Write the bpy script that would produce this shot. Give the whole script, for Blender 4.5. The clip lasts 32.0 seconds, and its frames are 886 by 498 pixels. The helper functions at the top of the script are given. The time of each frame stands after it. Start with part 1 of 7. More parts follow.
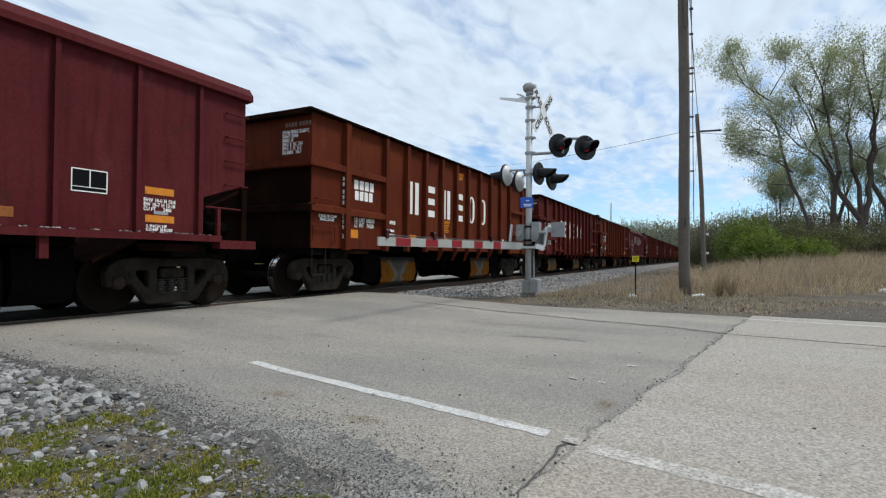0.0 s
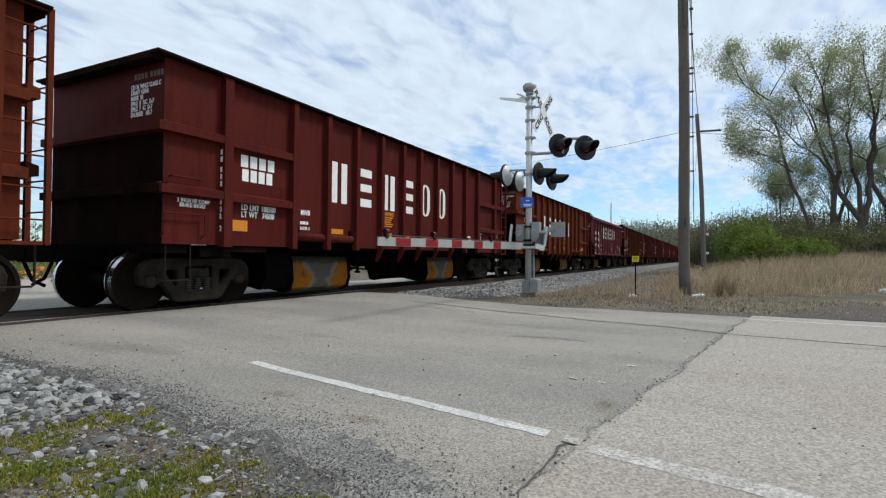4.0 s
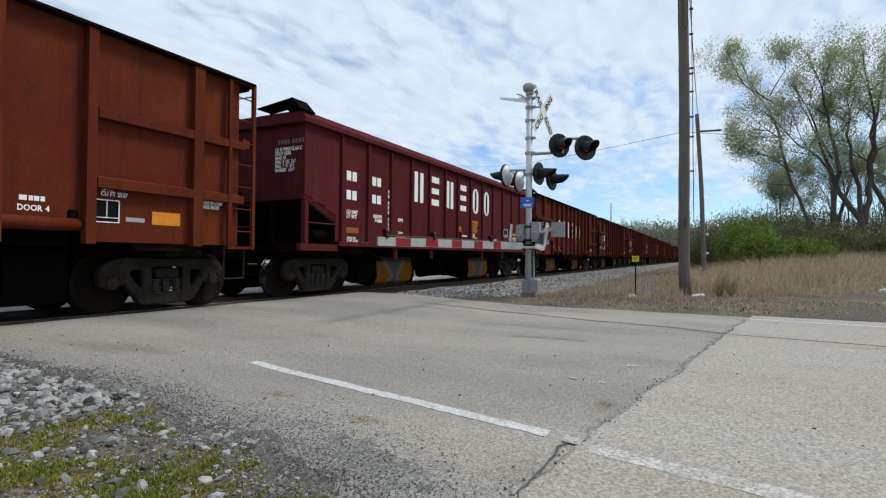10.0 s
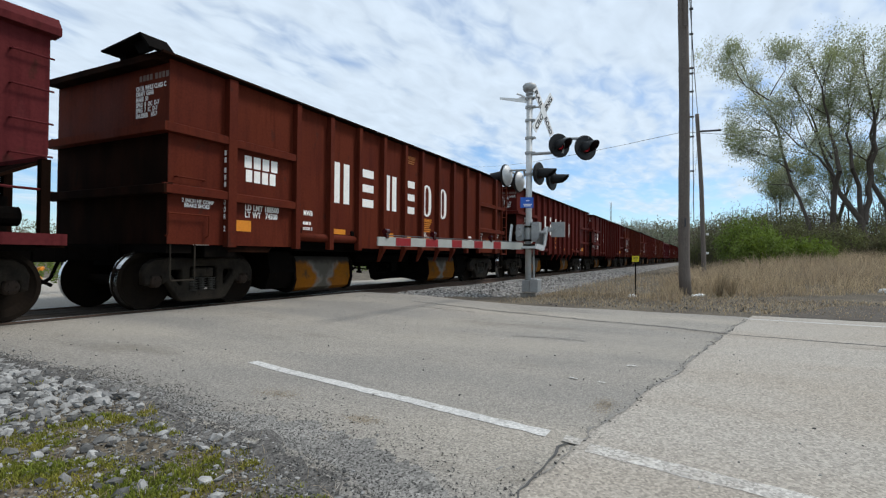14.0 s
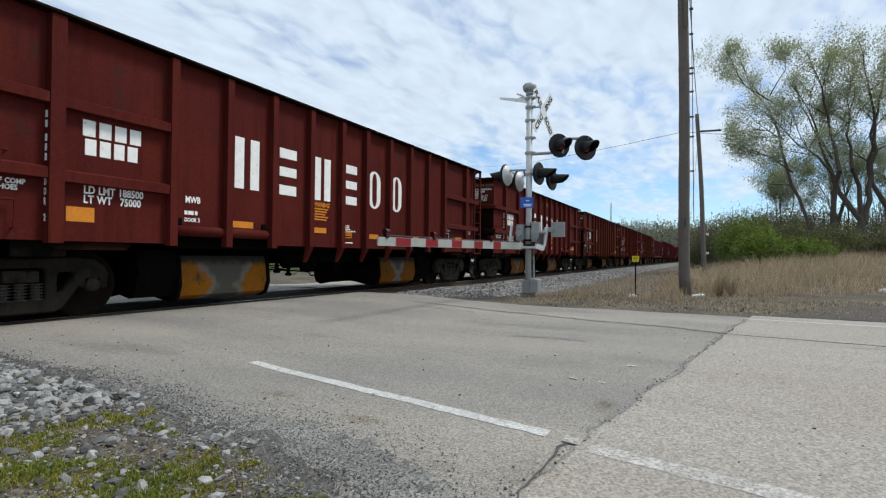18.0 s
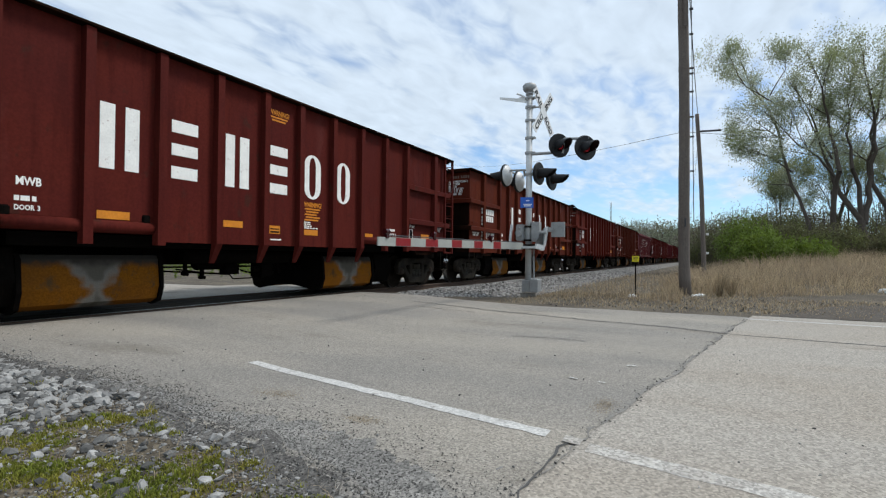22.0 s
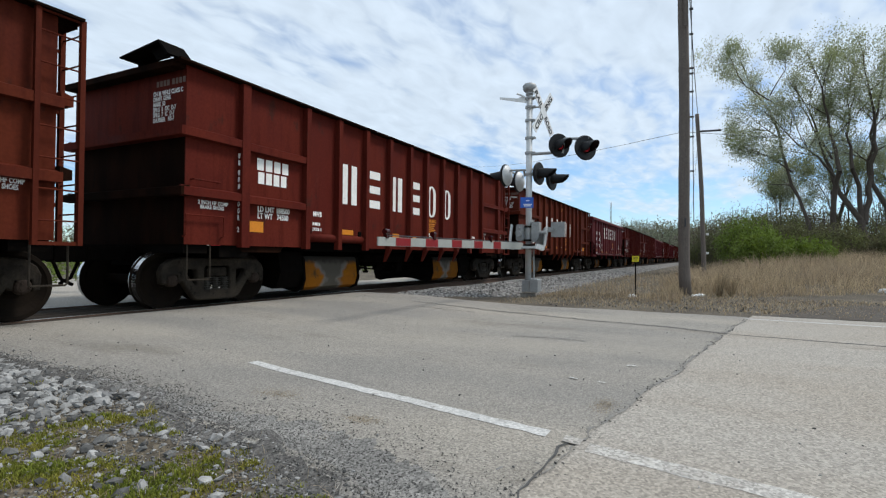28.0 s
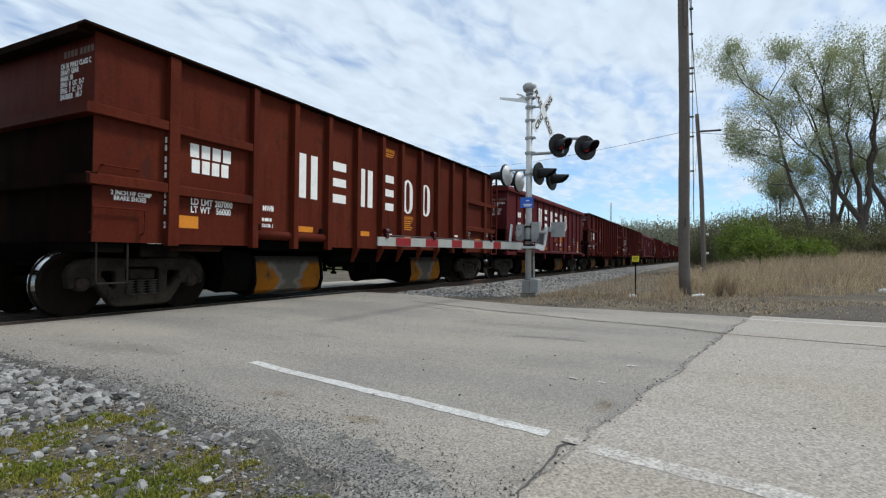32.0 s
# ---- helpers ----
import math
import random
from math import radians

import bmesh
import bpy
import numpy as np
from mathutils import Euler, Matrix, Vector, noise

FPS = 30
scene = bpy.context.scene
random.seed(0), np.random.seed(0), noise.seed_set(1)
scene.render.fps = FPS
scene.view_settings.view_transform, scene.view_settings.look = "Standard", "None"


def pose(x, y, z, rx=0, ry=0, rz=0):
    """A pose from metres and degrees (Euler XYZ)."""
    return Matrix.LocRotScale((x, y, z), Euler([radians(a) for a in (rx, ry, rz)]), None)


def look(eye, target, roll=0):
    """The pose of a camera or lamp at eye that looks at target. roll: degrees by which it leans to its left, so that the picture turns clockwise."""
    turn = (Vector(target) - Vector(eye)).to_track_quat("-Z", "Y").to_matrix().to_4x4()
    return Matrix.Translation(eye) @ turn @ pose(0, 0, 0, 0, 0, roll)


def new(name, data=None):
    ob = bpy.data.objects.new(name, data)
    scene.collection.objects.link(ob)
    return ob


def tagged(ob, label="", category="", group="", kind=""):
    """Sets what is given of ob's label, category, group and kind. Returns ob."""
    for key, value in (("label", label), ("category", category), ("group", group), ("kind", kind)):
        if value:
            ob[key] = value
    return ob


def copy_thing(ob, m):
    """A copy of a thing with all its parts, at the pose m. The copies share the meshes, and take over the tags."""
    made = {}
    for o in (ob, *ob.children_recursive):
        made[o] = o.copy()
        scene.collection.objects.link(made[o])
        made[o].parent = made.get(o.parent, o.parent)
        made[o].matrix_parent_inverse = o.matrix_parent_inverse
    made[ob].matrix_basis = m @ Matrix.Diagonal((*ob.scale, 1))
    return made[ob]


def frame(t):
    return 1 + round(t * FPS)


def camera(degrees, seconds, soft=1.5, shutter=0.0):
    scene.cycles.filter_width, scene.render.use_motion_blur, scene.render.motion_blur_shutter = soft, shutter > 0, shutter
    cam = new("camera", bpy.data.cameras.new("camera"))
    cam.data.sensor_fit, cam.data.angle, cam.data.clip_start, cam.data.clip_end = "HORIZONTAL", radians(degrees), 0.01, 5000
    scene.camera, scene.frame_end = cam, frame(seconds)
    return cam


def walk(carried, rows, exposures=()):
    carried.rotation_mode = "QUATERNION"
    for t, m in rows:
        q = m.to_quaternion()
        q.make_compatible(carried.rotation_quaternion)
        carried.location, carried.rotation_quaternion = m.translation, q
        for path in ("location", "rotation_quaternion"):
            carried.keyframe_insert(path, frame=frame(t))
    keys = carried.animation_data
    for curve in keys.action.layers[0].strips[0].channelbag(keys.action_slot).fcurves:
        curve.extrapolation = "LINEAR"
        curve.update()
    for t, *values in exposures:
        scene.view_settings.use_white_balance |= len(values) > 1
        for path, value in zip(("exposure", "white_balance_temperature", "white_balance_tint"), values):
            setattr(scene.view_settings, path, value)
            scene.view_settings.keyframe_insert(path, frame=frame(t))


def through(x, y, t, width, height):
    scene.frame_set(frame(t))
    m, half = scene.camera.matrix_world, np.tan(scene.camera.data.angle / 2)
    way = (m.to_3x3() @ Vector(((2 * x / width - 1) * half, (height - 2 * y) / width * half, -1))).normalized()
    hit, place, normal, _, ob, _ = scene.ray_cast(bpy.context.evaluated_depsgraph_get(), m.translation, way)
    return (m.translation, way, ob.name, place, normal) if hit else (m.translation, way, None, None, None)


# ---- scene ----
# x runs along the track (away from the camera), y towards the train, z up; rail top at z = 0.10
CAM_Z = 0.992
YAW, PITCH, ROLL = 27.04, 0.80, 0.56
cam = camera(80.81, 32.0, soft=1.25)
EYE = Vector((0, 0, CAM_Z))
AIM = EYE + Vector((math.cos(radians(YAW)) * math.cos(radians(PITCH)), math.sin(radians(YAW)) * math.cos(radians(PITCH)), math.sin(radians(PITCH)))) * 10
walk(cam, [(0.0, look(EYE, AIM, ROLL)), (32.0, look(EYE, AIM, ROLL))], exposures=[(0.0, 0.0), (32.0, 0.0)])

# ---- world, sun ----
SUN_ELEV, SUN_AZ = 56.0, -52.0      # azimuth of the sun in the xy plane, from +x


def build_world():
    w = bpy.data.worlds.new("sky")
    scene.world = w
    w.use_nodes = True
    nt = w.node_tree
    nt.nodes.clear()
    N = nt.nodes.new
    out, bg = N("ShaderNodeOutputWorld"), N("ShaderNodeBackground")
    sky = N("ShaderNodeTexSky")
    sky.sky_type, sky.sun_disc = "NISHITA", False
    sky.sun_elevation, sky.sun_rotation = radians(SUN_ELEV), radians(90 - SUN_AZ)
    sky.air_density, sky.dust_density, sky.ozone_density = 1.0, 0.25, 2.0
    tc = N("ShaderNodeTexCoord")
    sep = N("ShaderNodeSeparateXYZ")
    nt.links.new(tc.outputs["Generated"], sep.inputs[0])
    # project the direction onto a high cloud sheet
    zmax = N("ShaderNodeMath"); zmax.operation = "MAXIMUM"; zmax.inputs[1].default_value = 0.03
    nt.links.new(sep.outputs[2], zmax.inputs[0])
    zadd = N("ShaderNodeMath"); zadd.operation = "ADD"; zadd.inputs[1].default_value = 0.12
    nt.links.new(zmax.outputs[0], zadd.inputs[0])
    div = N("ShaderNodeVectorMath"); div.operation = "DIVIDE"
    nt.links.new(tc.outputs["Generated"], div.inputs[0])
    comb = N("ShaderNodeCombineXYZ")
    for i in range(2):
        nt.links.new(zadd.outputs[0], comb.inputs[i])
    comb.inputs[2].default_value = 1.0
    nt.links.new(comb.outputs[0], div.inputs[1])
    mp = N("ShaderNodeMapping")
    mp.inputs["Location"].default_value = (3.1, 0.7, 0.0)
    mp.inputs["Rotation"].default_value = (0, 0, radians(35))
    mp.inputs["Scale"].default_value = (0.8, 1.5, 0.0)
    nt.links.new(div.outputs[0], mp.inputs[0])
    n1 = N("ShaderNodeTexNoise"); n1.inputs["Scale"].default_value = 1.6; n1.inputs["Detail"].default_value = 3; n1.inputs["Roughness"].default_value = 0.5
    n2 = N("ShaderNodeTexNoise"); n2.inputs["Scale"].default_value = 7.5; n2.inputs["Detail"].default_value = 3; n2.inputs["Roughness"].default_value = 0.5; n2.inputs["Distortion"].default_value = 0.4
    for n in (n1, n2):
        nt.links.new(mp.outputs[0], n.inputs["Vector"])
    mix = N("ShaderNodeMix"); mix.data_type = "FLOAT"; mix.inputs[0].default_value = 0.31
    nt.links.new(n1.outputs["Fac"], mix.inputs[2]); nt.links.new(n2.outputs["Fac"], mix.inputs[3])
    # more open blue low over the track's far end
    low = N("ShaderNodeMapRange"); low.inputs[1].default_value = 0.0; low.inputs[2].default_value = 0.30
    low.inputs[3].default_value = -0.15; low.inputs[4].default_value = 0.10; low.interpolation_type = "SMOOTHSTEP"
    nt.links.new(sep.outputs[2], low.inputs[0])
    add = N("ShaderNodeMath"); add.operation = "ADD"
    nt.links.new(mix.outputs[0], add.inputs[0]); nt.links.new(low.outputs[0], add.inputs[1])
    ramp = N("ShaderNodeMapRange"); ramp.inputs[1].default_value = 0.33; ramp.inputs[2].default_value = 0.60; ramp.interpolation_type = "SMOOTHSTEP"
    nt.links.new(add.outputs[0], ramp.inputs[0])
    shade = N("ShaderNodeMapRange"); shade.inputs[1].default_value = 0.3; shade.inputs[2].default_value = 0.75
    shade.inputs[3].default_value = 0.90; shade.inputs[4].default_value = 1.06
    nt.links.new(n2.outputs["Fac"], shade.inputs[0])
    cloud = N("ShaderNodeMix"); cloud.data_type = "RGBA"; cloud.blend_type = "MULTIPLY"; cloud.inputs[0].default_value = 1.0
    cloud.inputs[6].default_value = (7.35, 8.55, 9.8, 1)
    nt.links.new(shade.outputs[0], cloud.inputs[7])
    haze = N("ShaderNodeMath"); haze.operation = "MULTIPLY"; haze.inputs[1].default_value = 0.86
    nt.links.new(ramp.outputs[0], haze.inputs[0])
    haze2 = N("ShaderNodeMath"); haze2.operation = "ADD"; haze2.inputs[1].default_value = 0.08
    nt.links.new(haze.outputs[0], haze2.inputs[0])
    both = N("ShaderNodeMix"); both.data_type = "RGBA"
    nt.links.new(haze2.outputs[0], both.inputs[0])
    clear = N("ShaderNodeMix"); clear.data_type = "RGBA"; clear.blend_type = "MULTIPLY"; clear.inputs[0].default_value = 1.0
    clear.inputs[7].default_value = (1.05, 1.30, 1.52, 1)
    nt.links.new(sky.outputs[0], clear.inputs[6])
    nt.links.new(clear.outputs[2], both.inputs[6]); nt.links.new(cloud.outputs[2], both.inputs[7])
    nt.links.new(both.outputs[2], bg.inputs["Color"])
    bg.inputs["Strength"].default_value = 0.10
    nt.links.new(bg.outputs[0], out.inputs["Surface"])


build_world()
sun_data = bpy.data.lights.new("sun", "SUN")
sun_data.energy, sun_data.angle, sun_data.color = 2.8, radians(14), (1.0, 0.965, 0.92)
sun = new("sun", sun_data)
sun.matrix_world = look((0, 0, 50), (-50 * math.cos(radians(SUN_AZ)), -50 * math.sin(radians(SUN_AZ)), 50 - 50 * math.tan(radians(SUN_ELEV))))

# ---- materials ----


def material(name, base, rough=0.8, metal=0.0, vary=0.25, scale=3.0, fine=40.0, bump=0.3, tint=None, spots=0.0, spot_col=(0.05, 0.04, 0.03), random=0.0, emit=0.0, streak=None, coords="Object", spec=0.3, bump_dist=0.01, spot_scale=None, speck=None, through=0.0):
    """A noise-varied surface: base colour with broad and fine variation, spots of dirt, relief."""
    m = bpy.data.materials.new(name)
    m.use_nodes = True
    nt = m.node_tree
    N, link = nt.nodes.new, nt.links.new
    bs = nt.nodes["Principled BSDF"]
    bs.inputs["Roughness"].default_value, bs.inputs["Metallic"].default_value = rough, metal
    bs.inputs["Specular IOR Level"].default_value = spec
    tc = N("ShaderNodeTexCoord")
    vec = tc.outputs[coords]
    if streak:
        mp = N("ShaderNodeMapping"); mp.inputs["Scale"].default_value = streak
        link(vec, mp.inputs[0]); svec = mp.outputs[0]
    else:
        svec = vec
    a = N("ShaderNodeTexNoise"); a.inputs["Scale"].default_value = scale; a.inputs["Detail"].default_value = 6
    b = N("ShaderNodeTexNoise"); b.inputs["Scale"].default_value = fine; b.inputs["Detail"].default_value = 4
    link(svec, a.inputs["Vector"]); link(vec, b.inputs["Vector"])
    add = N("ShaderNodeMath"); add.operation = "ADD"
    link(a.outputs["Fac"], add.inputs[0]); link(b.outputs["Fac"], add.inputs[1])
    rng = N("ShaderNodeMapRange"); rng.inputs[1].default_value = 0.6; rng.inputs[2].default_value = 1.4
    rng.inputs[3].default_value = 1 - vary; rng.inputs[4].default_value = 1 + vary
    link(add.outputs[0], rng.inputs[0])
    col = N("ShaderNodeMix"); col.data_type = "RGBA"
    col.inputs[6].default_value = (*base, 1); col.inputs[7].default_value = (*(tint or base), 1)
    tr = N("ShaderNodeMapRange"); tr.inputs[1].default_value = 0.42; tr.inputs[2].default_value = 0.62
    link(a.outputs["Fac"], tr.inputs[0]); link(tr.outputs[0], col.inputs[0])
    mul = N("ShaderNodeVectorMath"); mul.operation = "SCALE"
    link(col.outputs[2], mul.inputs[0]); link(rng.outputs[0], mul.inputs["Scale"])
    last = mul.outputs[0]
    if random:
        info = N("ShaderNodeObjectInfo")
        rr = N("ShaderNodeMapRange"); rr.inputs[3].default_value = 1 - random; rr.inputs[4].default_value = 1 + random
        link(info.outputs["Random"], rr.inputs[0])
        m2 = N("ShaderNodeVectorMath"); m2.operation = "SCALE"
        link(last, m2.inputs[0]); link(rr.outputs[0], m2.inputs["Scale"]); last = m2.outputs[0]
    if spots:
        s = N("ShaderNodeTexNoise"); s.inputs["Scale"].default_value = spot_scale or scale * 2.3; s.inputs["Detail"].default_value = 8; s.inputs["Roughness"].default_value = 0.65
        link(svec, s.inputs["Vector"])
        sr = N("ShaderNodeMapRange"); sr.inputs[1].default_value = 0.66 - spots * 0.3; sr.inputs[2].default_value = 0.74 - spots * 0.2
        link(s.outputs["Fac"], sr.inputs[0])
        mx = N("ShaderNodeMix"); mx.data_type = "RGBA"; mx.inputs[7].default_value = (*spot_col, 1)
        link(sr.outputs[0], mx.inputs[0]); link(last, mx.inputs[6]); last = mx.outputs[2]
    if speck:
        vo = N("ShaderNodeTexVoronoi"); vo.inputs["Scale"].default_value = speck[0]
        link(vec, vo.inputs["Vector"])
        bw = N("ShaderNodeSeparateColor"); link(vo.outputs["Color"], bw.inputs[0])
        vr = N("ShaderNodeMapRange"); vr.inputs[3].default_value = 1 - speck[1]; vr.inputs[4].default_value = 1 + speck[1]
        link(bw.outputs[0], vr.inputs[0])
        m3 = N("ShaderNodeVectorMath"); m3.operation = "SCALE"
        link(last, m3.inputs[0]); link(vr.outputs[0], m3.inputs["Scale"]); last = m3.outputs[0]
    link(last, bs.inputs["Base Color"])
    if through:
        tl = N("ShaderNodeBsdfTranslucent"); link(last, tl.inputs["Color"])
        ms = N("ShaderNodeMixShader"); ms.inputs[0].default_value = through
        link(bs.outputs[0], ms.inputs[1]); link(tl.outputs[0], ms.inputs[2])
        link(ms.outputs[0], nt.nodes["Material Output"].inputs["Surface"])
    if bump:
        bp = N("ShaderNodeBump"); bp.inputs["Strength"].default_value = bump; bp.inputs["Distance"].default_value = bump_dist
        link(b.outputs["Fac"], bp.inputs["Height"]); link(bp.outputs[0], bs.inputs["Normal"])
    if emit:
        bs.inputs["Emission Color"].default_value = (*base, 1); bs.inputs["Emission Strength"].default_value = emit
    return m


def island_tint(m, lo, hi):
    """Random brightness per loose piece of a joined mesh."""
    nt = m.node_tree
    bs = nt.nodes["Principled BSDF"]
    src = bs.inputs["Base Color"].links[0].from_socket
    g = nt.nodes.new("ShaderNodeNewGeometry")
    r = nt.nodes.new("ShaderNodeMapRange"); r.inputs[3].default_value = lo; r.inputs[4].default_value = hi
    nt.links.new(g.outputs["Random Per Island"], r.inputs[0])
    s = nt.nodes.new("ShaderNodeVectorMath"); s.operation = "SCALE"
    nt.links.new(src, s.inputs[0]); nt.links.new(r.outputs[0], s.inputs["Scale"])
    nt.links.new(s.outputs[0], bs.inputs["Base Color"])
    for n in nt.nodes:
        if n.type == "BSDF_TRANSLUCENT":
            nt.links.new(s.outputs[0], n.inputs["Color"])
    return m


def paint(name, base, dusty):
    """Old oxide paint on steel sheet: broad faded blotches, rain streaks, small dark scabs; shifted from piece to piece."""
    m = bpy.data.materials.new(name)
    m.use_nodes = True
    nt = m.node_tree
    N, link = nt.nodes.new, nt.links.new
    bs = nt.nodes["Principled BSDF"]
    bs.inputs["Specular IOR Level"].default_value = 0.06
    tc, info = N("ShaderNodeTexCoord"), N("ShaderNodeObjectInfo")
    off = N("ShaderNodeVectorMath"); off.operation = "SCALE"
    off.inputs[0].default_value = (37.0, 11.0, 5.0)
    link(info.outputs["Random"], off.inputs["Scale"])
    vec = N("ShaderNodeVectorMath"); vec.operation = "ADD"
    link(tc.outputs["Object"], vec.inputs[0]); link(off.outputs[0], vec.inputs[1])

    def spread_noise(scale, stretch, detail, lo, hi, a, b):
        mp = N("ShaderNodeMapping"); mp.inputs["Scale"].default_value = stretch
        link(vec.outputs[0], mp.inputs[0])
        n = N("ShaderNodeTexNoise"); n.inputs["Scale"].default_value = scale; n.inputs["Detail"].default_value = detail; n.inputs["Roughness"].default_value = 0.6
        link(mp.outputs[0], n.inputs["Vector"])
        r = N("ShaderNodeMapRange"); r.interpolation_type = "SMOOTHSTEP"
        for i, x in enumerate((lo, hi, a, b)):
            r.inputs[i + 1].default_value = x
        link(n.outputs["Fac"], r.inputs[0])
        return n, r.outputs[0]

    def blend(fac, one, two):
        mx = N("ShaderNodeMix"); mx.data_type = "RGBA"
        link(fac, mx.inputs[0])
        for i, c in ((6, one), (7, two)):
            if isinstance(c, tuple):
                mx.inputs[i].default_value = (*c, 1)
            else:
                link(c, mx.inputs[i])
        return mx.outputs[2]

    _, blotch = spread_noise(0.7, (1, 1, 0.8), 5, 0.40, 0.64, 0.0, 1.0)
    _, streak = spread_noise(5.0, (1.6, 1.6, 0.16), 4, 0.46, 0.70, 0.0, 0.55)
    _, scab = spread_noise(3.2, (1, 1, 0.6), 8, 0.60, 0.70, 0.0, 0.75)
    _, pale = spread_noise(1.6, (1.3, 1.3, 0.5), 6, 0.60, 0.78, 0.0, 0.5)
    grain, fine = spread_noise(26.0, (1, 1, 1), 3, 0.25, 0.75, 0.88, 1.12)
    col = blend(blotch, base, dusty)
    col = blend(streak, col, tuple(c * 0.66 for c in base))
    col = blend(pale, col, tuple(c * 1.15 + 0.012 for c in dusty))
    col = blend(scab, col, (0.045, 0.016, 0.011))
    sc = N("ShaderNodeVectorMath"); sc.operation = "SCALE"
    link(col, sc.inputs[0]); link(fine, sc.inputs["Scale"])
    link(sc.outputs[0], bs.inputs["Base Color"])
    rr = N("ShaderNodeMapRange"); rr.inputs[3].default_value = 0.62; rr.inputs[4].default_value = 0.86
    link(blotch, rr.inputs[0]); link(rr.outputs[0], bs.inputs["Roughness"])
    bp = N("ShaderNodeBump"); bp.inputs["Strength"].default_value = 0.10; bp.inputs["Distance"].default_value = 0.01
    link(grain.outputs["Fac"], bp.inputs["Height"]); link(bp.outputs[0], bs.inputs["Normal"])
    return m


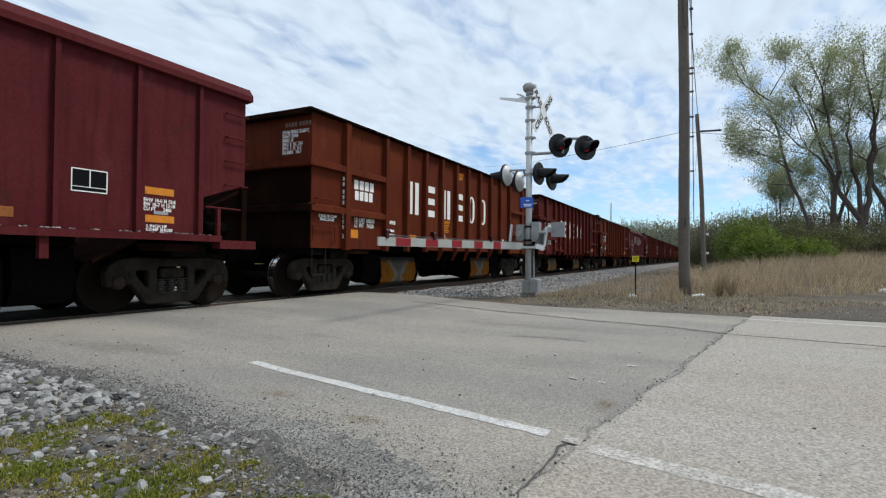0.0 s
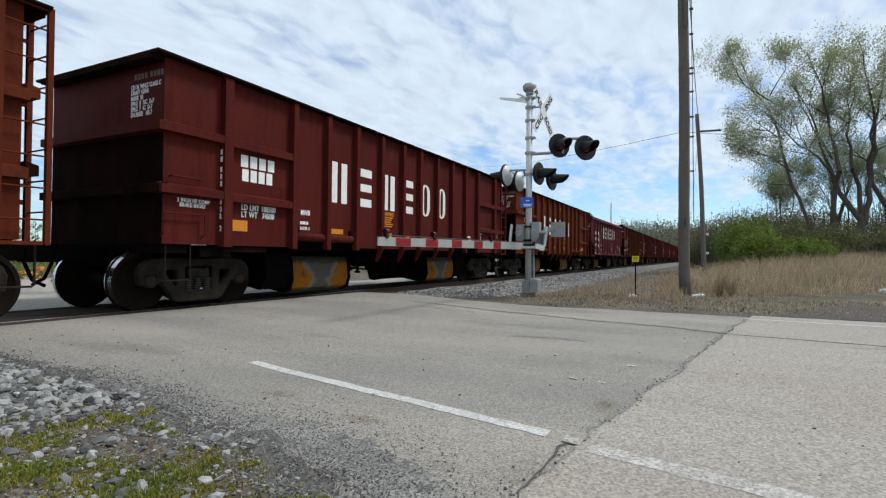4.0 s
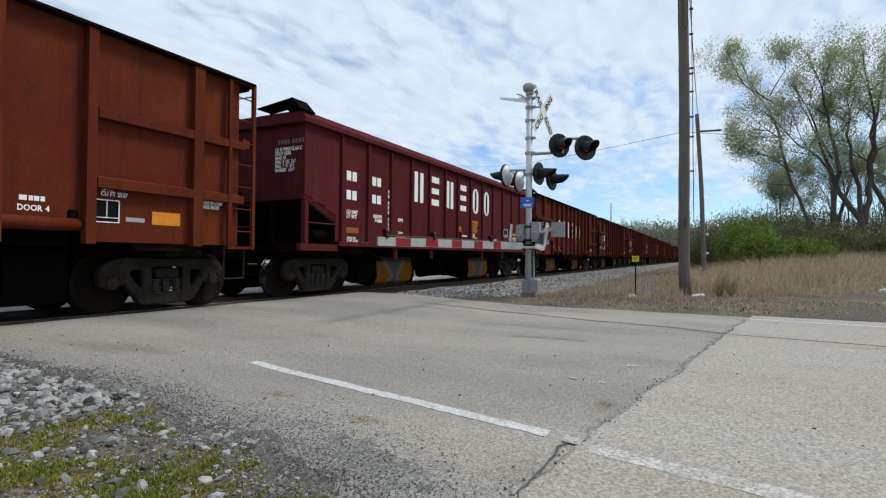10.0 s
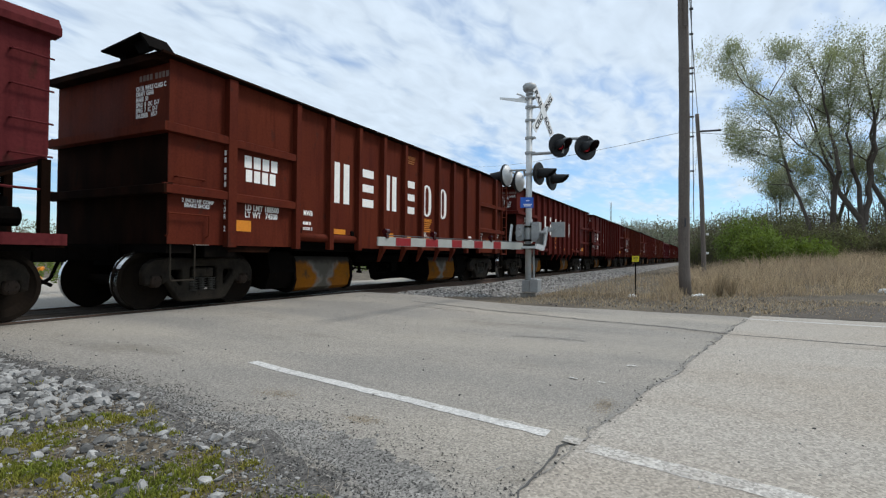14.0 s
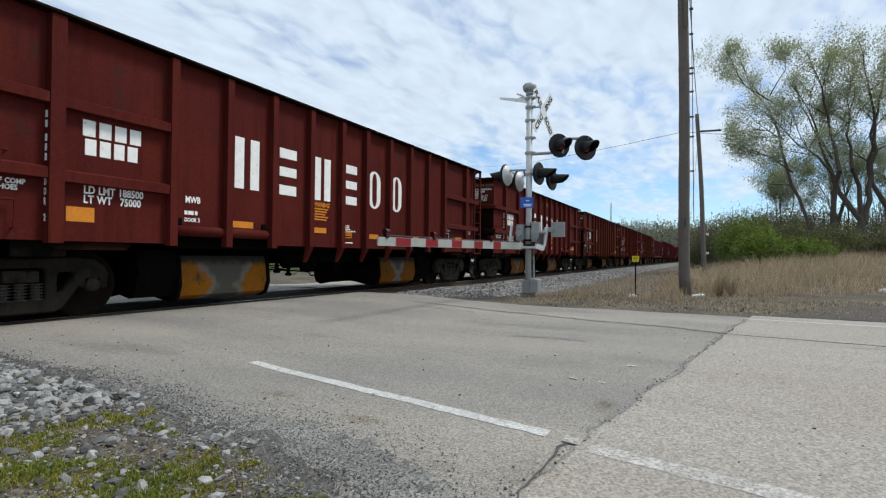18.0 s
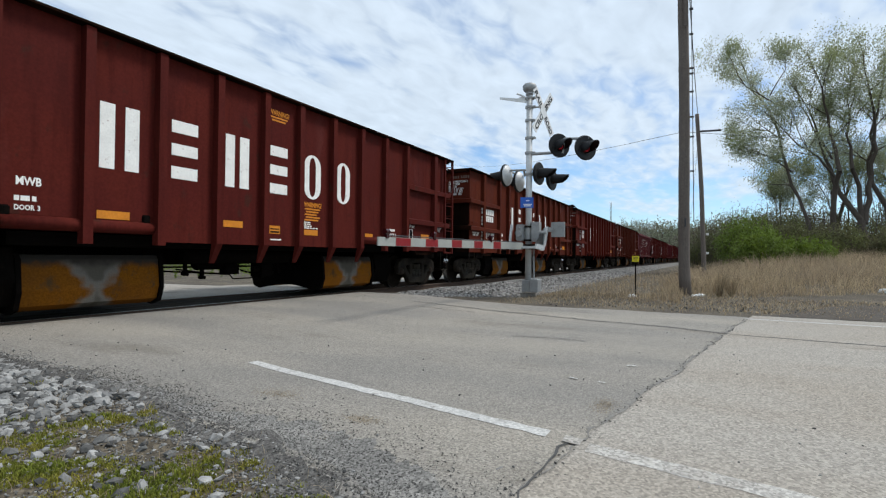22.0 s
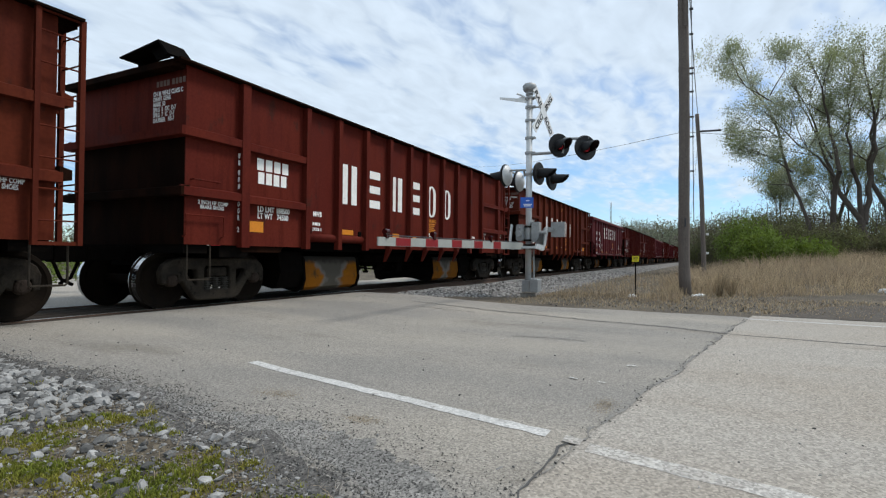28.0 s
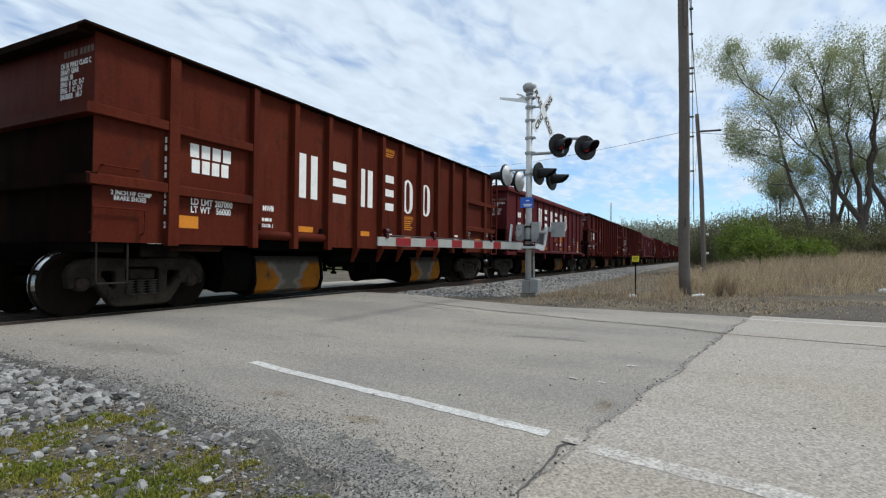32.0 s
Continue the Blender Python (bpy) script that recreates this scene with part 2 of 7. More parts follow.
PAINT = {
    "rust": paint("rust_brown_paint", (0.092, 0.0172, 0.0068), (0.116, 0.0265, 0.0100)),
    "brown": paint("brown_paint", (0.0787, 0.0141, 0.0070), (0.0958, 0.0197, 0.0094)),
    "red": paint("oxide_red_paint", (0.0839, 0.0118, 0.0073), (0.1010, 0.0166, 0.0099)),
    "dark": paint("dark_red_paint", (0.0727, 0.0107, 0.0080), (0.0872, 0.0145, 0.0102)),
    "maroon": paint("maroon_paint", (0.0763, 0.0116, 0.0135), (0.0911, 0.0172, 0.0181)),
}
M = {
    # set darker than bare steel, so the colour deepens the shade under the cars
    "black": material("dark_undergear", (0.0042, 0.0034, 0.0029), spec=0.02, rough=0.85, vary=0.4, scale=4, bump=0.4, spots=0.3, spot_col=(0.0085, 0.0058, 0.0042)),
    # grimy paint, darkened further to hold the shade between the cars
    "grime_shade": material("grimy_shaded_brown_paint", (0.0080, 0.0036, 0.0021), rough=0.92, vary=0.4, scale=1.4, bump=0.2, tint=(0.0150, 0.0058, 0.0032), spots=0.3, spot_col=(0.009, 0.0052, 0.0034), streak=(1.6, 1.6, 0.6), spec=0.03),
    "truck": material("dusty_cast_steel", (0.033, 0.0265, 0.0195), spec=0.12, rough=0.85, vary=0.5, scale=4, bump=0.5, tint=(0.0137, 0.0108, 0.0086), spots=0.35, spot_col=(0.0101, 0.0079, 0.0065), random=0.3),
    "spring": material("dusty_spring_steel", (0.050, 0.045, 0.038), spec=0.2, rough=0.7, vary=0.4, scale=9, bump=0.3),
    "axlebox": material("rusty_axle_cap", (0.0272, 0.0168, 0.0112), rough=0.85, vary=0.4, scale=8, bump=0.4),
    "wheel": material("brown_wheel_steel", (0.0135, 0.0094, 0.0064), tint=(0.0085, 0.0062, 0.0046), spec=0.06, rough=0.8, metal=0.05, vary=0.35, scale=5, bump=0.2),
    "tread": material("polished_wheel_tread", (0.62, 0.61, 0.60), rough=0.22, metal=1.0, vary=0.1, scale=9, bump=0.05),
    "white": material("white_stencil", (0.80, 0.79, 0.75), rough=0.7, vary=0.12, scale=6, bump=0.05, spots=0.15, spot_col=(0.4, 0.3, 0.26)),
    "fadedwhite": material("faded_white_stencil", (0.16, 0.11, 0.09), rough=0.8, vary=0.2, scale=6, bump=0.05),
    "amber": material("amber_reflector", (0.58, 0.20, 0.012), rough=0.5, vary=0.2, scale=9, bump=0.05, spots=0.15, spot_col=(0.25, 0.1, 0.03)),
    "fadedamber": material("faded_amber_reflector", (0.26, 0.085, 0.012), rough=0.6, vary=0.25, scale=9, bump=0.05, spots=0.3, spot_col=(0.14, 0.03, 0.02)),
    "plank": material("grimy_crossing_timber", (0.046, 0.038, 0.031), spec=0.05, rough=0.95, vary=0.4, scale=3, fine=40, bump=0.6, streak=(0.3, 6, 6), random=0.25, spots=0.25, spot_col=(0.022, 0.019, 0.017)),
    "chute": material("orange_door", (0.215, 0.078, 0.006), spec=0.08, rough=0.9, vary=0.4, scale=2.2, bump=0.4, tint=(0.150, 0.056, 0.008), spots=0.35, spot_col=(0.075, 0.042, 0.018), random=0.25),
    "dust": material("grey_dust", (0.20, 0.185, 0.160), rough=0.95, vary=0.4, scale=4, bump=0.4, spots=0.2, spot_col=(0.12, 0.09, 0.06)),
    "plate": material("black_data_plate", (0.008, 0.008, 0.009), spec=0.05, rough=0.9, vary=0.2, bump=0.05),
    "steel": material("galvanised_steel", (0.34, 0.345, 0.34), rough=0.55, metal=0.35, vary=0.18, scale=8, fine=60, bump=0.1, spots=0.15, spot_col=(0.22, 0.19, 0.16)),
    "aluminium": material("silver_paint", (0.56, 0.57, 0.57), rough=0.5, metal=0.3, vary=0.15, scale=5, bump=0.08, spots=0.15, spot_col=(0.3, 0.28, 0.25)),
    "lampblack": material("matt_black_paint", (0.012, 0.012, 0.013), rough=0.55, vary=0.3, bump=0.05),
    "lens": material("dark_red_lens", (0.035, 0.003, 0.004), rough=0.2, vary=0.2, scale=30, bump=0.1, spec=0.4),
    "lit": material("lit_red_lamp", (0.28, 0.006, 0.014), rough=0.3, vary=0.1, bump=0.0, emit=0.30),
    "armwhite": material("weathered_reflective_white", (0.31, 0.315, 0.29), rough=0.6, vary=0.15, scale=4, bump=0.03, spots=0.15, spot_col=(0.3, 0.29, 0.26)),
    "signwhite": material("sign_white", (0.78, 0.78, 0.77), rough=0.5, vary=0.1, scale=4, bump=0.03),
    "signred": material("sign_red", (0.21, 0.006, 0.009), rough=0.5, vary=0.15, scale=6, bump=0.03),
    "signblue": material("sign_blue", (0.03, 0.12, 0.50), rough=0.45, vary=0.12, scale=6, bump=0.03),
    "signyellow": material("sign_yellow", (0.75, 0.62, 0.02), rough=0.5, vary=0.12, scale=6, bump=0.03),
    "ink": material("black_lettering", (0.02, 0.02, 0.02), rough=0.7, bump=0.0),
    "pole": material("weathered_pole_wood", (0.160, 0.132, 0.112), rough=0.9, vary=0.35, scale=2.0, fine=30, bump=0.6, tint=(0.110, 0.090, 0.078), streak=(14, 14, 0.7), spots=0.2),
    "wire": material("dark_wire", (0.05, 0.05, 0.055), rough=0.6, bump=0.0),
    "asphalt": material("worn_grey_asphalt", (0.223, 0.210, 0.188), rough=0.92, vary=0.24, scale=0.75, fine=55, bump=0.7, tint=(0.262, 0.240, 0.204), spots=0.35, spot_col=(0.178, 0.160, 0.134), spot_scale=0.9, streak=(0.8, 0.30, 1.0), speck=(95, 0.32)),
    "chipseal": material("pale_chip_seal", (0.324, 0.300, 0.262), rough=0.95, vary=0.2, scale=0.8, fine=50, bump=0.9, tint=(0.272, 0.244, 0.205), spots=0.20, spot_col=(0.21, 0.185, 0.155), spot_scale=1.6, streak=(0.9, 0.35, 1.0), speck=(80, 0.30)),
    "roadline": material("worn_white_line", (0.45, 0.445, 0.425), rough=0.9, vary=0.22, scale=2.5, fine=40, bump=0.4, spots=0.35, spot_col=(0.27, 0.26, 0.24), spot_scale=11, speck=(80, 0.2)),
    "fadedline": material("faded_white_line", (0.40, 0.385, 0.355), rough=0.95, vary=0.2, scale=2.5, fine=30, bump=0.6, spots=0.75, spot_col=(0.32, 0.30, 0.27), spot_scale=7, speck=(70, 0.35)),
    "crumb": material("crumbled_asphalt", (0.118, 0.112, 0.104), rough=1.0, vary=0.4, scale=3, fine=30, bump=1.0, tint=(0.080, 0.076, 0.070), speck=(70, 0.5)),
    "lotsoil": material("brown_lot_soil", (0.082, 0.068, 0.053), rough=1.0, vary=0.4, scale=1.2, fine=30, bump=0.9, tint=(0.066, 0.058, 0.049), spots=0.3, spot_col=(0.05, 0.045, 0.04), spot_scale=5, speck=(40, 0.4)),
    "darkedge": material("dark_edge_asphalt", (0.178, 0.172, 0.160), rough=0.95, vary=0.35, scale=2.5, fine=50, bump=0.9, tint=(0.196, 0.189, 0.174), spots=0.3, spot_col=(0.112, 0.108, 0.100), spot_scale=6, speck=(85, 0.4)),
    "smear": material("dark_worn_tar", (0.190, 0.182, 0.167), rough=0.95, vary=0.3, scale=5, bump=0.3),
    "tar": material("dark_tar", (0.07, 0.068, 0.065), rough=0.8, vary=0.3, scale=5, bump=0.3),
    "soil": material("dark_gravelly_soil", (0.082, 0.068, 0.050), rough=1.0, vary=0.4, scale=0.9, fine=30, bump=0.9, tint=(0.105, 0.088, 0.063), spots=0.3, spot_col=(0.050, 0.044, 0.036), spot_scale=9, speck=(60, 0.5)),
    "stone": island_tint(material("limestone_chips", (0.235, 0.232, 0.222), rough=0.95, vary=0.35, scale=14, bump=0.5), 0.2, 1.35),
    "darkstone": island_tint(material("dark_gravel", (0.105, 0.10, 0.093), rough=0.95, vary=0.25, scale=14, bump=0.3), 0.4, 1.7),
    "ballaststone": island_tint(material("ballast_chips", (0.25, 0.24, 0.225), rough=0.95, vary=0.25, scale=14, bump=0.4), 0.35, 1.5),
    "sand": material("tan_sand_stain", (0.26, 0.215, 0.155), rough=1.0, vary=0.3, scale=5, fine=60, bump=0.5, speck=(90, 0.3)),
    "ballast": material("ballast_bed", (0.15, 0.142, 0.130), rough=1.0, vary=0.4, scale=6, fine=30, bump=1.0, bump_dist=0.04),
    "rail": material("rusty_rail", (0.085, 0.055, 0.04), rough=0.7, metal=0.3, vary=0.3, scale=6, bump=0.2),
    "railtop": material("polished_rail", (0.33, 0.315, 0.30), rough=0.42, metal=1.0, vary=0.1, bump=0.02),
    "tie": material("dark_timber_tie", (0.055, 0.045, 0.038), rough=0.95, vary=0.35, scale=4, bump=0.6, random=0.2),
    "bark": material("grey_brown_bark", (0.085, 0.068, 0.055), rough=0.95, vary=0.35, scale=5, bump=0.7, streak=(3, 3, 0.6)),
    "leaf": island_tint(material("spring_leaves", (0.275, 0.310, 0.150), rough=0.85, vary=0.25, scale=0.4, bump=0.0, tint=(0.36, 0.385, 0.275), through=0.5), 0.65, 1.35),
    "bush": island_tint(material("green_bush_leaves", (0.115, 0.165, 0.018), rough=0.85, vary=0.25, scale=1.0, bump=0.0, tint=(0.125, 0.175, 0.035), through=0.35), 0.55, 1.35),
    "scrub": island_tint(material("brown_green_scrub", (0.130, 0.142, 0.052), rough=0.9, vary=0.3, scale=0.25, bump=0.0, tint=(0.130, 0.110, 0.075), through=0.4), 0.5, 1.35),
    # distance haze is mixed into this leaf colour, paler than near foliage
    "farleaf_haze": island_tint(material("distant_woods_hazed", (0.15, 0.175, 0.105), rough=0.95, vary=0.35, scale=0.06, bump=0.0, tint=(0.175, 0.155, 0.13), through=0.3), 0.6, 1.3),
    "drygrass": island_tint(material("dry_grass_blades", (0.45, 0.355, 0.23), rough=0.95, vary=0.35, scale=0.4, bump=0.0, tint=(0.30, 0.235, 0.16), through=0.4), 0.45, 1.5),
    "grass": island_tint(material("young_grass_blades", (0.175, 0.205, 0.030), rough=0.9, vary=0.25, scale=3, bump=0.0, tint=(0.25, 0.225, 0.04), through=0.35), 0.6, 1.4),
}


def stained_shaded_door(m):
    """A dusty spill down the middle of the door, widening to top and foot, and the car's shadow painted over its head.
    """
    nt = m.node_tree
    N, link = nt.nodes.new, nt.links.new
    bs = nt.nodes["Principled BSDF"]
    src = bs.inputs["Base Color"].links[0].from_socket
    tc, sep = N("ShaderNodeTexCoord"), N("ShaderNodeSeparateXYZ")
    link(tc.outputs["Object"], sep.inputs[0])

    def calc(op, a, b=0.0):
        n = N("ShaderNodeMath"); n.operation = op
        for i, v in enumerate((a, b)):
            if isinstance(v, (int, float)):
                n.inputs[i].default_value = v
            else:
                link(v, n.inputs[i])
        return n.outputs[0]
    nz = N("ShaderNodeTexNoise"); nz.inputs["Scale"].default_value = 7.0; nz.inputs["Detail"].default_value = 5
    link(tc.outputs["Object"], nz.inputs["Vector"])
    rough = calc("MULTIPLY", calc("SUBTRACT", nz.outputs["Fac"], 0.5), 0.35)
    dz = calc("SUBTRACT", sep.outputs[2], 0.36)
    info = N("ShaderNodeObjectInfo")
    w = calc("ADD", calc("MULTIPLY", calc("ABSOLUTE", dz), 0.8), calc("ADD", calc("MULTIPLY", info.outputs["Random"], 0.26), 0.06))
    d = calc("ADD", calc("SUBTRACT", calc("ABSOLUTE", sep.outputs[0]), w), rough)
    f = N("ShaderNodeMapRange"); f.inputs[1].default_value = 0.10; f.inputs[2].default_value = -0.10; f.interpolation_type = "SMOOTHSTEP"
    link(d, f.inputs[0])
    mx = N("ShaderNodeMix"); mx.data_type = "RGBA"; 
    inner = N("ShaderNodeMapRange"); inner.inputs[1].default_value = -0.04; inner.inputs[2].default_value = -0.20; inner.interpolation_type = "SMOOTHSTEP"
    link(d, inner.inputs[0])
    spill = N("ShaderNodeMix"); spill.data_type = "RGBA"; spill.inputs[6].default_value = (0.145, 0.135, 0.118, 1); spill.inputs[7].default_value = (0.078, 0.070, 0.058, 1)
    link(inner.outputs[0], spill.inputs[0]); link(spill.outputs[2], mx.inputs[7])
    link(f.outputs[0], mx.inputs[0]); link(src, mx.inputs[6])
    # painted shadow of the car body across the door's upper part
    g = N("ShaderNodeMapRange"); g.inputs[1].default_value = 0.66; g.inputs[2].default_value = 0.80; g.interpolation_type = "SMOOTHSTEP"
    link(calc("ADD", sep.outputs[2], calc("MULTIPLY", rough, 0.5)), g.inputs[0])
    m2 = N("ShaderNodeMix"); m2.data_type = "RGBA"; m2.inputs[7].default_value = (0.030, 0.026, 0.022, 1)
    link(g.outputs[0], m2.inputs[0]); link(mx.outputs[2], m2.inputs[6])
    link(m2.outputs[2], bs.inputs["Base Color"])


stained_shaded_door(M["chute"])

# ---- mesh helpers ----


def bm_box(bm, x0, x1, y0, y1, z0, z1):
    v = [bm.verts.new((x, y, z)) for z in (z0, z1) for y in (y0, y1) for x in (x0, x1)]
    for f in ((0, 2, 3, 1), (4, 5, 7, 6), (0, 1, 5, 4), (2, 6, 7, 3), (0, 4, 6, 2), (1, 3, 7, 5)):
        bm.faces.new([v[i] for i in f])
    return v


def bm_prism(bm, poly, axis, a, b):
    """Extrude a closed outline (pairs) along an axis from a to b. Pairs are the other two axes in xyz order."""
    def at(p, q):
        c = list(p)
        c.insert("xyz".index(axis), q)
        return bm.verts.new(c)
    lo, hi = [at(p, a) for p in poly], [at(p, b) for p in poly]
    n = len(poly)
    fs = [bm.faces.new(lo), bm.faces.new(hi)]
    for i in range(n):
        fs.append(bm.faces.new((lo[i], lo[(i + 1) % n], hi[(i + 1) % n], hi[i])))
    bmesh.ops.recalc_face_normals(bm, faces=fs)
    return fs


def bm_tube(bm, p, q, r, n=8, r2=None):
    p, q = Vector(p), Vector(q)
    d = (q - p).normalized()
    u = d.orthogonal().normalized()
    w = d.cross(u)
    r2 = r if r2 is None else r2
    rings = []
    for c, rad in ((p, r), (q, r2)):
        rings.append([bm.verts.new(c + (u * math.cos(2 * math.pi * i / n) + w * math.sin(2 * math.pi * i / n)) * rad) for i in range(n)])
    for i in range(n):
        bm.faces.new((rings[0][i], rings[0][(i + 1) % n], rings[1][(i + 1) % n], rings[1][i]))
    bm.faces.new(rings[0][::-1])
    bm.faces.new(rings[1])


def bm_lathe(bm, prof, axis="y", n=28, centre=(0, 0, 0)):
    """Turn a profile of (along, radius) round an axis."""
    rings = []
    for a, r in prof:
        ring = []
        for i in range(n):
            c, s = math.cos(2 * math.pi * i / n) * r, math.sin(2 * math.pi * i / n) * r
            co = {"x": (a, c, s), "y": (c, a, s), "z": (c, s, a)}[axis]
            ring.append(bm.verts.new(Vector(co) + Vector(centre)))
        rings.append(ring)
    fs = []
    for k in range(len(rings) - 1):
        for i in range(n):
            fs.append(bm.faces.new((rings[k][i], rings[k][(i + 1) % n], rings[k + 1][(i + 1) % n], rings[k + 1][i])))
    if prof[0][1] > 1e-4:
        fs.append(bm.faces.new(rings[0]))
    if prof[-1][1] > 1e-4:
        fs.append(bm.faces.new(rings[-1]))
    bmesh.ops.recalc_face_normals(bm, faces=fs)


def mesh_of(bm, name, mat, smooth=False):
    me = bpy.data.meshes.new(name)
    bm.to_mesh(me)
    bm.free()
    for mm in (mat if isinstance(mat, (list, tuple)) else [mat]):
        me.materials.append(mm)
    if smooth:
        for p in me.polygons:
            p.use_smooth = True
    return me


def part(name, bm, mat, parent=None, label="", at=None, smooth=False):
    """Link a bmesh (or a mesh to be shared) as one object under a thing or a part."""
    me = mesh_of(bm, name, mat, smooth) if isinstance(bm, bmesh.types.BMesh) else bm
    ob = new(name, me)
    ob.parent = parent
    if at is not None:
        ob.matrix_basis = at if isinstance(at, Matrix) else Matrix.Translation(at)
    return tagged(ob, label) if label else ob


def thing(name, label, category, m=None, group="", kind=""):
    ob = new(name)
    ob.empty_display_size = 0.2
    if m is not None:
        ob.matrix_basis = m
    return tagged(ob, label, category, group, kind)


def pydata(name, verts, faces, mat, smooth=False):
    me = bpy.data.meshes.new(name)
    me.from_pydata(verts, [], faces)
    me.materials.append(mat)
    if smooth:
        me.polygons.foreach_set("use_smooth", [True] * len(me.polygons))
    return me


def bm_skin(bm, pts, n=8):
    """One continuous tube through (centre, radius) pairs."""
    rings = []
    for i, (c, r) in enumerate(pts):
        a, b = Vector(pts[max(0, i - 1)][0]), Vector(pts[min(len(pts) - 1, i + 1)][0])
        d = (b - a).normalized()
        u = (Vector((1, 0, 0)) if abs(d.x) < 0.9 else Vector((0, 1, 0))).cross(d).normalized()
        w = d.cross(u)
        rings.append([bm.verts.new(Vector(c) + (u * math.cos(2 * math.pi * k / n) + w * math.sin(2 * math.pi * k / n)) * r) for k in range(n)])
    for p, q in zip(rings, rings[1:]):
        for k in range(n):
            bm.faces.new((p[k], p[(k + 1) % n], q[(k + 1) % n], q[k]))
    bm.faces.new(rings[0][::-1])
    bm.faces.new(rings[-1])


ICO = [(0.0, 0.0, -1.0), (0.72, 0.53, -0.45), (-0.28, 0.85, -0.45), (-0.89, 0.0, -0.45), (-0.28, -0.85, -0.45), (0.72, -0.53, -0.45), (0.28, 0.85, 0.45), (-0.72, 0.53, 0.45), (-0.72, -0.53, 0.45), (0.28, -0.85, 0.45), (0.89, 0.0, 0.45), (0.0, 0.0, 1.0)]
ICO_F = [(0, 2, 1), (0, 3, 2), (0, 4, 3), (0, 5, 4), (0, 1, 5), (1, 2, 6), (2, 3, 7), (3, 4, 8), (4, 5, 9), (5, 1, 10), (1, 6, 10), (2, 7, 6), (3, 8, 7), (4, 9, 8), (5, 10, 9), (6, 7, 11), (7, 8, 11), (8, 9, 11), (9, 10, 11), (10, 6, 11)]


def chip(verts, faces, x, y, z, r, rng):
    """One angular stone: a tilted, squashed, jittered lump."""
    k = len(verts)
    m = Euler((rng.uniform(-0.5, 0.5), rng.uniform(-0.5, 0.5), rng.uniform(0, 6.28))).to_matrix()
    sx, sy, sz = r * rng.uniform(0.9, 1.5), r * rng.uniform(0.7, 1.1), r * rng.uniform(0.45, 0.8)
    for a, b, c in ICO:
        j = rng.uniform(0.72, 1.22)
        q = m @ Vector((a * sx * j, b * sy * j, c * sz * j))
        verts.append((x + q.x, y + q.y, z + q.z))
    for f in ICO_F:
        faces.append((k + f[0], k + f[1], k + f[2]))


def text_mesh(name, body, size, mat):
    """Words in the built-in font, lying in the xy plane."""
    cu = bpy.data.curves.new(name, "FONT")
    cu.body, cu.size, cu.extrude, cu.resolution_u = body, size, 0.0015, 2
    cu.offset = 0.028 * size
    cu.align_x, cu.align_y, cu.space_line = "LEFT", "TOP", 0.85
    tmp = bpy.data.objects.new("tmp_text", cu)
    me = bpy.data.meshes.new_from_object(tmp)
    bpy.data.objects.remove(tmp)
    me.materials.clear()
    me.materials.append(mat)
    return me


def lettering(name, body, size, mat, parent, m, width=None):
    """Words in the local xy plane of m; squeezed to a width if given."""
    me = text_mesh(name, body, size, mat)
    if width and len(me.vertices):
        w = max(v.co.x for v in me.vertices) or 1
        for v in me.vertices:
            v.co.x *= width / w
    return part(name, me, mat, parent, at=m)


# ---- ground ----
TRACK_Y, RAIL_Z = 8.70, 0.10
CROSS_X0, CROSS_X1 = 1.9, 10.6      # the road where it meets the track


def smooth01(a, b, v):
    t = min(1, max(0, (v - a) / (b - a)))
    return t * t * (3 - 2 * t)


def ground_z(x, y):
    """Height of the bare ground: a shallow rise to the track, a grassy bank beside the road."""
    z = 0.05 * smooth01(3.0, 6.8, y) * (1 - smooth01(10.0, 14.0, x)) if y < TRACK_Y else 0.05 * (1 - smooth01(10.6, 14.4, y)) * (1 - smooth01(10, 14, x))
    z += (0.95 * smooth01(15, 34, x) + 0.012 * max(0, x - 34)) * smooth01(1.0, -3.0, y) * smooth01(400, 120, x)
    z -= 0.10 * smooth01(3.2, 5.0, y) * smooth01(11, 15, x) * (1 if y < TRACK_Y else smooth01(16, 13, y))
    z += 0.03 * (noise.noise(Vector((x * 0.35, y * 0.35, 0))) ) * smooth01(11, 14, abs(x - 6) + 5)
    return z - 0.03


def road_z(x, y):
    return 0.085 * smooth01(3.0, 7.0, y) if y < TRACK_Y else 0.085 * (1 - smooth01(10.4, 14.4, y))


def grid_sheet(name, xs, ys, zf, mat, lift=0.0):
    verts = [(x, y, zf(x, y) + lift) for x in xs for y in ys]
    ny = len(ys)
    faces = [(i * ny + j, (i + 1) * ny + j, (i + 1) * ny + j + 1, i * ny + j + 1) for i in range(len(xs) - 1) for j in range(ny - 1)]
    return pydata(name, verts, faces, mat, smooth=True)


def spread(a, b, c, d, n0, n1, n2):
    """Coarse-fine-coarse stations a..b..c..d."""
    return sorted(set([round(a + (b - a) * (i / n0) ** 0.5, 3) for i in range(n0 + 1)] + [round(b + (c - b) * i / n1, 3) for i in range(n1 + 1)] + [round(c + (d - c) * (i / n2) ** 2, 3) for i in range(n2 + 1)]))


part("ground", grid_sheet("ground", spread(-1500, -6, 60, 3000, 14, 130, 24), spread(-1500, -20, 20, 1500, 14, 90, 14), ground_z, M["soil"]), None)
tagged(bpy.data.objects["ground"], "dry soil and gravel verge beside the railway", "ground", kind="structure")


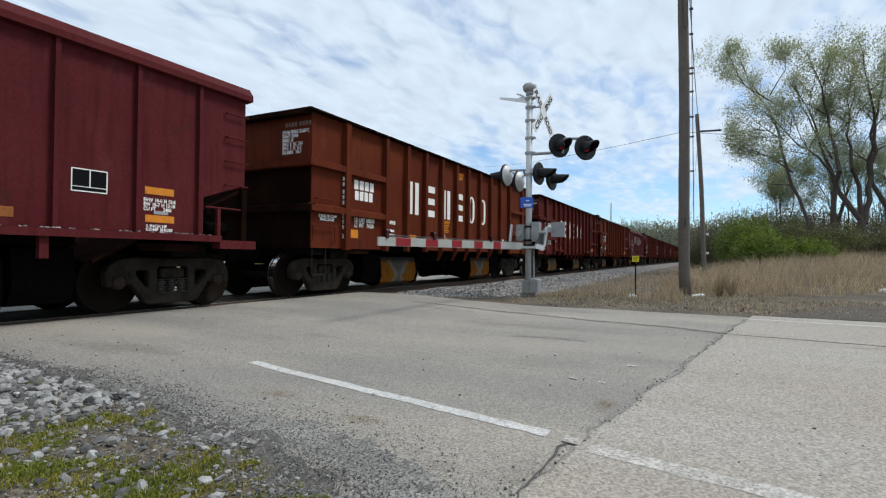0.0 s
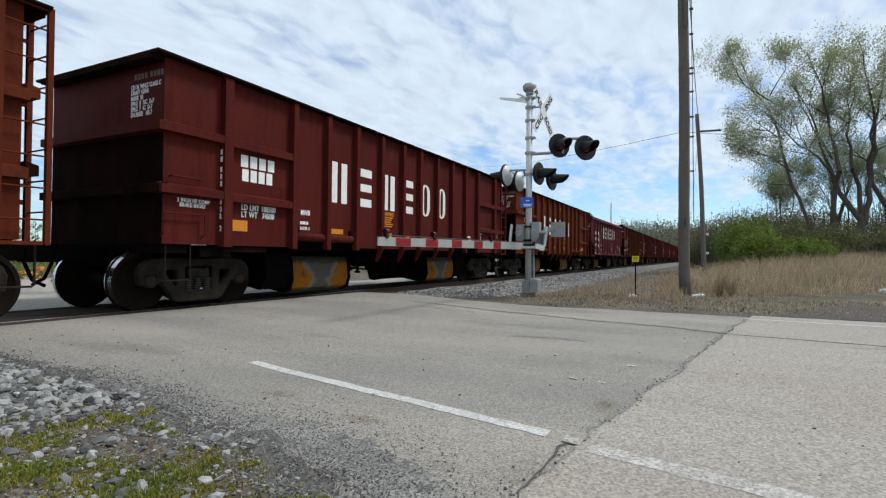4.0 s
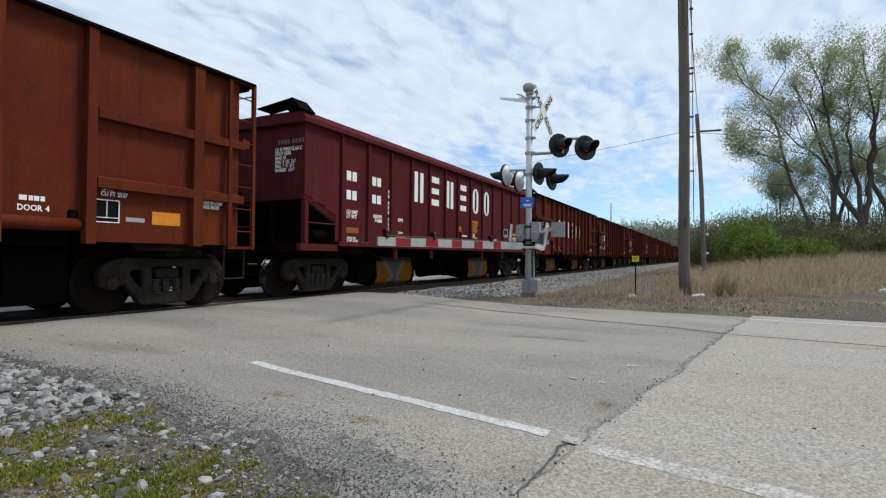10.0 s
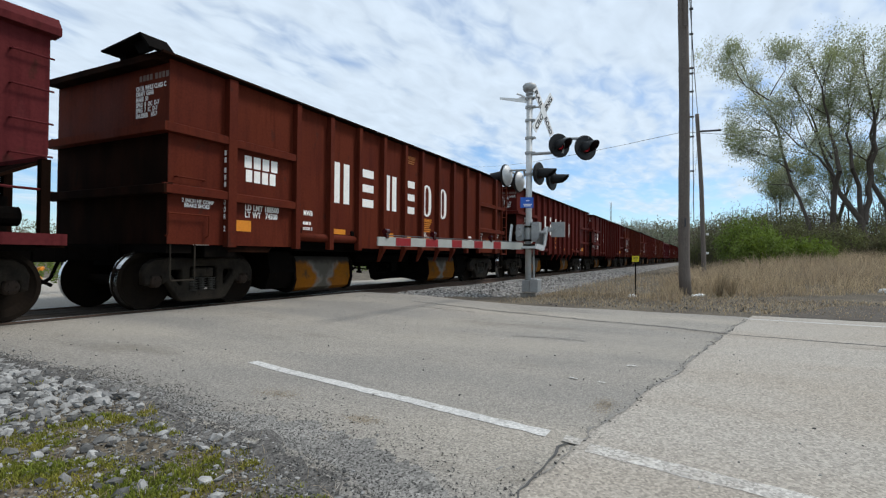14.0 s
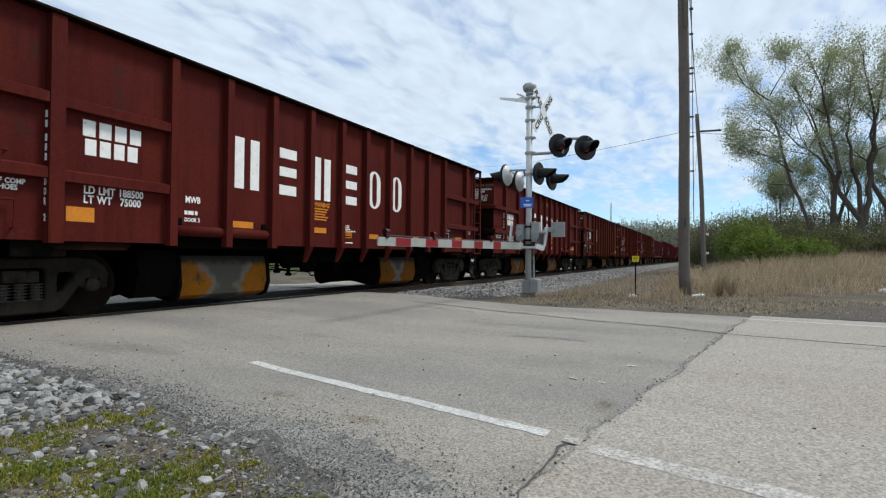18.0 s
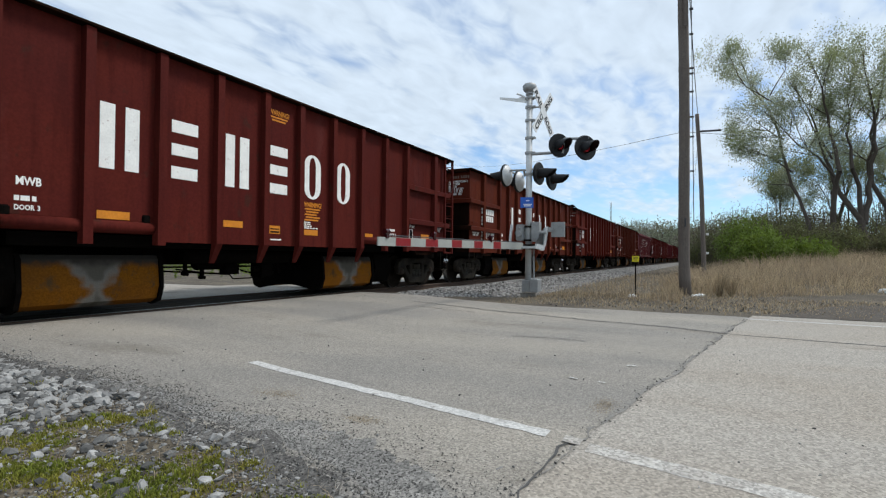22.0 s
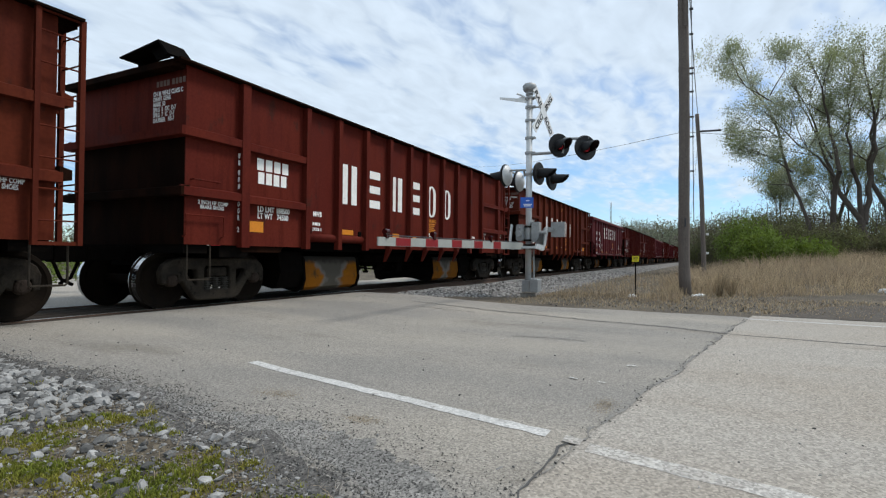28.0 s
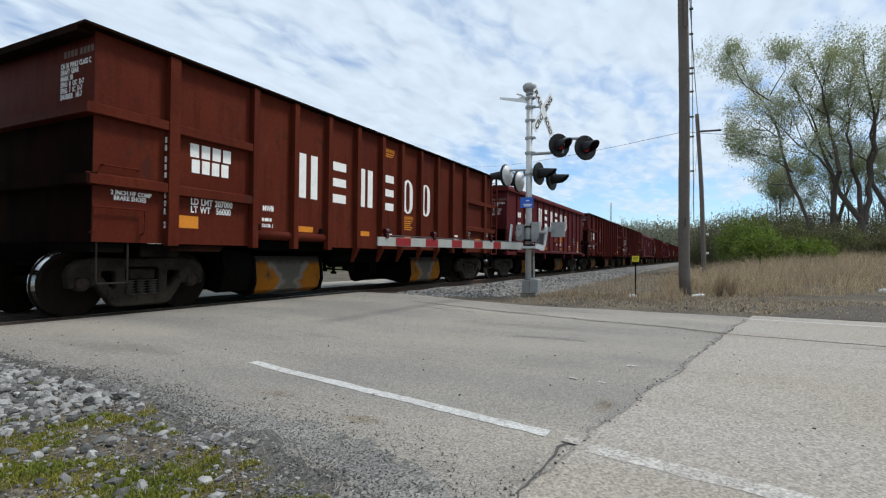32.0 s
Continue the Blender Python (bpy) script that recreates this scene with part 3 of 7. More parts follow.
def edge_near(y):
    """Near edge of the asphalt, slightly ragged."""
    return float(np.interp(y, (-0.6, 0.76, 1.26, 2.0, 2.8, 3.6, 6.0), (0.9, 1.50, 1.76, 2.02, 2.15, 2.36, 2.40))) + 0.06 * noise.noise(Vector((y * 1.6, 4, 0))) + 0.04 * noise.noise(Vector((y * 5.0, 9, 0)))


def edge_far(y):
    return 10.35 + 0.10 * noise.noise(Vector((y * 0.9, 14, 0))) + 0.05 * noise.noise(Vector((y * 4.0, 19, 0))) + 0.08 * smooth01(3.5, 6.5, y) * 4


def seam(x):
    """Where the paler pavement meets the newer asphalt."""
    return 0.72 - 0.163 * (x - 2.1) + 0.07 * noise.noise(Vector((x * 1.1, 3, 0))) + 0.03 * noise.noise(Vector((x * 6, 5, 0)))


def road_strip(name, ys, x0, x1, mat, lift, nx=24, thick=None):
    verts, faces = [], []
    for y in ys:
        a, b = x0(y), x1(y)
        for i in range(nx + 1):
            x = a + (b - a) * (i - 1) / (nx - 2)
            drop = 0.0
            if i in (0, nx):        # crumbling sloped edge
                x, drop = (a - 0.16, 0.05) if i == 0 else (b + 0.2, 0.05)
            verts.append((x, y, road_z(x, y) + lift - drop))
    for j in range(len(ys) - 1):
        for i in range(nx):
            k = j * (nx + 1) + i
            faces.append((k, k + 1, k + nx + 2, k + nx + 1))
    return pydata(name, verts, faces, mat, smooth=True)


def ragged_strip(name, ys, x0, x1, mat, lift, label):
    """A ragged patch along the road: crumbled edge or dirt."""
    verts, faces = [], []
    for y in ys:
        a, b = x0(y), x1(y)
        for i in range(4):
            x = a + (b - a) * i / 3
            z = max(road_z(x, y) + lift, ground_z(x, y) + 0.006) if x > edge_near(y) - 0.02 else max(ground_z(x, y) + 0.003, road_z(x, y) - 0.045 * smooth01(0, 0.14, edge_near(y) - x) + lift)
            verts.append((x, y, z))
    for j in range(len(ys) - 1):
        for i in range(3):
            k = j * 4 + i
            faces.append((k, k + 1, k + 5, k + 4))
    ob = part(name, pydata(name, verts, faces, M[mat], smooth=True), None)
    return tagged(ob, label, "pavement", kind="structure")


def frange(a, b, n):
    return [a + (b - a) * i / n for i in range(n + 1)]


# asphalt between the seam and the track, and across it on the other side
NEAR_RAIL_EDGE, FAR_RAIL_EDGE = TRACK_Y - 0.98, TRACK_Y + 0.98
ob = part("road", road_strip("road", frange(-0.6, NEAR_RAIL_EDGE, 90), edge_near, edge_far, M["asphalt"], 0.0), None)
tagged(ob, "worn grey asphalt road leading up to the crossing", "road", kind="structure")
ob = part("road", road_strip("road", frange(FAR_RAIL_EDGE, 160, 60), lambda y: edge_near(y) - 1.0 - 0.02 * max(0, y - 12), lambda y: edge_far(y) + 0.4, M["chipseal"], 0.0), None)
tagged(ob, "pale grey chip-sealed road beyond the track", "road", kind="structure")
ob = part("road", road_strip("road", frange(TRACK_Y - 0.62, TRACK_Y + 0.62, 4), lambda y: 2.4, lambda y: 10.4, M["crumb"], -0.075), None)
tagged(ob, "dirty asphalt bed between the rails", "road", kind="structure")


def pale_road():
    """The paler chip-sealed pavement on the camera's side of the seam, 6 mm over the asphalt."""
    verts, faces = [], []
    xs = frange(1.15, 10.6, 76)
    n = 60
    for x in xs:
        s = seam(x)
        for j in range(n + 1):
            y = s - 0.0 - (s + 40) * (j / n) ** 2.2
            e0 = 1.15
            verts.append((max(x, e0), y, road_z(x, y) + (0.006 if j else -0.004)))
    for i in range(len(xs) - 1):
        for j in range(n):
            k = i * (n + 1) + j
            faces.append((k, k + n + 1, k + n + 2, k + 1))
    return pydata("pavement", verts, faces, M["chipseal"], smooth=True)


tagged(part("pavement", pale_road(), None), "pale chip-sealed older pavement joining the asphalt road", "pavement", kind="structure")


def painted_line(name, x_of, y0, y1, half, n, lift, label, mat="roadline"):
    verts, faces = [], []
    for i in range(n + 1):
        y = y0 + (y1 - y0) * i / n
        x = x_of(y)
        w = half * (1 + 0.25 * noise.noise(Vector((y * 9, x, 2))))
        o = 0.012 * noise.noise(Vector((y * 3, x, 7)))
        for sx in (-w, w):
            verts.append((x + sx + o, y, road_z(x, y) + lift))
    for i in range(n):
        faces.append((2 * i, 2 * i + 1, 2 * i + 3, 2 * i + 2))
    ob = part(name, pydata(name, verts, faces, M[mat]), None)
    return tagged(ob, label, "road marking", kind="structure")


painted_line("edge_line", lambda y: 2.73 + 0.198 * y, 0.80, 3.72, 0.055, 120, 0.003, "worn white edge line on the asphalt road")
painted_line("edge_line", lambda y: 2.655 + 0.19 * y, -4.0, 0.56, 0.07, 70, 0.0075, "faded white edge line on the pale pavement", "fadedline")
painted_line("edge_line", lambda y: 2.70 + 0.20 * y, 0.60, 0.70, 0.05, 8, 0.0095, "broken piece of the white edge line", "fadedline")
painted_line("edge_line", lambda y: 9.97 + 0.04 * y, -30.0, -0.55, 0.05, 90, 0.0085, "white edge line along the far side of the road")


def rag(y, k):
    return noise.noise(Vector((y * 2.1, k, 0))) * 0.6 + noise.noise(Vector((y * 7.0, k, 3))) * 0.4


ragged_strip("crumbled_edge", frange(0.55, 6.9, 260), lambda y: edge_near(y) - 0.22 + 0.14 * rag(y, 2), lambda y: edge_near(y) + 0.02 + 0.22 * rag(y, 5), "crumb", 0.004, "dark crumbled asphalt along the road edge")
ragged_strip("dark_edge", frange(0.75, 4.2, 420), lambda y: edge_near(y) - 0.05, lambda y: edge_near(y) + 0.10 + 0.30 * smooth01(3.4, 1.7, y) + 0.16 * rag(y, 12) + 0.14 * rag(y * 3.7, 15), "darkedge", 0.0022, "darker asphalt along the road edge")
ragged_strip("dirt_lot", frange(-14, -0.8, 160), lambda y: 10.75 + 0.15 * rag(y, 8), lambda y: 10.85 + 2.6 * smooth01(-0.8, -2.6, y) + 1.6 * smooth01(-1.5, -4.5, y) + 0.5 * smooth01(-0.8, -1.6, y) * rag(y * 0.5, 9), "lotsoil", 0.0, "dark brown dirt pull-out beside the road")


# ---- track ----
def rail_bm(x0, x1):
    bm = bmesh.new()
    prof = [(-0.07, -0.18), (0.07, -0.18), (0.07, -0.165), (0.012, -0.145), (0.009, -0.05), (0.036, -0.038), (0.036, -0.006), (0.028, 0.0), (-0.028, 0.0), (-0.036, -0.006), (-0.036, -0.038), (-0.009, -0.05), (-0.012, -0.145), (-0.07, -0.165)]
    bm_prism(bm, prof, "x", x0, x1)
    for f in bm.faces:
        if f.normal.z > 0.9 and f.calc_center_median().z > -0.002:
            f.material_index = 1
    return bm


track = thing("railway_track", "straight single railway track on grey ballast", "railway track", pose(0, TRACK_Y, RAIL_Z), kind="structure")
for sy in (-1, 1):
    part("rail", rail_bm(-160, 420), [M["rail"], M["railtop"]], track, "rust-brown steel rail with polished head", at=(0, sy * 0.7535, 0))


def tie_mesh():
    bm = bmesh.new()
    bm_box(bm, -0.115, 0.115, -1.3, 1.3, -0.36, -0.185)
    bmesh.ops.bevel(bm, geom=bm.edges[:], offset=0.012, segments=1, affect="EDGES")
    return mesh_of(bm, "tie", M["tie"])


def plank_mesh(w):
    bm = bmesh.new()
    bm_box(bm, -1.0, 1.0, -w / 2, w / 2, -0.14, 0.0)
    bmesh.ops.bevel(bm, geom=[e for e in bm.edges if e.calc_length() > 1], offset=0.010, segments=1, affect="EDGES")
    return mesh_of(bm, "crossing_plank", M["plank"])


PLANK, PLANK_N = plank_mesh(0.150), plank_mesh(0.135)
prng = random.Random(77)
for row in range(-5, 6):
    y = row * 0.160 if abs(row) < 5 else (0.885 if row > 0 else -0.885)
    if abs(row) == 4:
        continue
    for i in range(4):
        part("crossing_plank", PLANK if abs(row) < 5 else PLANK_N, None, track, at=pose(3.42 + 2.01 * i + 0.3 * (row % 2), y, -0.016 + prng.uniform(-0.010, 0.004), prng.uniform(-1, 1), 0, 0))


def ballast():
    xs = frange(-160, 12, 60) + frange(12.3, 80, 170) + frange(82, 420, 60)
    prof = [(-4.3, -0.22), (-3.6, -0.16), (-2.7, -0.10), (-1.9, -0.10), (-1.2, -0.13), (-0.4, -0.20), (0.4, -0.20), (1.2, -0.13), (1.9, -0.10), (2.7, -0.2), (4.0, -0.42)]
    verts, faces, n = [], [], len(prof)
    for x in xs:
        inroad = smooth01(0.9, 1.9, x) * (1 - smooth01(10.9, 11.9, x))
        for y, z in prof:
            k = 0.05 * noise.noise(Vector((x * 0.8, y * 1.4, 1)))
            k += 0.22 * smooth01(18, 30, x) * math.exp(-((y + 3.1) / 0.9) ** 2) * (0.6 + 0.5 * noise.noise(Vector((x * 0.12, 0, 0))))
            verts.append((x, y, z + k * (1 - inroad) - 0.10 * inroad))
    for i in range(len(xs) - 1):
        for j in range(n - 1):
            faces.append((i * n + j, (i + 1) * n + j, (i + 1) * n + j + 1, i * n + j + 1))
    return pydata("ballast_bed", verts, faces, M["ballast"], smooth=True)


part("ballast_bed", ballast(), None, track, label="grey crushed-stone ballast bed")

# ---- railway cars ----
AXLE = 0.850                        # half the wheelbase of a truck
CAR_L = 15.862
BASE = PAINT["red"]                 # stand-in paint; each car gets its own
RIBS_A = [-6.16, -4.59, -3.58, -2.57, -1.56, -0.555, 0.35, 1.36, 2.37, 3.37, 4.385, 5.965]
RIBS_B = [-6.09, -5.09, -4.09, -3.08, -2.06, -1.05, -0.16, 0.85, 1.865, 2.875, 3.91, 4.95, 5.95]


def wheelset_mesh():
    bm = bmesh.new()
    for s in (-1, 1):
        prof = [(0.66, 0.0), (0.66, 0.12), (0.67, 0.36), (0.655, 0.40), (0.655, 0.462), (0.665, 0.482), (0.682, 0.482), (0.694, 0.462), (0.795, 0.452), (0.80, 0.445), (0.80, 0.395), (0.785, 0.375), (0.745, 0.30), (0.74, 0.17), (0.765, 0.125), (0.80, 0.115), (0.80, 0.0)]
        bm_lathe(bm, [(s * a, max(r, 0.0001)) for a, r in prof], "y", 40)
    for f in bm.faces:
        c = f.calc_center_median()
        r = math.hypot(c.x, c.z)
        if r > 0.448 and abs(f.normal.y) < 0.7:
            f.material_index = 1
    bm_tube(bm, (0, -0.66, 0), (0, 0.66, 0), 0.085, 12)
    bm_tube(bm, (0, -1.02, 0), (0, -0.78, 0), 0.075, 12)
    bm_tube(bm, (0, 0.78, 0), (0, 1.02, 0), 0.075, 12)
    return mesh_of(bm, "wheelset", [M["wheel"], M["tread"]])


def side_frame_mesh():
    """A cast truck side frame: one plate with rounded windows and open jaws over the bearings; x along the track, z up."""
    half = [(0.0, 0.13), (0.38, 0.13), (0.46, 0.17), (0.58, 0.33), (0.68, 0.47), (0.735, 0.44), (0.755, 0.56), (0.975, 0.56), (0.99, 0.42), (1.035, 0.43), (1.05, 0.60), (1.00, 0.70), (0.88, 0.78), (0.66, 0.81), (0.0, 0.80)]
    window = [(0.385, 0.60), (0.42, 0.655), (0.60, 0.655), (0.645, 0.61), (0.63, 0.555), (0.47, 0.36), (0.41, 0.35), (0.385, 0.40)]
    well = [(-0.29, 0.27), (0.29, 0.27), (0.29, 0.66), (0.24, 0.71), (-0.24, 0.71), (-0.29, 0.66)]
    cu = bpy.data.curves.new("side_frame", "CURVE")
    cu.dimensions, cu.fill_mode, cu.extrude, cu.bevel_depth, cu.bevel_resolution = "2D", "BOTH", 0.05, 0.022, 1
    for loop in (half + [(-x, z) for x, z in half[::-1][1:-1]], window, [(-x, z) for x, z in window], well):
        sp = cu.splines.new("POLY")
        sp.points.add(len(loop) - 1)
        sp.use_cyclic_u = True
        for p, (x, z) in zip(sp.points, loop):
            p.co = (x * (AXLE / 0.865), z, 0, 1)
    tmp = bpy.data.objects.new("tmp_frame", cu)
    me = bpy.data.meshes.new_from_object(tmp)
    bpy.data.objects.remove(tmp)
    me.transform(Matrix.Rotation(radians(90), 4, "X"))
    me.materials.clear()
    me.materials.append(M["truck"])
    return me


def coil_mesh():
    bm = bmesh.new()
    prof = []
    n = 6
    for i in range(n):
        z = 0.275 + 0.235 * i / n
        prof += [(z, 0.05), (z + 0.004, 0.080), (z + 0.018, 0.084), (z + 0.022, 0.05)]
    bm_lathe(bm, prof, "z", 12)
    return mesh_of(bm, "spring", M["spring"])


WHEELSET, COIL = wheelset_mesh(), coil_mesh()
FRAME = side_frame_mesh()


def bolster_mesh():
    bm = bmesh.new()
    bm_box(bm, -0.20, 0.20, -1.06, 1.06, 0.50, 0.66)
    bm_box(bm, -0.26, 0.26, -0.55, 0.55, 0.48, 0.74)
    bmesh.ops.bevel(bm, geom=bm.edges[:], offset=0.02, segments=1, affect="EDGES")
    return mesh_of(bm, "bolster", M["truck"])


def cap_mesh():
    bm = bmesh.new()
    bm_lathe(bm, [(-0.095, 0.0001), (-0.095, 0.05), (-0.085, 0.08), (-0.06, 0.098), (0.04, 0.100), (0.04, 0.0001)], "y", 14)
    for i in range(3):
        a = 2 * math.pi * i / 3
        bm_tube(bm, (0.052 * math.cos(a), -0.108, 0.052 * math.sin(a)), (0.052 * math.cos(a), -0.08, 0.052 * math.sin(a)), 0.018, 6)
    return mesh_of(bm, "bearing_cap", M["axlebox"])


BOLSTER, CAP = bolster_mesh(), cap_mesh()


def brake_beam_mesh():
    bm = bmesh.new()
    for s in (-1, 1):
        bm_tube(bm, (s * 0.42, -0.8, 0.36), (s * 0.42, 0.8, 0.36), 0.035, 6)
        for q in (-1, 1):
            bm_box(bm, s * 0.42 - 0.05, s * 0.42 + 0.05, q * 0.75 - 0.05, q * 0.75 + 0.05, 0.26, 0.56)
    return mesh_of(bm, "brake_beam", M["black"])


BRAKES = brake_beam_mesh()


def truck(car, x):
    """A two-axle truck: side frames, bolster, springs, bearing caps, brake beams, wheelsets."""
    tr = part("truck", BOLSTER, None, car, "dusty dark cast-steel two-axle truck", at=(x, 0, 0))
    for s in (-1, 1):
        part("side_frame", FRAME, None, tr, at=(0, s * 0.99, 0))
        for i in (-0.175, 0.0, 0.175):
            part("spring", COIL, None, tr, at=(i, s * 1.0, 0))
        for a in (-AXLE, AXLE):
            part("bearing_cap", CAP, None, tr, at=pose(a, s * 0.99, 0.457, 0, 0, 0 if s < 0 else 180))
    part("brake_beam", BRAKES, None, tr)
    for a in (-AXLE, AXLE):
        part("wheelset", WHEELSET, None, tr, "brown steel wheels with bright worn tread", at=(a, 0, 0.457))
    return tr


def coupler_mesh():
    bm = bmesh.new()
    bm_box(bm, -1.0, -0.2, -0.11, 0.11, 0.72, 0.96)
    bm_prism(bm, [(-0.2, -0.12), (-0.05, -0.17), (0.08, -0.16), (0.10, -0.05), (0.0, 0.0), (0.02, 0.14), (-0.2, 0.13)], "z", 0.70, 0.98)
    bmesh.ops.bevel(bm, geom=bm.edges[:], offset=0.015, segments=1, affect="EDGES")
    bm_tube(bm, (-0.25, -0.2, 0.72), (-0.15, -0.22, 0.45), 0.025, 6)
    bm_tube(bm, (-0.15, -0.22, 0.45), (0.02, -0.20, 0.36), 0.025, 6)
    return mesh_of(bm, "coupler", M["black"])


COUPLER = coupler_mesh()


def chute_mesh():
    """Ballast discharge door: an orange box with curved foot and a bent face."""
    bm = bmesh.new()
    w = 0.92
    for s in (-1, 1):
        prof = [(s * 0.98, 0.86), (s * 1.02, 0.80), (s * 1.06, 0.40), (s * 1.00, 0.20), (s * 0.86, 0.13), (s * 0.30, 0.24), (s * 0.30, 0.86)]
        bm_prism(bm, prof, "x", -w, w)
    return mesh_of(bm, "discharge_door", M["chute"])


def door_cheek_mesh(s):
    """Dark rounded end plate of a discharge door."""
    bm = bmesh.new()
    if s:
        bm_prism(bm, [(s * 1.0, 0.88), (s * 1.06, 0.80), (s * 1.10, 0.38), (s * 1.03, 0.16), (s * 0.86, 0.10), (s * 0.3, 0.2), (s * 0.004, 0.22), (s * 0.004, 0.88)], "x", -0.03, 0.03)
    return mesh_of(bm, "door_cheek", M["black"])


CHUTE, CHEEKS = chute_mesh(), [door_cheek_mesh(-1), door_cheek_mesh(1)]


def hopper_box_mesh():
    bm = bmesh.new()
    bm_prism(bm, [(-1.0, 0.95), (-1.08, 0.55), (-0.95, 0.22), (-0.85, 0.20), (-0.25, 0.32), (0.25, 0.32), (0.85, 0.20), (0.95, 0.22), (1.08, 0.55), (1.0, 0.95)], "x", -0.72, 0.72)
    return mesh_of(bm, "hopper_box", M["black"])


HOPPER = hopper_box_mesh()


def bars_mesh(rects, y, thick=0.004, mat=None):
    """Flat painted shapes on a car side: rectangles (x0, z0, x1, z1), or four corners."""
    bm = bmesh.new()
    for r in rects:
        if len(r) == 4:
            bm_box(bm, r[0], r[2], y - thick, y, r[1], r[3])
        else:
            bm_prism(bm, [(r[0], r[1]), (r[2], r[3]), (r[4], r[5]), (r[6], r[7])], "y", y - thick, y)
    return mesh_of(bm, "marking", mat or M["white"])


def ring_mesh(x0, x1, z0, z1, band, y, thick=0.004):
    """A tall round-ended ring painted on a car side."""
    bm = bmesh.new()
    n, r = 9, (x1 - x0) / 2
    loops = []
    for inset in (0.0, band):
        rr, cx = r - inset, (x0 + x1) / 2
        pts = [(cx + rr * math.cos(math.pi * i / n), z1 - r + rr * math.sin(math.pi * i / n) * (1 if inset == 0 else r * 0.8 / rr)) for i in range(n + 1)]
        pts += [(cx - rr * math.cos(math.pi * i / n), z0 + r - rr * math.sin(math.pi * i / n) * (1 if inset == 0 else r * 0.8 / rr)) for i in range(n + 1)]
        loops.append([[bm.verts.new((px, yy, pz)) for px, pz in pts] for yy in (y - thick, y)])
    (of, ob), (jf, jb) = loops
    m = len(of)
    fs = []
    for i in range(m):
        j = (i + 1) % m
        fs += [bm.faces.new((of[i], of[j], jf[j], jf[i])), bm.faces.new((of[i], of[j], ob[j], ob[i])), bm.faces.new((jf[i], jf[j], jb[j], jb[i]))]
    bmesh.ops.recalc_face_normals(bm, faces=fs)
    return mesh_of(bm, "marking", M["white"])


# plain shapes that stand for the six big painted characters, in a cell 1 x 1; None is a ring
SHAPES = [
    [(0, 0, .37, 1), (.63, 0, 1, 1)],
    [(0, .79, 1, 1), (0, .40, 1, .60), (0, 0, 1, .21)],
    [(0, 0, .38, 1), (.60, 0, 1, 1)],
    [(0, .79, 1, 1), (0, .40, 1, .60), (0, 0, 1, .21)],
    None,
    None,
]


def big_markings(car, cells, z0, z1, y):
    for (x, w), shape in zip(cells, SHAPES):
        if shape is None:
            part("marking", ring_mesh(x, x + w, z0 - 0.01, z1 + 0.01, 0.155, y), None, car, "large white painted ring")
            continue
        for r in shape:
            part("marking", bars_mesh([(x + r[0] * w, z0 + r[1] * (z1 - z0), x + r[2] * w, z0 + r[3] * (z1 - z0))], y), None, car, "large white painted bar")


def small_bars(lines, x, z, h, gap, rng, y):
    """Rows of short bars for writing too small to read: lines of widths in metres."""
    rects = []
    for row in lines:
        u = x
        left = row
        while left > 0.02:
            w = min(left, rng.uniform(0.05, 0.12))
            rects.append((u, z - h, u + w * 0.8, z))
            u += w
            left -= w
        z -= h + gap
    return bars_mesh(rects, y)


def number_block(car, x, z, y, rng, rows):
    for n, w in rows:
        for i in range(n):
            part("marking", bars_mesh([(x + w * i / n, z - 0.21, x + w * (i + 0.76) / n, z)], y), None, car, "white painted bar where the car number stands")
        z -= 0.245
        x += 0.03


def stencil_rows(name, body, size, mat, car, m, width):
    """Painted words, each word a part of its own, squeezed together to one width."""
    words = []
    for i, row in enumerate(body.split("\n")):
        u, end = 0.0, 0
        for k, word in enumerate(row.split()):
            start = row.index(word, end)
            u += (start - end) * size * 0.28
            end = start + len(word)
            me = text_mesh(name, word, size, mat)
            words.append((me, u, i))
            u += max(v.co.x for v in me.vertices) + size * 0.06
    widest = max(u + max(v.co.x for v in me.vertices) for me, u, i in words)
    for me, u, i in words:
        for v in me.vertices:
            v.co.x *= width / widest
        part(name, me, None, car, at=m @ pose(u * width / widest, -0.85 * size * i, 0))


def side_text(car, body, x, z, size, width, y, mat=None, name="stencil"):
    stencil_rows(name, body, size, mat or M["white"], car, pose(x, y - 0.003, z, 90, 0, 0), width)


def rib_mesh(z0, z1, taper):
    bm = bmesh.new()
    # hat section proud of the sheet; its foot tapers in under the sill
    o = [(-0.068, 0.0), (-0.062, -0.115), (0.062, -0.115), (0.068, 0.0)]
    rings = [(z1, 1.0, 1.0), (z0, 1.0, 1.0)] + ([(z0 - 0.32, 0.8, 0.15)] if taper else [])
    prev = None
    fs = []
    for z, kx, ky in rings:
        cur = [bm.verts.new((x * kx, y * ky + (0.08 if ky < 0.5 else 0), z)) for x, y in o]
        if prev:
            for i in range(4):
                fs.append(bm.faces.new((prev[i], prev[(i + 1) % 4], cur[(i + 1) % 4], cur[i])))
        else:
            fs.append(bm.faces.new(cur))
        prev = cur
    fs.append(bm.faces.new(prev))
    bmesh.ops.recalc_face_normals(bm, faces=fs)
    return mesh_of(bm, "rib", BASE)


def bar_mesh(w):
    bm = bmesh.new()
    bm_prism(bm, [(0.0, -0.085), (-0.11, -0.075), (-0.11, 0.05), (0.0, 0.085)], "x", -w / 2, w / 2)
    return mesh_of(bm, "stiffener", BASE)


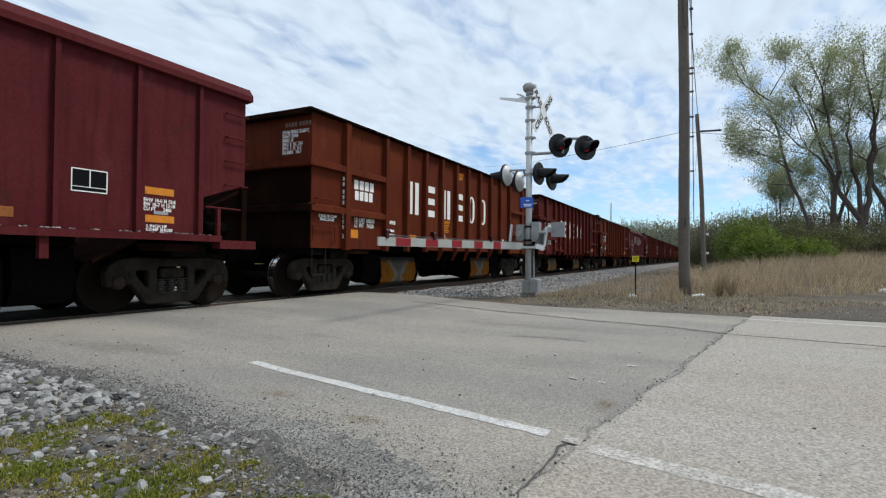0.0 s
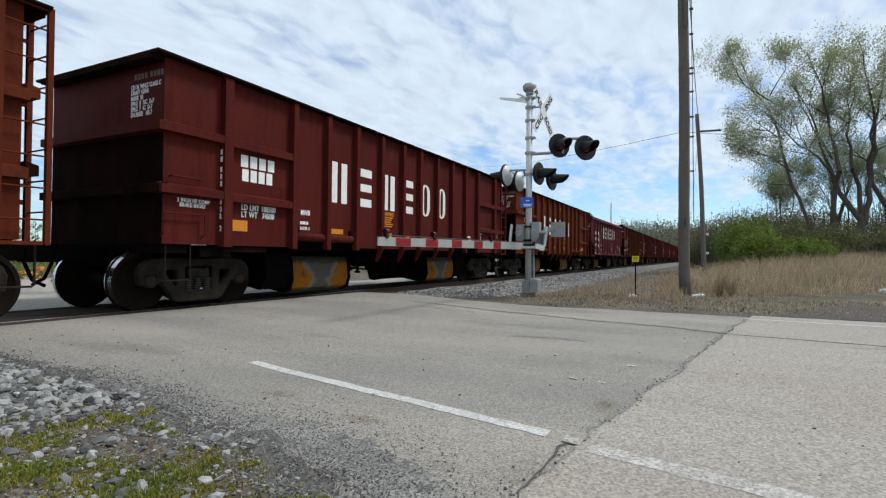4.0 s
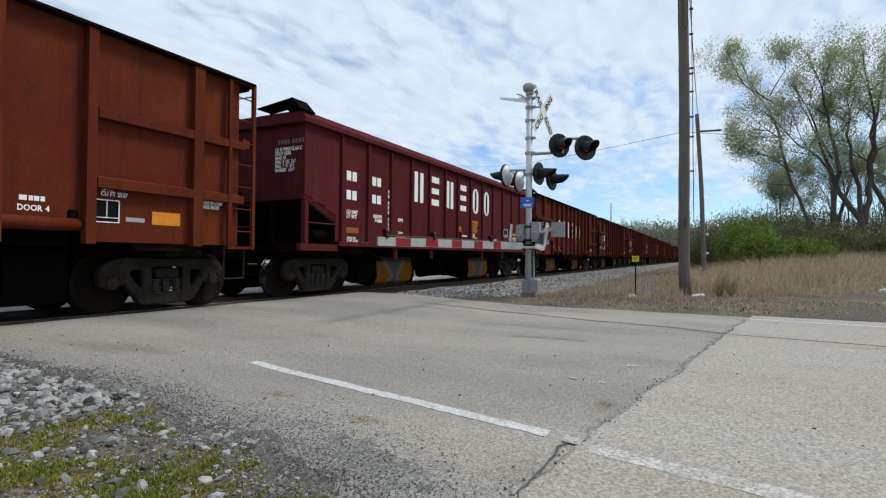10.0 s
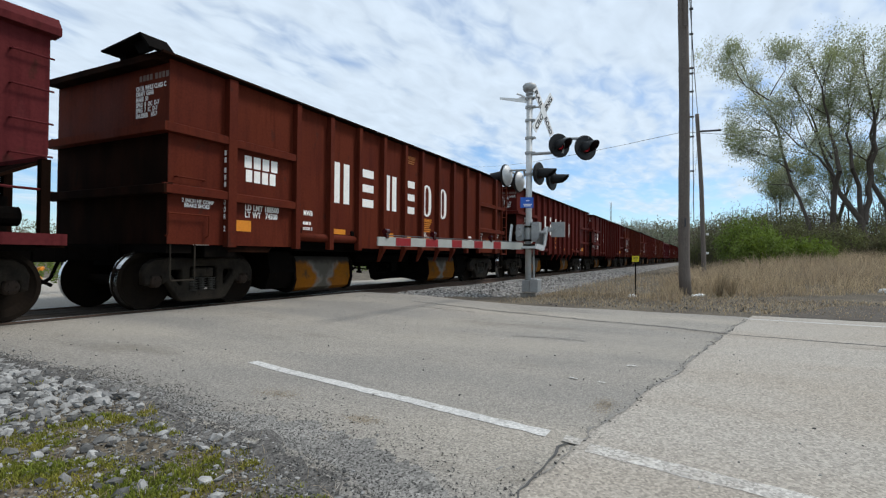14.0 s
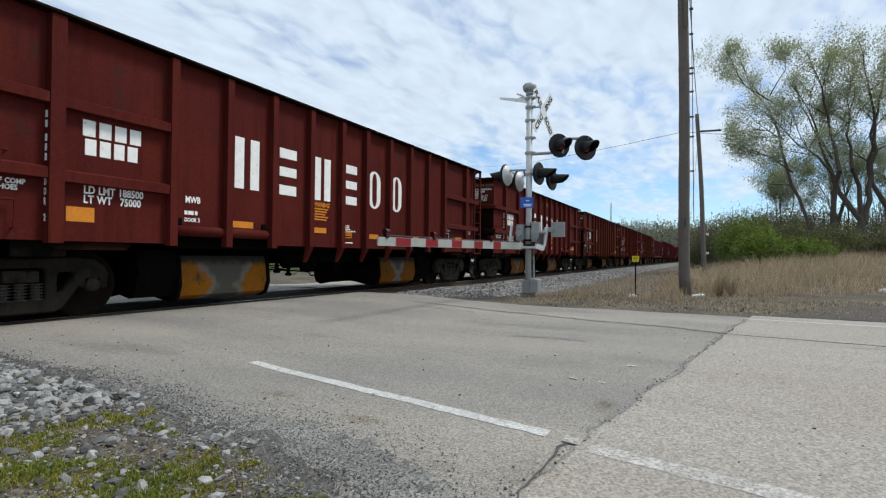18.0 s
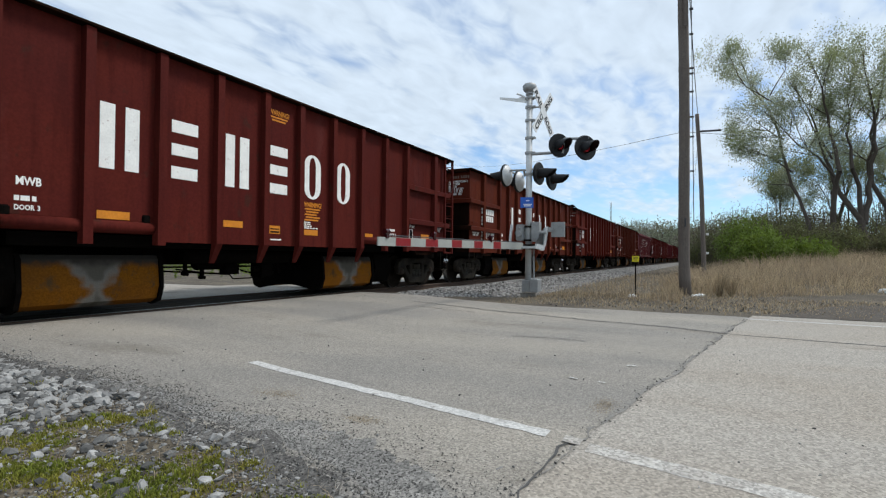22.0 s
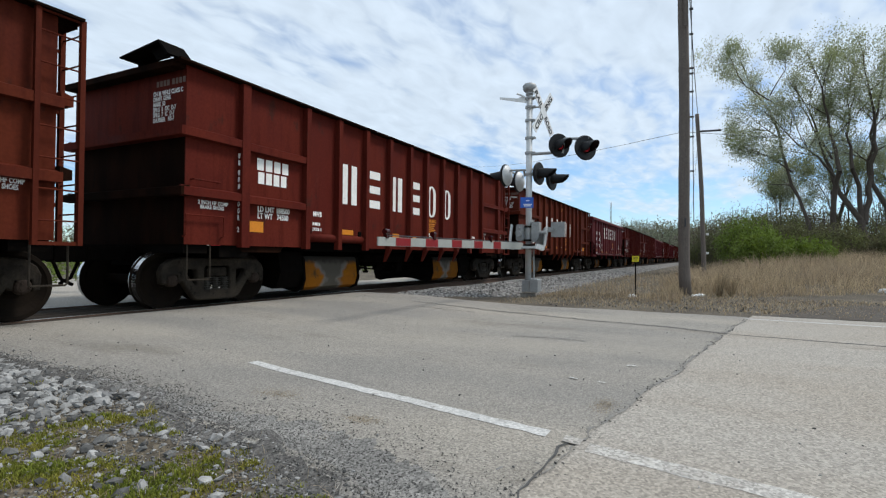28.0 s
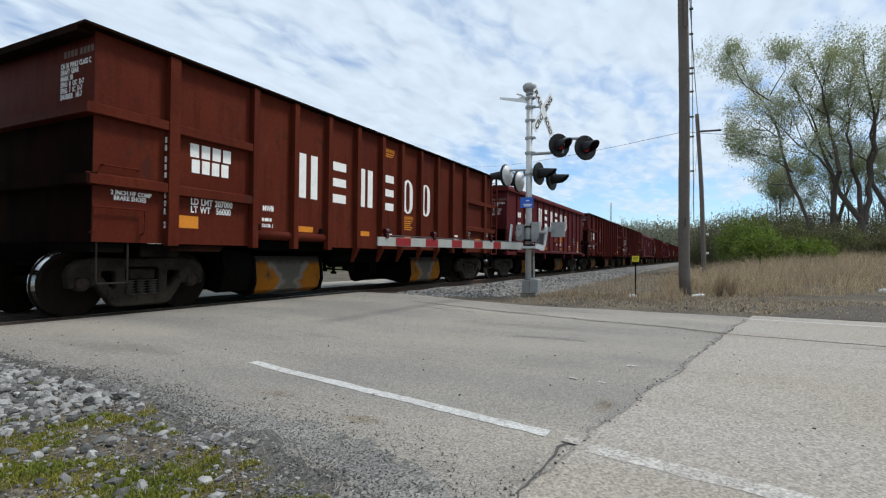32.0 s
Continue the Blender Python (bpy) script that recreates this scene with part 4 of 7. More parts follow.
def gondola():
    """High-sided ballast car with heavy ribs, banded ends and a ladder at the trailing corner."""
    car = thing("ballast_car", "oxide-red steel ballast car with heavy ribs", "railway car", group="cars of the train")
    y = 1.5
    outline = [(-7.25, 3.82), (-7.25, 1.04), (-4.59, 1.04), (-4.59, 1.34), (-2.57, 1.34), (-2.57, 1.06), (2.37, 1.06), (2.37, 1.34), (4.385, 1.34), (4.385, 1.04), (6.82, 1.04), (6.82, 3.82)]
    for s in (-1, 1):
        bm = bmesh.new()
        a, b = sorted((s * y, s * (y - 0.02)))
        bm_prism(bm, outline, "y", a, b)
        part("side_sheet", bm, BASE, car)
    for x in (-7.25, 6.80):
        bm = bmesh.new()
        # lower sheet carries the gap's shade in its colour, upper sheet the plain paint
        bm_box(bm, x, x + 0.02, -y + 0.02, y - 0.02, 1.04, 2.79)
        part("end_sheet", bm, M["grime_shade"], car, "sooty brown lower end sheet with gap shade in its colour")
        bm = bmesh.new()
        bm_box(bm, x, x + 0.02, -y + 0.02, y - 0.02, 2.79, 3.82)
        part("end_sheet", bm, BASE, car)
    for s, x in ((-1, 7.21), (1, 6.78)):
        bm = bmesh.new()
        bm_prism(bm, [(s * x, 2.6), (s * 4.3, 1.25), (s * 4.3, 1.2), (s * x, 2.5)], "y", -y + 0.03, y - 0.03)
        part("slope_sheet", bm, BASE, car)
    bm = bmesh.new()
    bm_box(bm, -4.3, 4.3, -y + 0.03, y - 0.03, 1.17, 1.24)
    part("floor_plate", bm, BASE, car)
    bm = bmesh.new()
    for s in (-1, 1):
        bm_prism(bm, [(s * 1.47, 3.815), (s * 1.645, 3.825), (s * 1.645, 3.86), (s * 1.47, 3.86)], "x", -7.46, 7.06)
    bm_box(bm, -7.46, -7.20, -1.47, 1.47, 3.76, 3.858)
    bm_box(bm, 6.80, 7.06, -1.47, 1.47, 3.76, 3.858)
    bmesh.ops.recalc_face_normals(bm, faces=bm.faces[:])
    part("top_rim", bm, M["grime_shade"], car, "grimy dark top rim")
    rib, rib_t = rib_mesh(1.01, 3.81, False), rib_mesh(1.06, 3.81, True)
    wide = bmesh.new()
    bm_prism(wide, [(-0.09, 0.0), (-0.085, -0.115), (0.085, -0.115), (0.09, 0.0)], "z", 1.01, 3.81)
    wide = mesh_of(wide, "rib", BASE)
    for x in RIBS_A:
        me = wide if abs(x) > 5.5 else rib_t if abs(x) < 2.45 else rib
        for s in (0, 180):
            part("rib", me, None, car, at=pose(x, -y if s == 0 else y, 0, 0, 0, s))
    b14, b10, b07 = bar_mesh(1.42), bar_mesh(1.09), bar_mesh(0.80)
    for s in (0, 180):
        yy = -y if s == 0 else y
        for z in (1.85, 2.77):
            part("stiffener", b14, None, car, at=pose(-5.375, yy, z, 0, 0, s))
            part("stiffener", b14, None, car, at=pose(5.175, yy, z - 0.02, 0, 0, s))
            part("stiffener", b10, None, car, at=pose(-6.80, yy, z + 0.02, 0, 0, s))
            part("stiffener", b07, None, car, at=pose(6.455, yy, z - 0.02, 0, 0, s))
    bm = bmesh.new()
    bm_prism(bm, [(0.0, -0.085), (-0.14, -0.075), (-0.14, 0.05), (0.0, 0.085)], "x", -1.606, 1.606)
    band = mesh_of(bm, "end_band", M["grime_shade"])
    # lower band is coloured as shaded, upper band as lit
    lit_band = band.copy()
    lit_band.materials[0] = BASE
    for z, me in ((1.87, band), (2.79, lit_band)):
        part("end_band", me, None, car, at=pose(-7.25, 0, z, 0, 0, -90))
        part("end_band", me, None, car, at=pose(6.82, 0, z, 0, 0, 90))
    # round side tube over the doors
    bm = bmesh.new()
    bm_tube(bm, (-1.0, 0, 0), (1.0, 0, 0), 0.085, 14)
    tube = mesh_of(bm, "side_tube", BASE, smooth=True)
    for x in (-3.58, 3.378):
        for s in (-1, 1):
            part("side_tube", tube, None, car, at=(x, s * 1.49, 1.25))
    # door latch brackets at the tube ends
    bm = bmesh.new()
    bm_box(bm, -0.06, 0.06, -0.06, 0.05, -0.08, 0.08)
    bmesh.ops.bevel(bm, geom=bm.edges[:], offset=0.02, segments=1, affect="EDGES")
    latch = mesh_of(bm, "latch", M["black"])
    for x in (-4.44, -2.74, 2.53, 4.22):
        for s in (-1, 1):
            part("latch", latch, None, car, at=(x, s * 1.47, 1.36))
    underframe(car, 7.30, 6.87, 8.10, 7.70)
    # corner steps, grab frame, ladder
    step = bmesh.new()
    bm_skin(step, [((0, 0, 1.04), 0.014), ((0, 0, 0.50), 0.014), ((0.02, 0, 0.48), 0.014), ((0.40, 0, 0.48), 0.014), ((0.42, 0, 0.50), 0.014), ((0.42, 0, 1.04), 0.014)], 6)
    step = mesh_of(step, "sill_step", M["truck"])
    for x0 in (-7.17, 6.58):
        for s in (-1, 1):
            part("sill_step", step, None, car, at=(x0, s * 1.46, 0))
    grab = bmesh.new()
    bm_skin(grab, [((-7.28, -1.5, 1.16), 0.013), ((-7.28, -1.57, 1.18), 0.013), ((-7.28, -1.57, 1.50), 0.013), ((-6.58, -1.57, 1.50), 0.013), ((-6.58, -1.57, 1.18), 0.013), ((-6.58, -1.5, 1.16), 0.013)], 6)
    part("grab_iron", grab, BASE, car)
    grab = bmesh.new()
    bm_skin(grab, [((-7.15, -1.5, 2.06), 0.013), ((-7.15, -1.57, 2.06), 0.013), ((-6.65, -1.57, 2.06), 0.013), ((-6.65, -1.5, 2.06), 0.013)], 6)
    part("grab_iron", grab, BASE, car)
    for x, ya in ((6.56, -1.62), (7.06, -1.62), (7.06, -1.15)):
        bm = bmesh.new()
        bm_box(bm, x - 0.03, x + 0.03, ya, ya + 0.06, 0.98, 3.84)
        part("ladder_stile", bm, BASE, car)
    for z in (0.98, 3.80):
        bm = bmesh.new()
        bm_box(bm, 6.59, 7.03, -1.60, -1.57, z, z + 0.045)
        part("ladder_tie", bm, BASE, car)
        bm = bmesh.new()
        bm_box(bm, 7.045, 7.075, -1.56, -1.15, z, z + 0.045)
        part("ladder_tie", bm, BASE, car)
    for z in (1.7, 2.7, 3.5):
        bm = bmesh.new()
        bm_box(bm, 6.82, 7.03, -1.14, -1.10, z, z + 0.04)
        part("ladder_tie", bm, BASE, car)
    bm = bmesh.new()
    bm_tube(bm, (6.56, -1.6, 0), (7.06, -1.6, 0), 0.011, 6)
    rung = mesh_of(bm, "rung", BASE)
    bm = bmesh.new()
    bm_tube(bm, (7.06, -1.59, 0), (7.06, -1.12, 0), 0.011, 6)
    rung_e = mesh_of(bm, "rung", BASE)
    for i in range(7):
        part("rung", rung, None, car, at=(0, 0, 1.28 + 0.38 * i))
        part("rung", rung_e, None, car, at=(0, 0, 1.38 + 0.38 * i))
    # hand-brake gear on the trailing end
    bm = bmesh.new()
    bm_box(bm, 6.83, 7.00, -0.75, -0.35, 2.3, 2.8)
    bm_lathe(bm, [(7.02, 0.20), (7.04, 0.22), (7.06, 0.20)], "x", 16, (0, -0.55, 2.5))
    bm_box(bm, 6.82, 7.12, -1.0, 1.0, 1.5, 1.55)
    part("hand_brake", bm, BASE, car)
    dressing(car, y + 0.0, False)
    return car


def underframe(car, front, back, lead, trail):
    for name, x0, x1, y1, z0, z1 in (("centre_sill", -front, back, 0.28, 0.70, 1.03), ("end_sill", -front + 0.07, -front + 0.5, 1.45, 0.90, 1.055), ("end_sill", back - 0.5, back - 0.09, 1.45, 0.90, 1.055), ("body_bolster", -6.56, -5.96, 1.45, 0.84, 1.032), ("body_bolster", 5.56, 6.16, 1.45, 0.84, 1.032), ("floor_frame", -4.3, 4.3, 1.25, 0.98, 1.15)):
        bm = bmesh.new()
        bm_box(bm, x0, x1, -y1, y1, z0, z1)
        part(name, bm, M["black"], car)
    for x in (-5.65, 5.55):
        b2 = bmesh.new()
        bm_prism(b2, [(-0.55, 1.04), (0.55, 1.04), (0.45, 0.93), (-0.45, 0.93)], "y", -1.46, -1.38)
        part("jacking_pad", b2, M["grime_shade"], car, "dark brown jacking pad", at=(x, 0, 0))
    for x in (-3.14, 2.61):
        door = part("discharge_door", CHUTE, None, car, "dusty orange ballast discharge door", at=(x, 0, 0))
        for e in (-0.95, 0.95):
            for ck in CHEEKS:
                part("door_cheek", ck, None, door, "dark rounded end plate", at=(e, 0, 0))
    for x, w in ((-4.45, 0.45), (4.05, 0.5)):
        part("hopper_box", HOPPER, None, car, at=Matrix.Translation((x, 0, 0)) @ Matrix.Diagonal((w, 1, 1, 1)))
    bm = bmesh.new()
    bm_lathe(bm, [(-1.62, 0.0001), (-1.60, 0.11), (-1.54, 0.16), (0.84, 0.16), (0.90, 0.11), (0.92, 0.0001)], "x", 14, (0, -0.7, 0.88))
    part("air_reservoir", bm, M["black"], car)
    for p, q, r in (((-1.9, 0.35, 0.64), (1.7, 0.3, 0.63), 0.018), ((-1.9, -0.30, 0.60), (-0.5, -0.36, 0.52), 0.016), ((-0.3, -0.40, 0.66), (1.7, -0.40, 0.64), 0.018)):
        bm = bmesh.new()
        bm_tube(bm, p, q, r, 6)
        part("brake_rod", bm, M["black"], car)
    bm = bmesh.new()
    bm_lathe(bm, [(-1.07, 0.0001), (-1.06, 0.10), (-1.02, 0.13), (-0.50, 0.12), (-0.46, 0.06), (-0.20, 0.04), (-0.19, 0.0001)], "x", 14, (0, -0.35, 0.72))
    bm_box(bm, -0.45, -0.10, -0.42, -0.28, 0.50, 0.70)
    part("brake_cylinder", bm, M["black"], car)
    # valve block with its pipes, seen against the light
    bm = bmesh.new()
    bm_box(bm, 0.30, 0.58, -0.62, -0.30, 0.44, 0.78)
    bm_tube(bm, (0.44, -0.46, 0.44), (0.44, -0.46, 0.36), 0.05, 8)
    bm_tube(bm, (0.30, -0.5, 0.60), (0.16, -0.5, 0.60), 0.06, 8)
    bm_tube(bm, (0.58, -0.5, 0.56), (0.72, -0.5, 0.50), 0.035, 8)
    part("brake_valve", bm, M["black"], car)
    bm = bmesh.new()
    bm_skin(bm, [((-1.5, -0.45, 0.62), 0.014), ((-0.9, -0.5, 0.54), 0.014), ((-0.4, -0.5, 0.50), 0.014), ((-0.32, -0.5, 0.42), 0.014), ((0.1, -0.5, 0.42), 0.014), ((0.3, -0.5, 0.46), 0.014)], 6)
    part("brake_pipe", bm, M["black"], car)
    for u, z in ((-1.3, 0.50), (-0.95, 0.43), (0.92, 0.50), (1.25, 0.60)):
        bm = bmesh.new()
        bm_box(bm, u, u + 0.05, -0.42, -0.36, z, 0.78)
        bm_tube(bm, (u + 0.025, -0.46, z + 0.03), (u + 0.025, -0.32, z + 0.03), 0.035, 6)
        part("hanger", bm, M["black"], car)
    bm = bmesh.new()
    for i in range(14):
        a, b2 = i / 14, (i + 1) / 14
        bm_tube(bm, (-0.1 + 0.75 * a, -0.40, 0.60 - 0.30 * a * (1 - a)), (-0.1 + 0.75 * b2, -0.40, 0.60 - 0.30 * b2 * (1 - b2)), 0.020 if i % 2 else 0.011, 5)
    part("chain", bm, M["black"], car)
    for x in (-6.26, 5.86):
        truck(car, x)
    part("coupler", COUPLER, None, car, at=pose(-lead, 0, 0.05, 0, 0, 180))
    part("coupler", COUPLER, None, car, at=(trail, 0, 0.05))


def warning(car, x, z, w, f, lines, mark=None):
    """An amber warning notice: its heading, unreadable lines, and small white rows under it."""
    rng = random.Random(4)
    side_text(car, "WARNING!", x, z, 0.135, w, f, mark or M["amber"])
    rects = [(x + 0.02 + 0.04 * (i % 2), z - 0.165 - 0.055 * i, x + w * 0.92 - 0.05 * (i % 3), z - 0.135 - 0.055 * i) for i in range(lines)]
    part("marking", bars_mesh(rects, f, 0.004, mark or M["amber"]), None, car, "unreadable amber lines")


def owner_rows(car, x, z, f):
    part("marking", small_bars([0.22, 0.20, 0.24, 0.42], x, z, 0.024, 0.014, random.Random(6), f), None, car, "rows of tiny white writing")


def column_text(car, x, y, z, face, numbered):
    """A column of characters down a post: bars for the number, then the door's word."""
    turn = pose(0, 0, 0, 90, 0, -90) if face else pose(0, 0, 0, 90, 0, 0)
    for i in range(5):
        b = bmesh.new()
        if face:
            bm_box(b, x - 0.003, x, y - 0.058, y - 0.012, z - 0.085, z)
        else:
            bm_box(b, x, x + 0.05, y - 0.003, y, z - 0.085, z)
        part("marking", b, M["white"], car)
        z -= 0.118 if i != 1 else 0.17
    z -= 0.05
    for ch in "DOOR" + numbered:
        at = Matrix.Translation((x - 0.003, y - 0.010, z) if face else (x, y - 0.003, z)) @ turn
        lettering("stencil", ch, 0.125, M["white"], car, at, 0.05)
        z -= 0.118 if ch != "R" else 0.20


def dressing(car, y, hopper):
    """Painted marks and reflectors of the near side, alike on all cars of a kind."""
    rng = random.Random(3 if hopper else 8)
    f = -y
    if hopper:
        big_markings(car, [(-2.884, 0.50), (-1.884, 0.457), (-0.915, 0.47), (0.081, 0.46), (1.088, 0.47), (2.082, 0.47)], 2.385, 3.225, f)
        for x in (-5.885, -4.893):
            number_block(car, x, 2.79, f, rng, ((2, 0.42),))
            number_block(car, x, 2.36, f, rng, ((2, 0.42),))
        side_text(car, "LD LMT\nLT WT", -5.88, 1.93, 0.12, 0.42, f)
        side_text(car, "189000\n  74000", -4.86, 1.90, 0.12, 0.40, f)
        side_text(car, "MWB", -3.72, 1.88, 0.12, 0.24, f)
        side_text(car, "DOOR 3", -3.72, 1.53, 0.075, 0.24, f)
        column_text(car, -4.20, f, 2.55, False, "2")
        side_text(car, "2 INCH HF\nCOMP SHOES", -5.86, 1.32, 0.075, 0.42, f)
        warning(car, 1.05, 2.13, 0.50, f, 6)
        owner_rows(car, 1.10, 1.66, f)
        part("placard", bars_mesh([(-0.08, 1.70, 0.18, 1.86)], f, 0.004, M["amber"]), None, car, "small amber placard")
        part("marking", bars_mesh([(-0.06, 1.72, 0.16, 1.75), (-0.06, 1.79, 0.16, 1.81)], f - 0.004, 0.002, M["plate"]), None, car)
        b = bmesh.new()
        bm_box(b, -0.02, 0.04, f - 0.08, f, 1.44, 1.66)
        part("lever_bracket", b, BASE, car)
        part("marking", bars_mesh([(0.24, 1.55, 0.62, 1.59)], f), None, car, "thin white line of tiny writing")
        side_text(car, "DOOR 1", 3.08, 1.56, 0.10, 0.27, f)
        side_text(car, "EVW 10-0 H 12-8\nEW 10-7 H 12-10\nCU FT      2400", 5.06, 1.70, 0.075, 0.50, f)
        side_text(car, "2 INCH HF\nCOMP SHOES", 5.10, 1.318, 0.06, 0.42, f)
        part("info_strip", bars_mesh([(5.22, 1.465, 5.44, 1.515)], f, 0.004, M["steel"]), None, car, "small dull metal strip")
        for a, b in ((-5.88, 1.40), (-3.78, 1.28), (-1.85, 1.27), (1.06, 1.28), (3.05, 1.30), (5.08, 1.75), (5.09, 1.345)):
            last = a > 4
            part("reflector", bars_mesh([(a, b, a + 0.45, b + (0.105 if last else 0.12))], f, 0.005, M["amber" if last else "fadedamber"]), None, car, "amber reflective strip" if last else "faded amber reflective strip")
        px, pz, pw, ph = 4.105, 1.68, 0.45, 0.30
    else:
        big_markings(car, [(-3.40, 0.54), (-2.36, 0.45), (-1.38, 0.50), (-0.42, 0.475), (0.515, 0.505), (1.53, 0.475)], 2.03, 2.915, f)
        number_block(car, -5.82, 2.62, f, rng, ((4, 0.82), (4, 0.74)))
        side_text(car, "MWB", -4.33, 1.80, 0.14, 0.27, f)
        side_text(car, "DOOR 3", -4.34, 1.46, 0.085, 0.27, f)
        part("marking", small_bars([0.24], -4.34, 1.56, 0.06, 0.014, rng, f), None, car)
        side_text(car, "2 INCH HF COMP\n  BRAKE SHOES", -7.02, 1.76, 0.085, 0.58, f)
        side_text(car, "2 INCH HF COMP\n  BRAKE SHOES", 6.06, 1.76, 0.085, 0.44, f)
        column_text(car, -6.16 - 0.089, f, 2.62, True, "2")
        side_text(car, "46-11\nCU FT 2537", 4.56, 1.80, 0.085, 0.36, f)
        side_text(car, "DOOR 4", 3.62, 1.47, 0.10, 0.34, f)
        part("marking", small_bars([0.28], 3.64, 1.57, 0.06, 0.014, rng, f), None, car)
        part("info_strip", bars_mesh([(4.90, 1.33, 5.17, 1.39)], f, 0.004, M["steel"]), None, car, "small dull metal strip")
        part("marking", bars_mesh([(-0.36, 1.16, -0.08, 1.185)], f), None, car)
        for a, b, w in ((-6.00, 1.29, 0.34), (-3.42, 1.35, 0.44), (-1.42, 1.35, 0.42), (0.54, 1.29, 0.40), (2.60, 1.30, 0.32), (5.28, 1.31, 0.45)):
            part("reflector", bars_mesh([(a, b, a + w, b + (0.19 if abs(a) > 5 else 0.11))], f, 0.005, M["amber"]), None, car, "amber reflective strip")
        px, pz, pw, ph = 4.47, 1.30, 0.34, 0.31
    plate = part("data_plate", bars_mesh([(px, pz, px + pw, pz + ph)], f, 0.004, M["plate"]), None, car, "black data plate with white border")
    b = 0.014
    part("border", bars_mesh([(px, pz, px + pw, pz + b), (px, pz + ph - b, px + pw, pz + ph), (px, pz, px + b, pz + ph), (px + pw - b, pz, px + pw, pz + ph), (px + pw * .49, pz + ph * .22, px + pw * .52, pz + ph), (px, pz + ph * .20, px + pw, pz + ph * .23)], f - 0.004, 0.003), None, plate)
    # writing on the leading end
    ex, z = (-7.24, 3.1) if hopper else (-7.25, 3.50)
    stencil_rows("stencil", "CH 36 WHLS CLASS C\nDRAFT GEAR\nMARK 50\nSPRG  8  OC  D-7\nSPRG  7  IC  D-7\nSNUBBER   HS-7", 0.10, M["white"], car, pose(ex - 0.004, -0.70, z, 90, 0, -90), 0.72)
    b = bmesh.new()
    for i in range(8):
        bm_box(b, ex - 0.005, ex - 0.002, -0.78 - 0.085 * i - (0.04 if i > 3 else 0) - 0.06, -0.78 - 0.085 * i - (0.04 if i > 3 else 0), z + 0.06, z + 0.15)
    part("marking", b, M["fadedwhite"], car, "faded bars where the car number stands")



def hopper_car():
    """Smooth-sided hopper with a deep top flange and open sloped ends."""
    car = thing("hopper_car", "maroon steel hopper car with thin posts", "railway car", group="cars of the train")
    y = 1.5
    for s in (-1, 1):
        bm = bmesh.new()
        a, b = sorted((s * y, s * (y - 0.02)))
        bm_prism(bm, [(-7.24, 3.6), (-7.24, 2.12), (-6.26, 1.76), (-6.26, 1.20), (6.05, 1.20), (6.05, 1.80), (6.87, 2.08), (6.87, 3.6)], "y", a, b)
        part("side_sheet", bm, BASE, car)
    for x in (-7.24, 6.85):
        bm = bmesh.new()
        bm_box(bm, x, x + 0.02, -y + 0.02, y - 0.02, 2.02, 3.6)
        part("end_sheet", bm, BASE, car)
    # slope sheets get the darker colour that includes the open end's shade
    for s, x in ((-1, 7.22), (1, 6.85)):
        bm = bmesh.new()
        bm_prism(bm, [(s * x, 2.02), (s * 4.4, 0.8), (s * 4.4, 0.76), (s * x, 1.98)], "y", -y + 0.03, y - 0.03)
        part("slope_sheet", bm, M["grime_shade"], car, "grimy brown slope sheet with shade in its colour")
    bm = bmesh.new()
    bm_box(bm, -4.4, 4.4, -y + 0.03, y - 0.03, 1.1, 1.15)
    part("floor_plate", bm, BASE, car)
    bm = bmesh.new()
    for s in (-1, 1):
        bm_prism(bm, [(s * 1.44, 3.53), (s * 1.60, 3.55), (s * 1.60, 3.64), (s * 1.52, 3.77), (s * 1.44, 3.77)], "x", -7.36, 6.95)
    bm_box(bm, -7.36, -7.22, -1.44, 1.44, 3.55, 3.768)
    bm_box(bm, 6.83, 6.95, -1.44, 1.44, 3.55, 3.768)
    bmesh.ops.recalc_face_normals(bm, faces=bm.faces[:])
    part("top_rim", bm, BASE, car)
    bm = bmesh.new()
    bm_prism(bm, [(-0.035, 0.0), (-0.03, -0.06), (0.03, -0.06), (0.035, 0.0)], "z", 1.19, 3.55)
    rib = mesh_of(bm, "side_post", BASE)
    for x in RIBS_B:
        for s in (0, 180):
            part("side_post", rib, None, car, at=pose(x, -y if s == 0 else y, 0, 0, 0, s))
    # side sill shelf with grit on it
    bm = bmesh.new()
    for s in (-1, 1):
        bm_prism(bm, [(s * 1.40, 1.19), (s * 1.64, 1.19), (s * 1.64, 1.09), (s * 1.60, 1.09), (s * 1.60, 1.16), (s * 1.40, 1.16)], "x", -6.3, 6.3)
        bm_box(bm, -7.45, -6.3, s * 1.5 - 0.1, s * 1.5 + 0.1, 0.98, 1.12)
        bm_box(bm, 6.3, 7.05, s * 1.5 - 0.1, s * 1.5 + 0.1, 0.98, 1.12)
    part("side_sill", bm, BASE, car)
    grit_v, grit_f = [], []
    rng = random.Random(21)
    for i in range(160):
        chip(grit_v, grit_f, rng.uniform(-6.2, 6.2), -1.575 + rng.uniform(-0.03, 0.03), 1.195, rng.uniform(0.01, 0.03), rng)
    tagged(part("grit", pydata("grit", grit_v, grit_f, M["stone"]), None, car, "pale ballast grit lying on the sill"), kind="stuff")
    bm = bmesh.new()
    for x in (-3.92, -2.0, 1.78, 3.78):
        for s in (-1, 1):
            bm_box(bm, x - 0.05, x + 0.05, s * 1.55 - 0.04, s * 1.55 + 0.04, 0.82, 1.10)
    part("sill_brackets", bm, BASE, car)
    # open end frames: corner posts, braces, rails
    post = bmesh.new()
    bm_box(post, -0.05, 0.05, -0.05, 0.05, 1.1, 2.02)
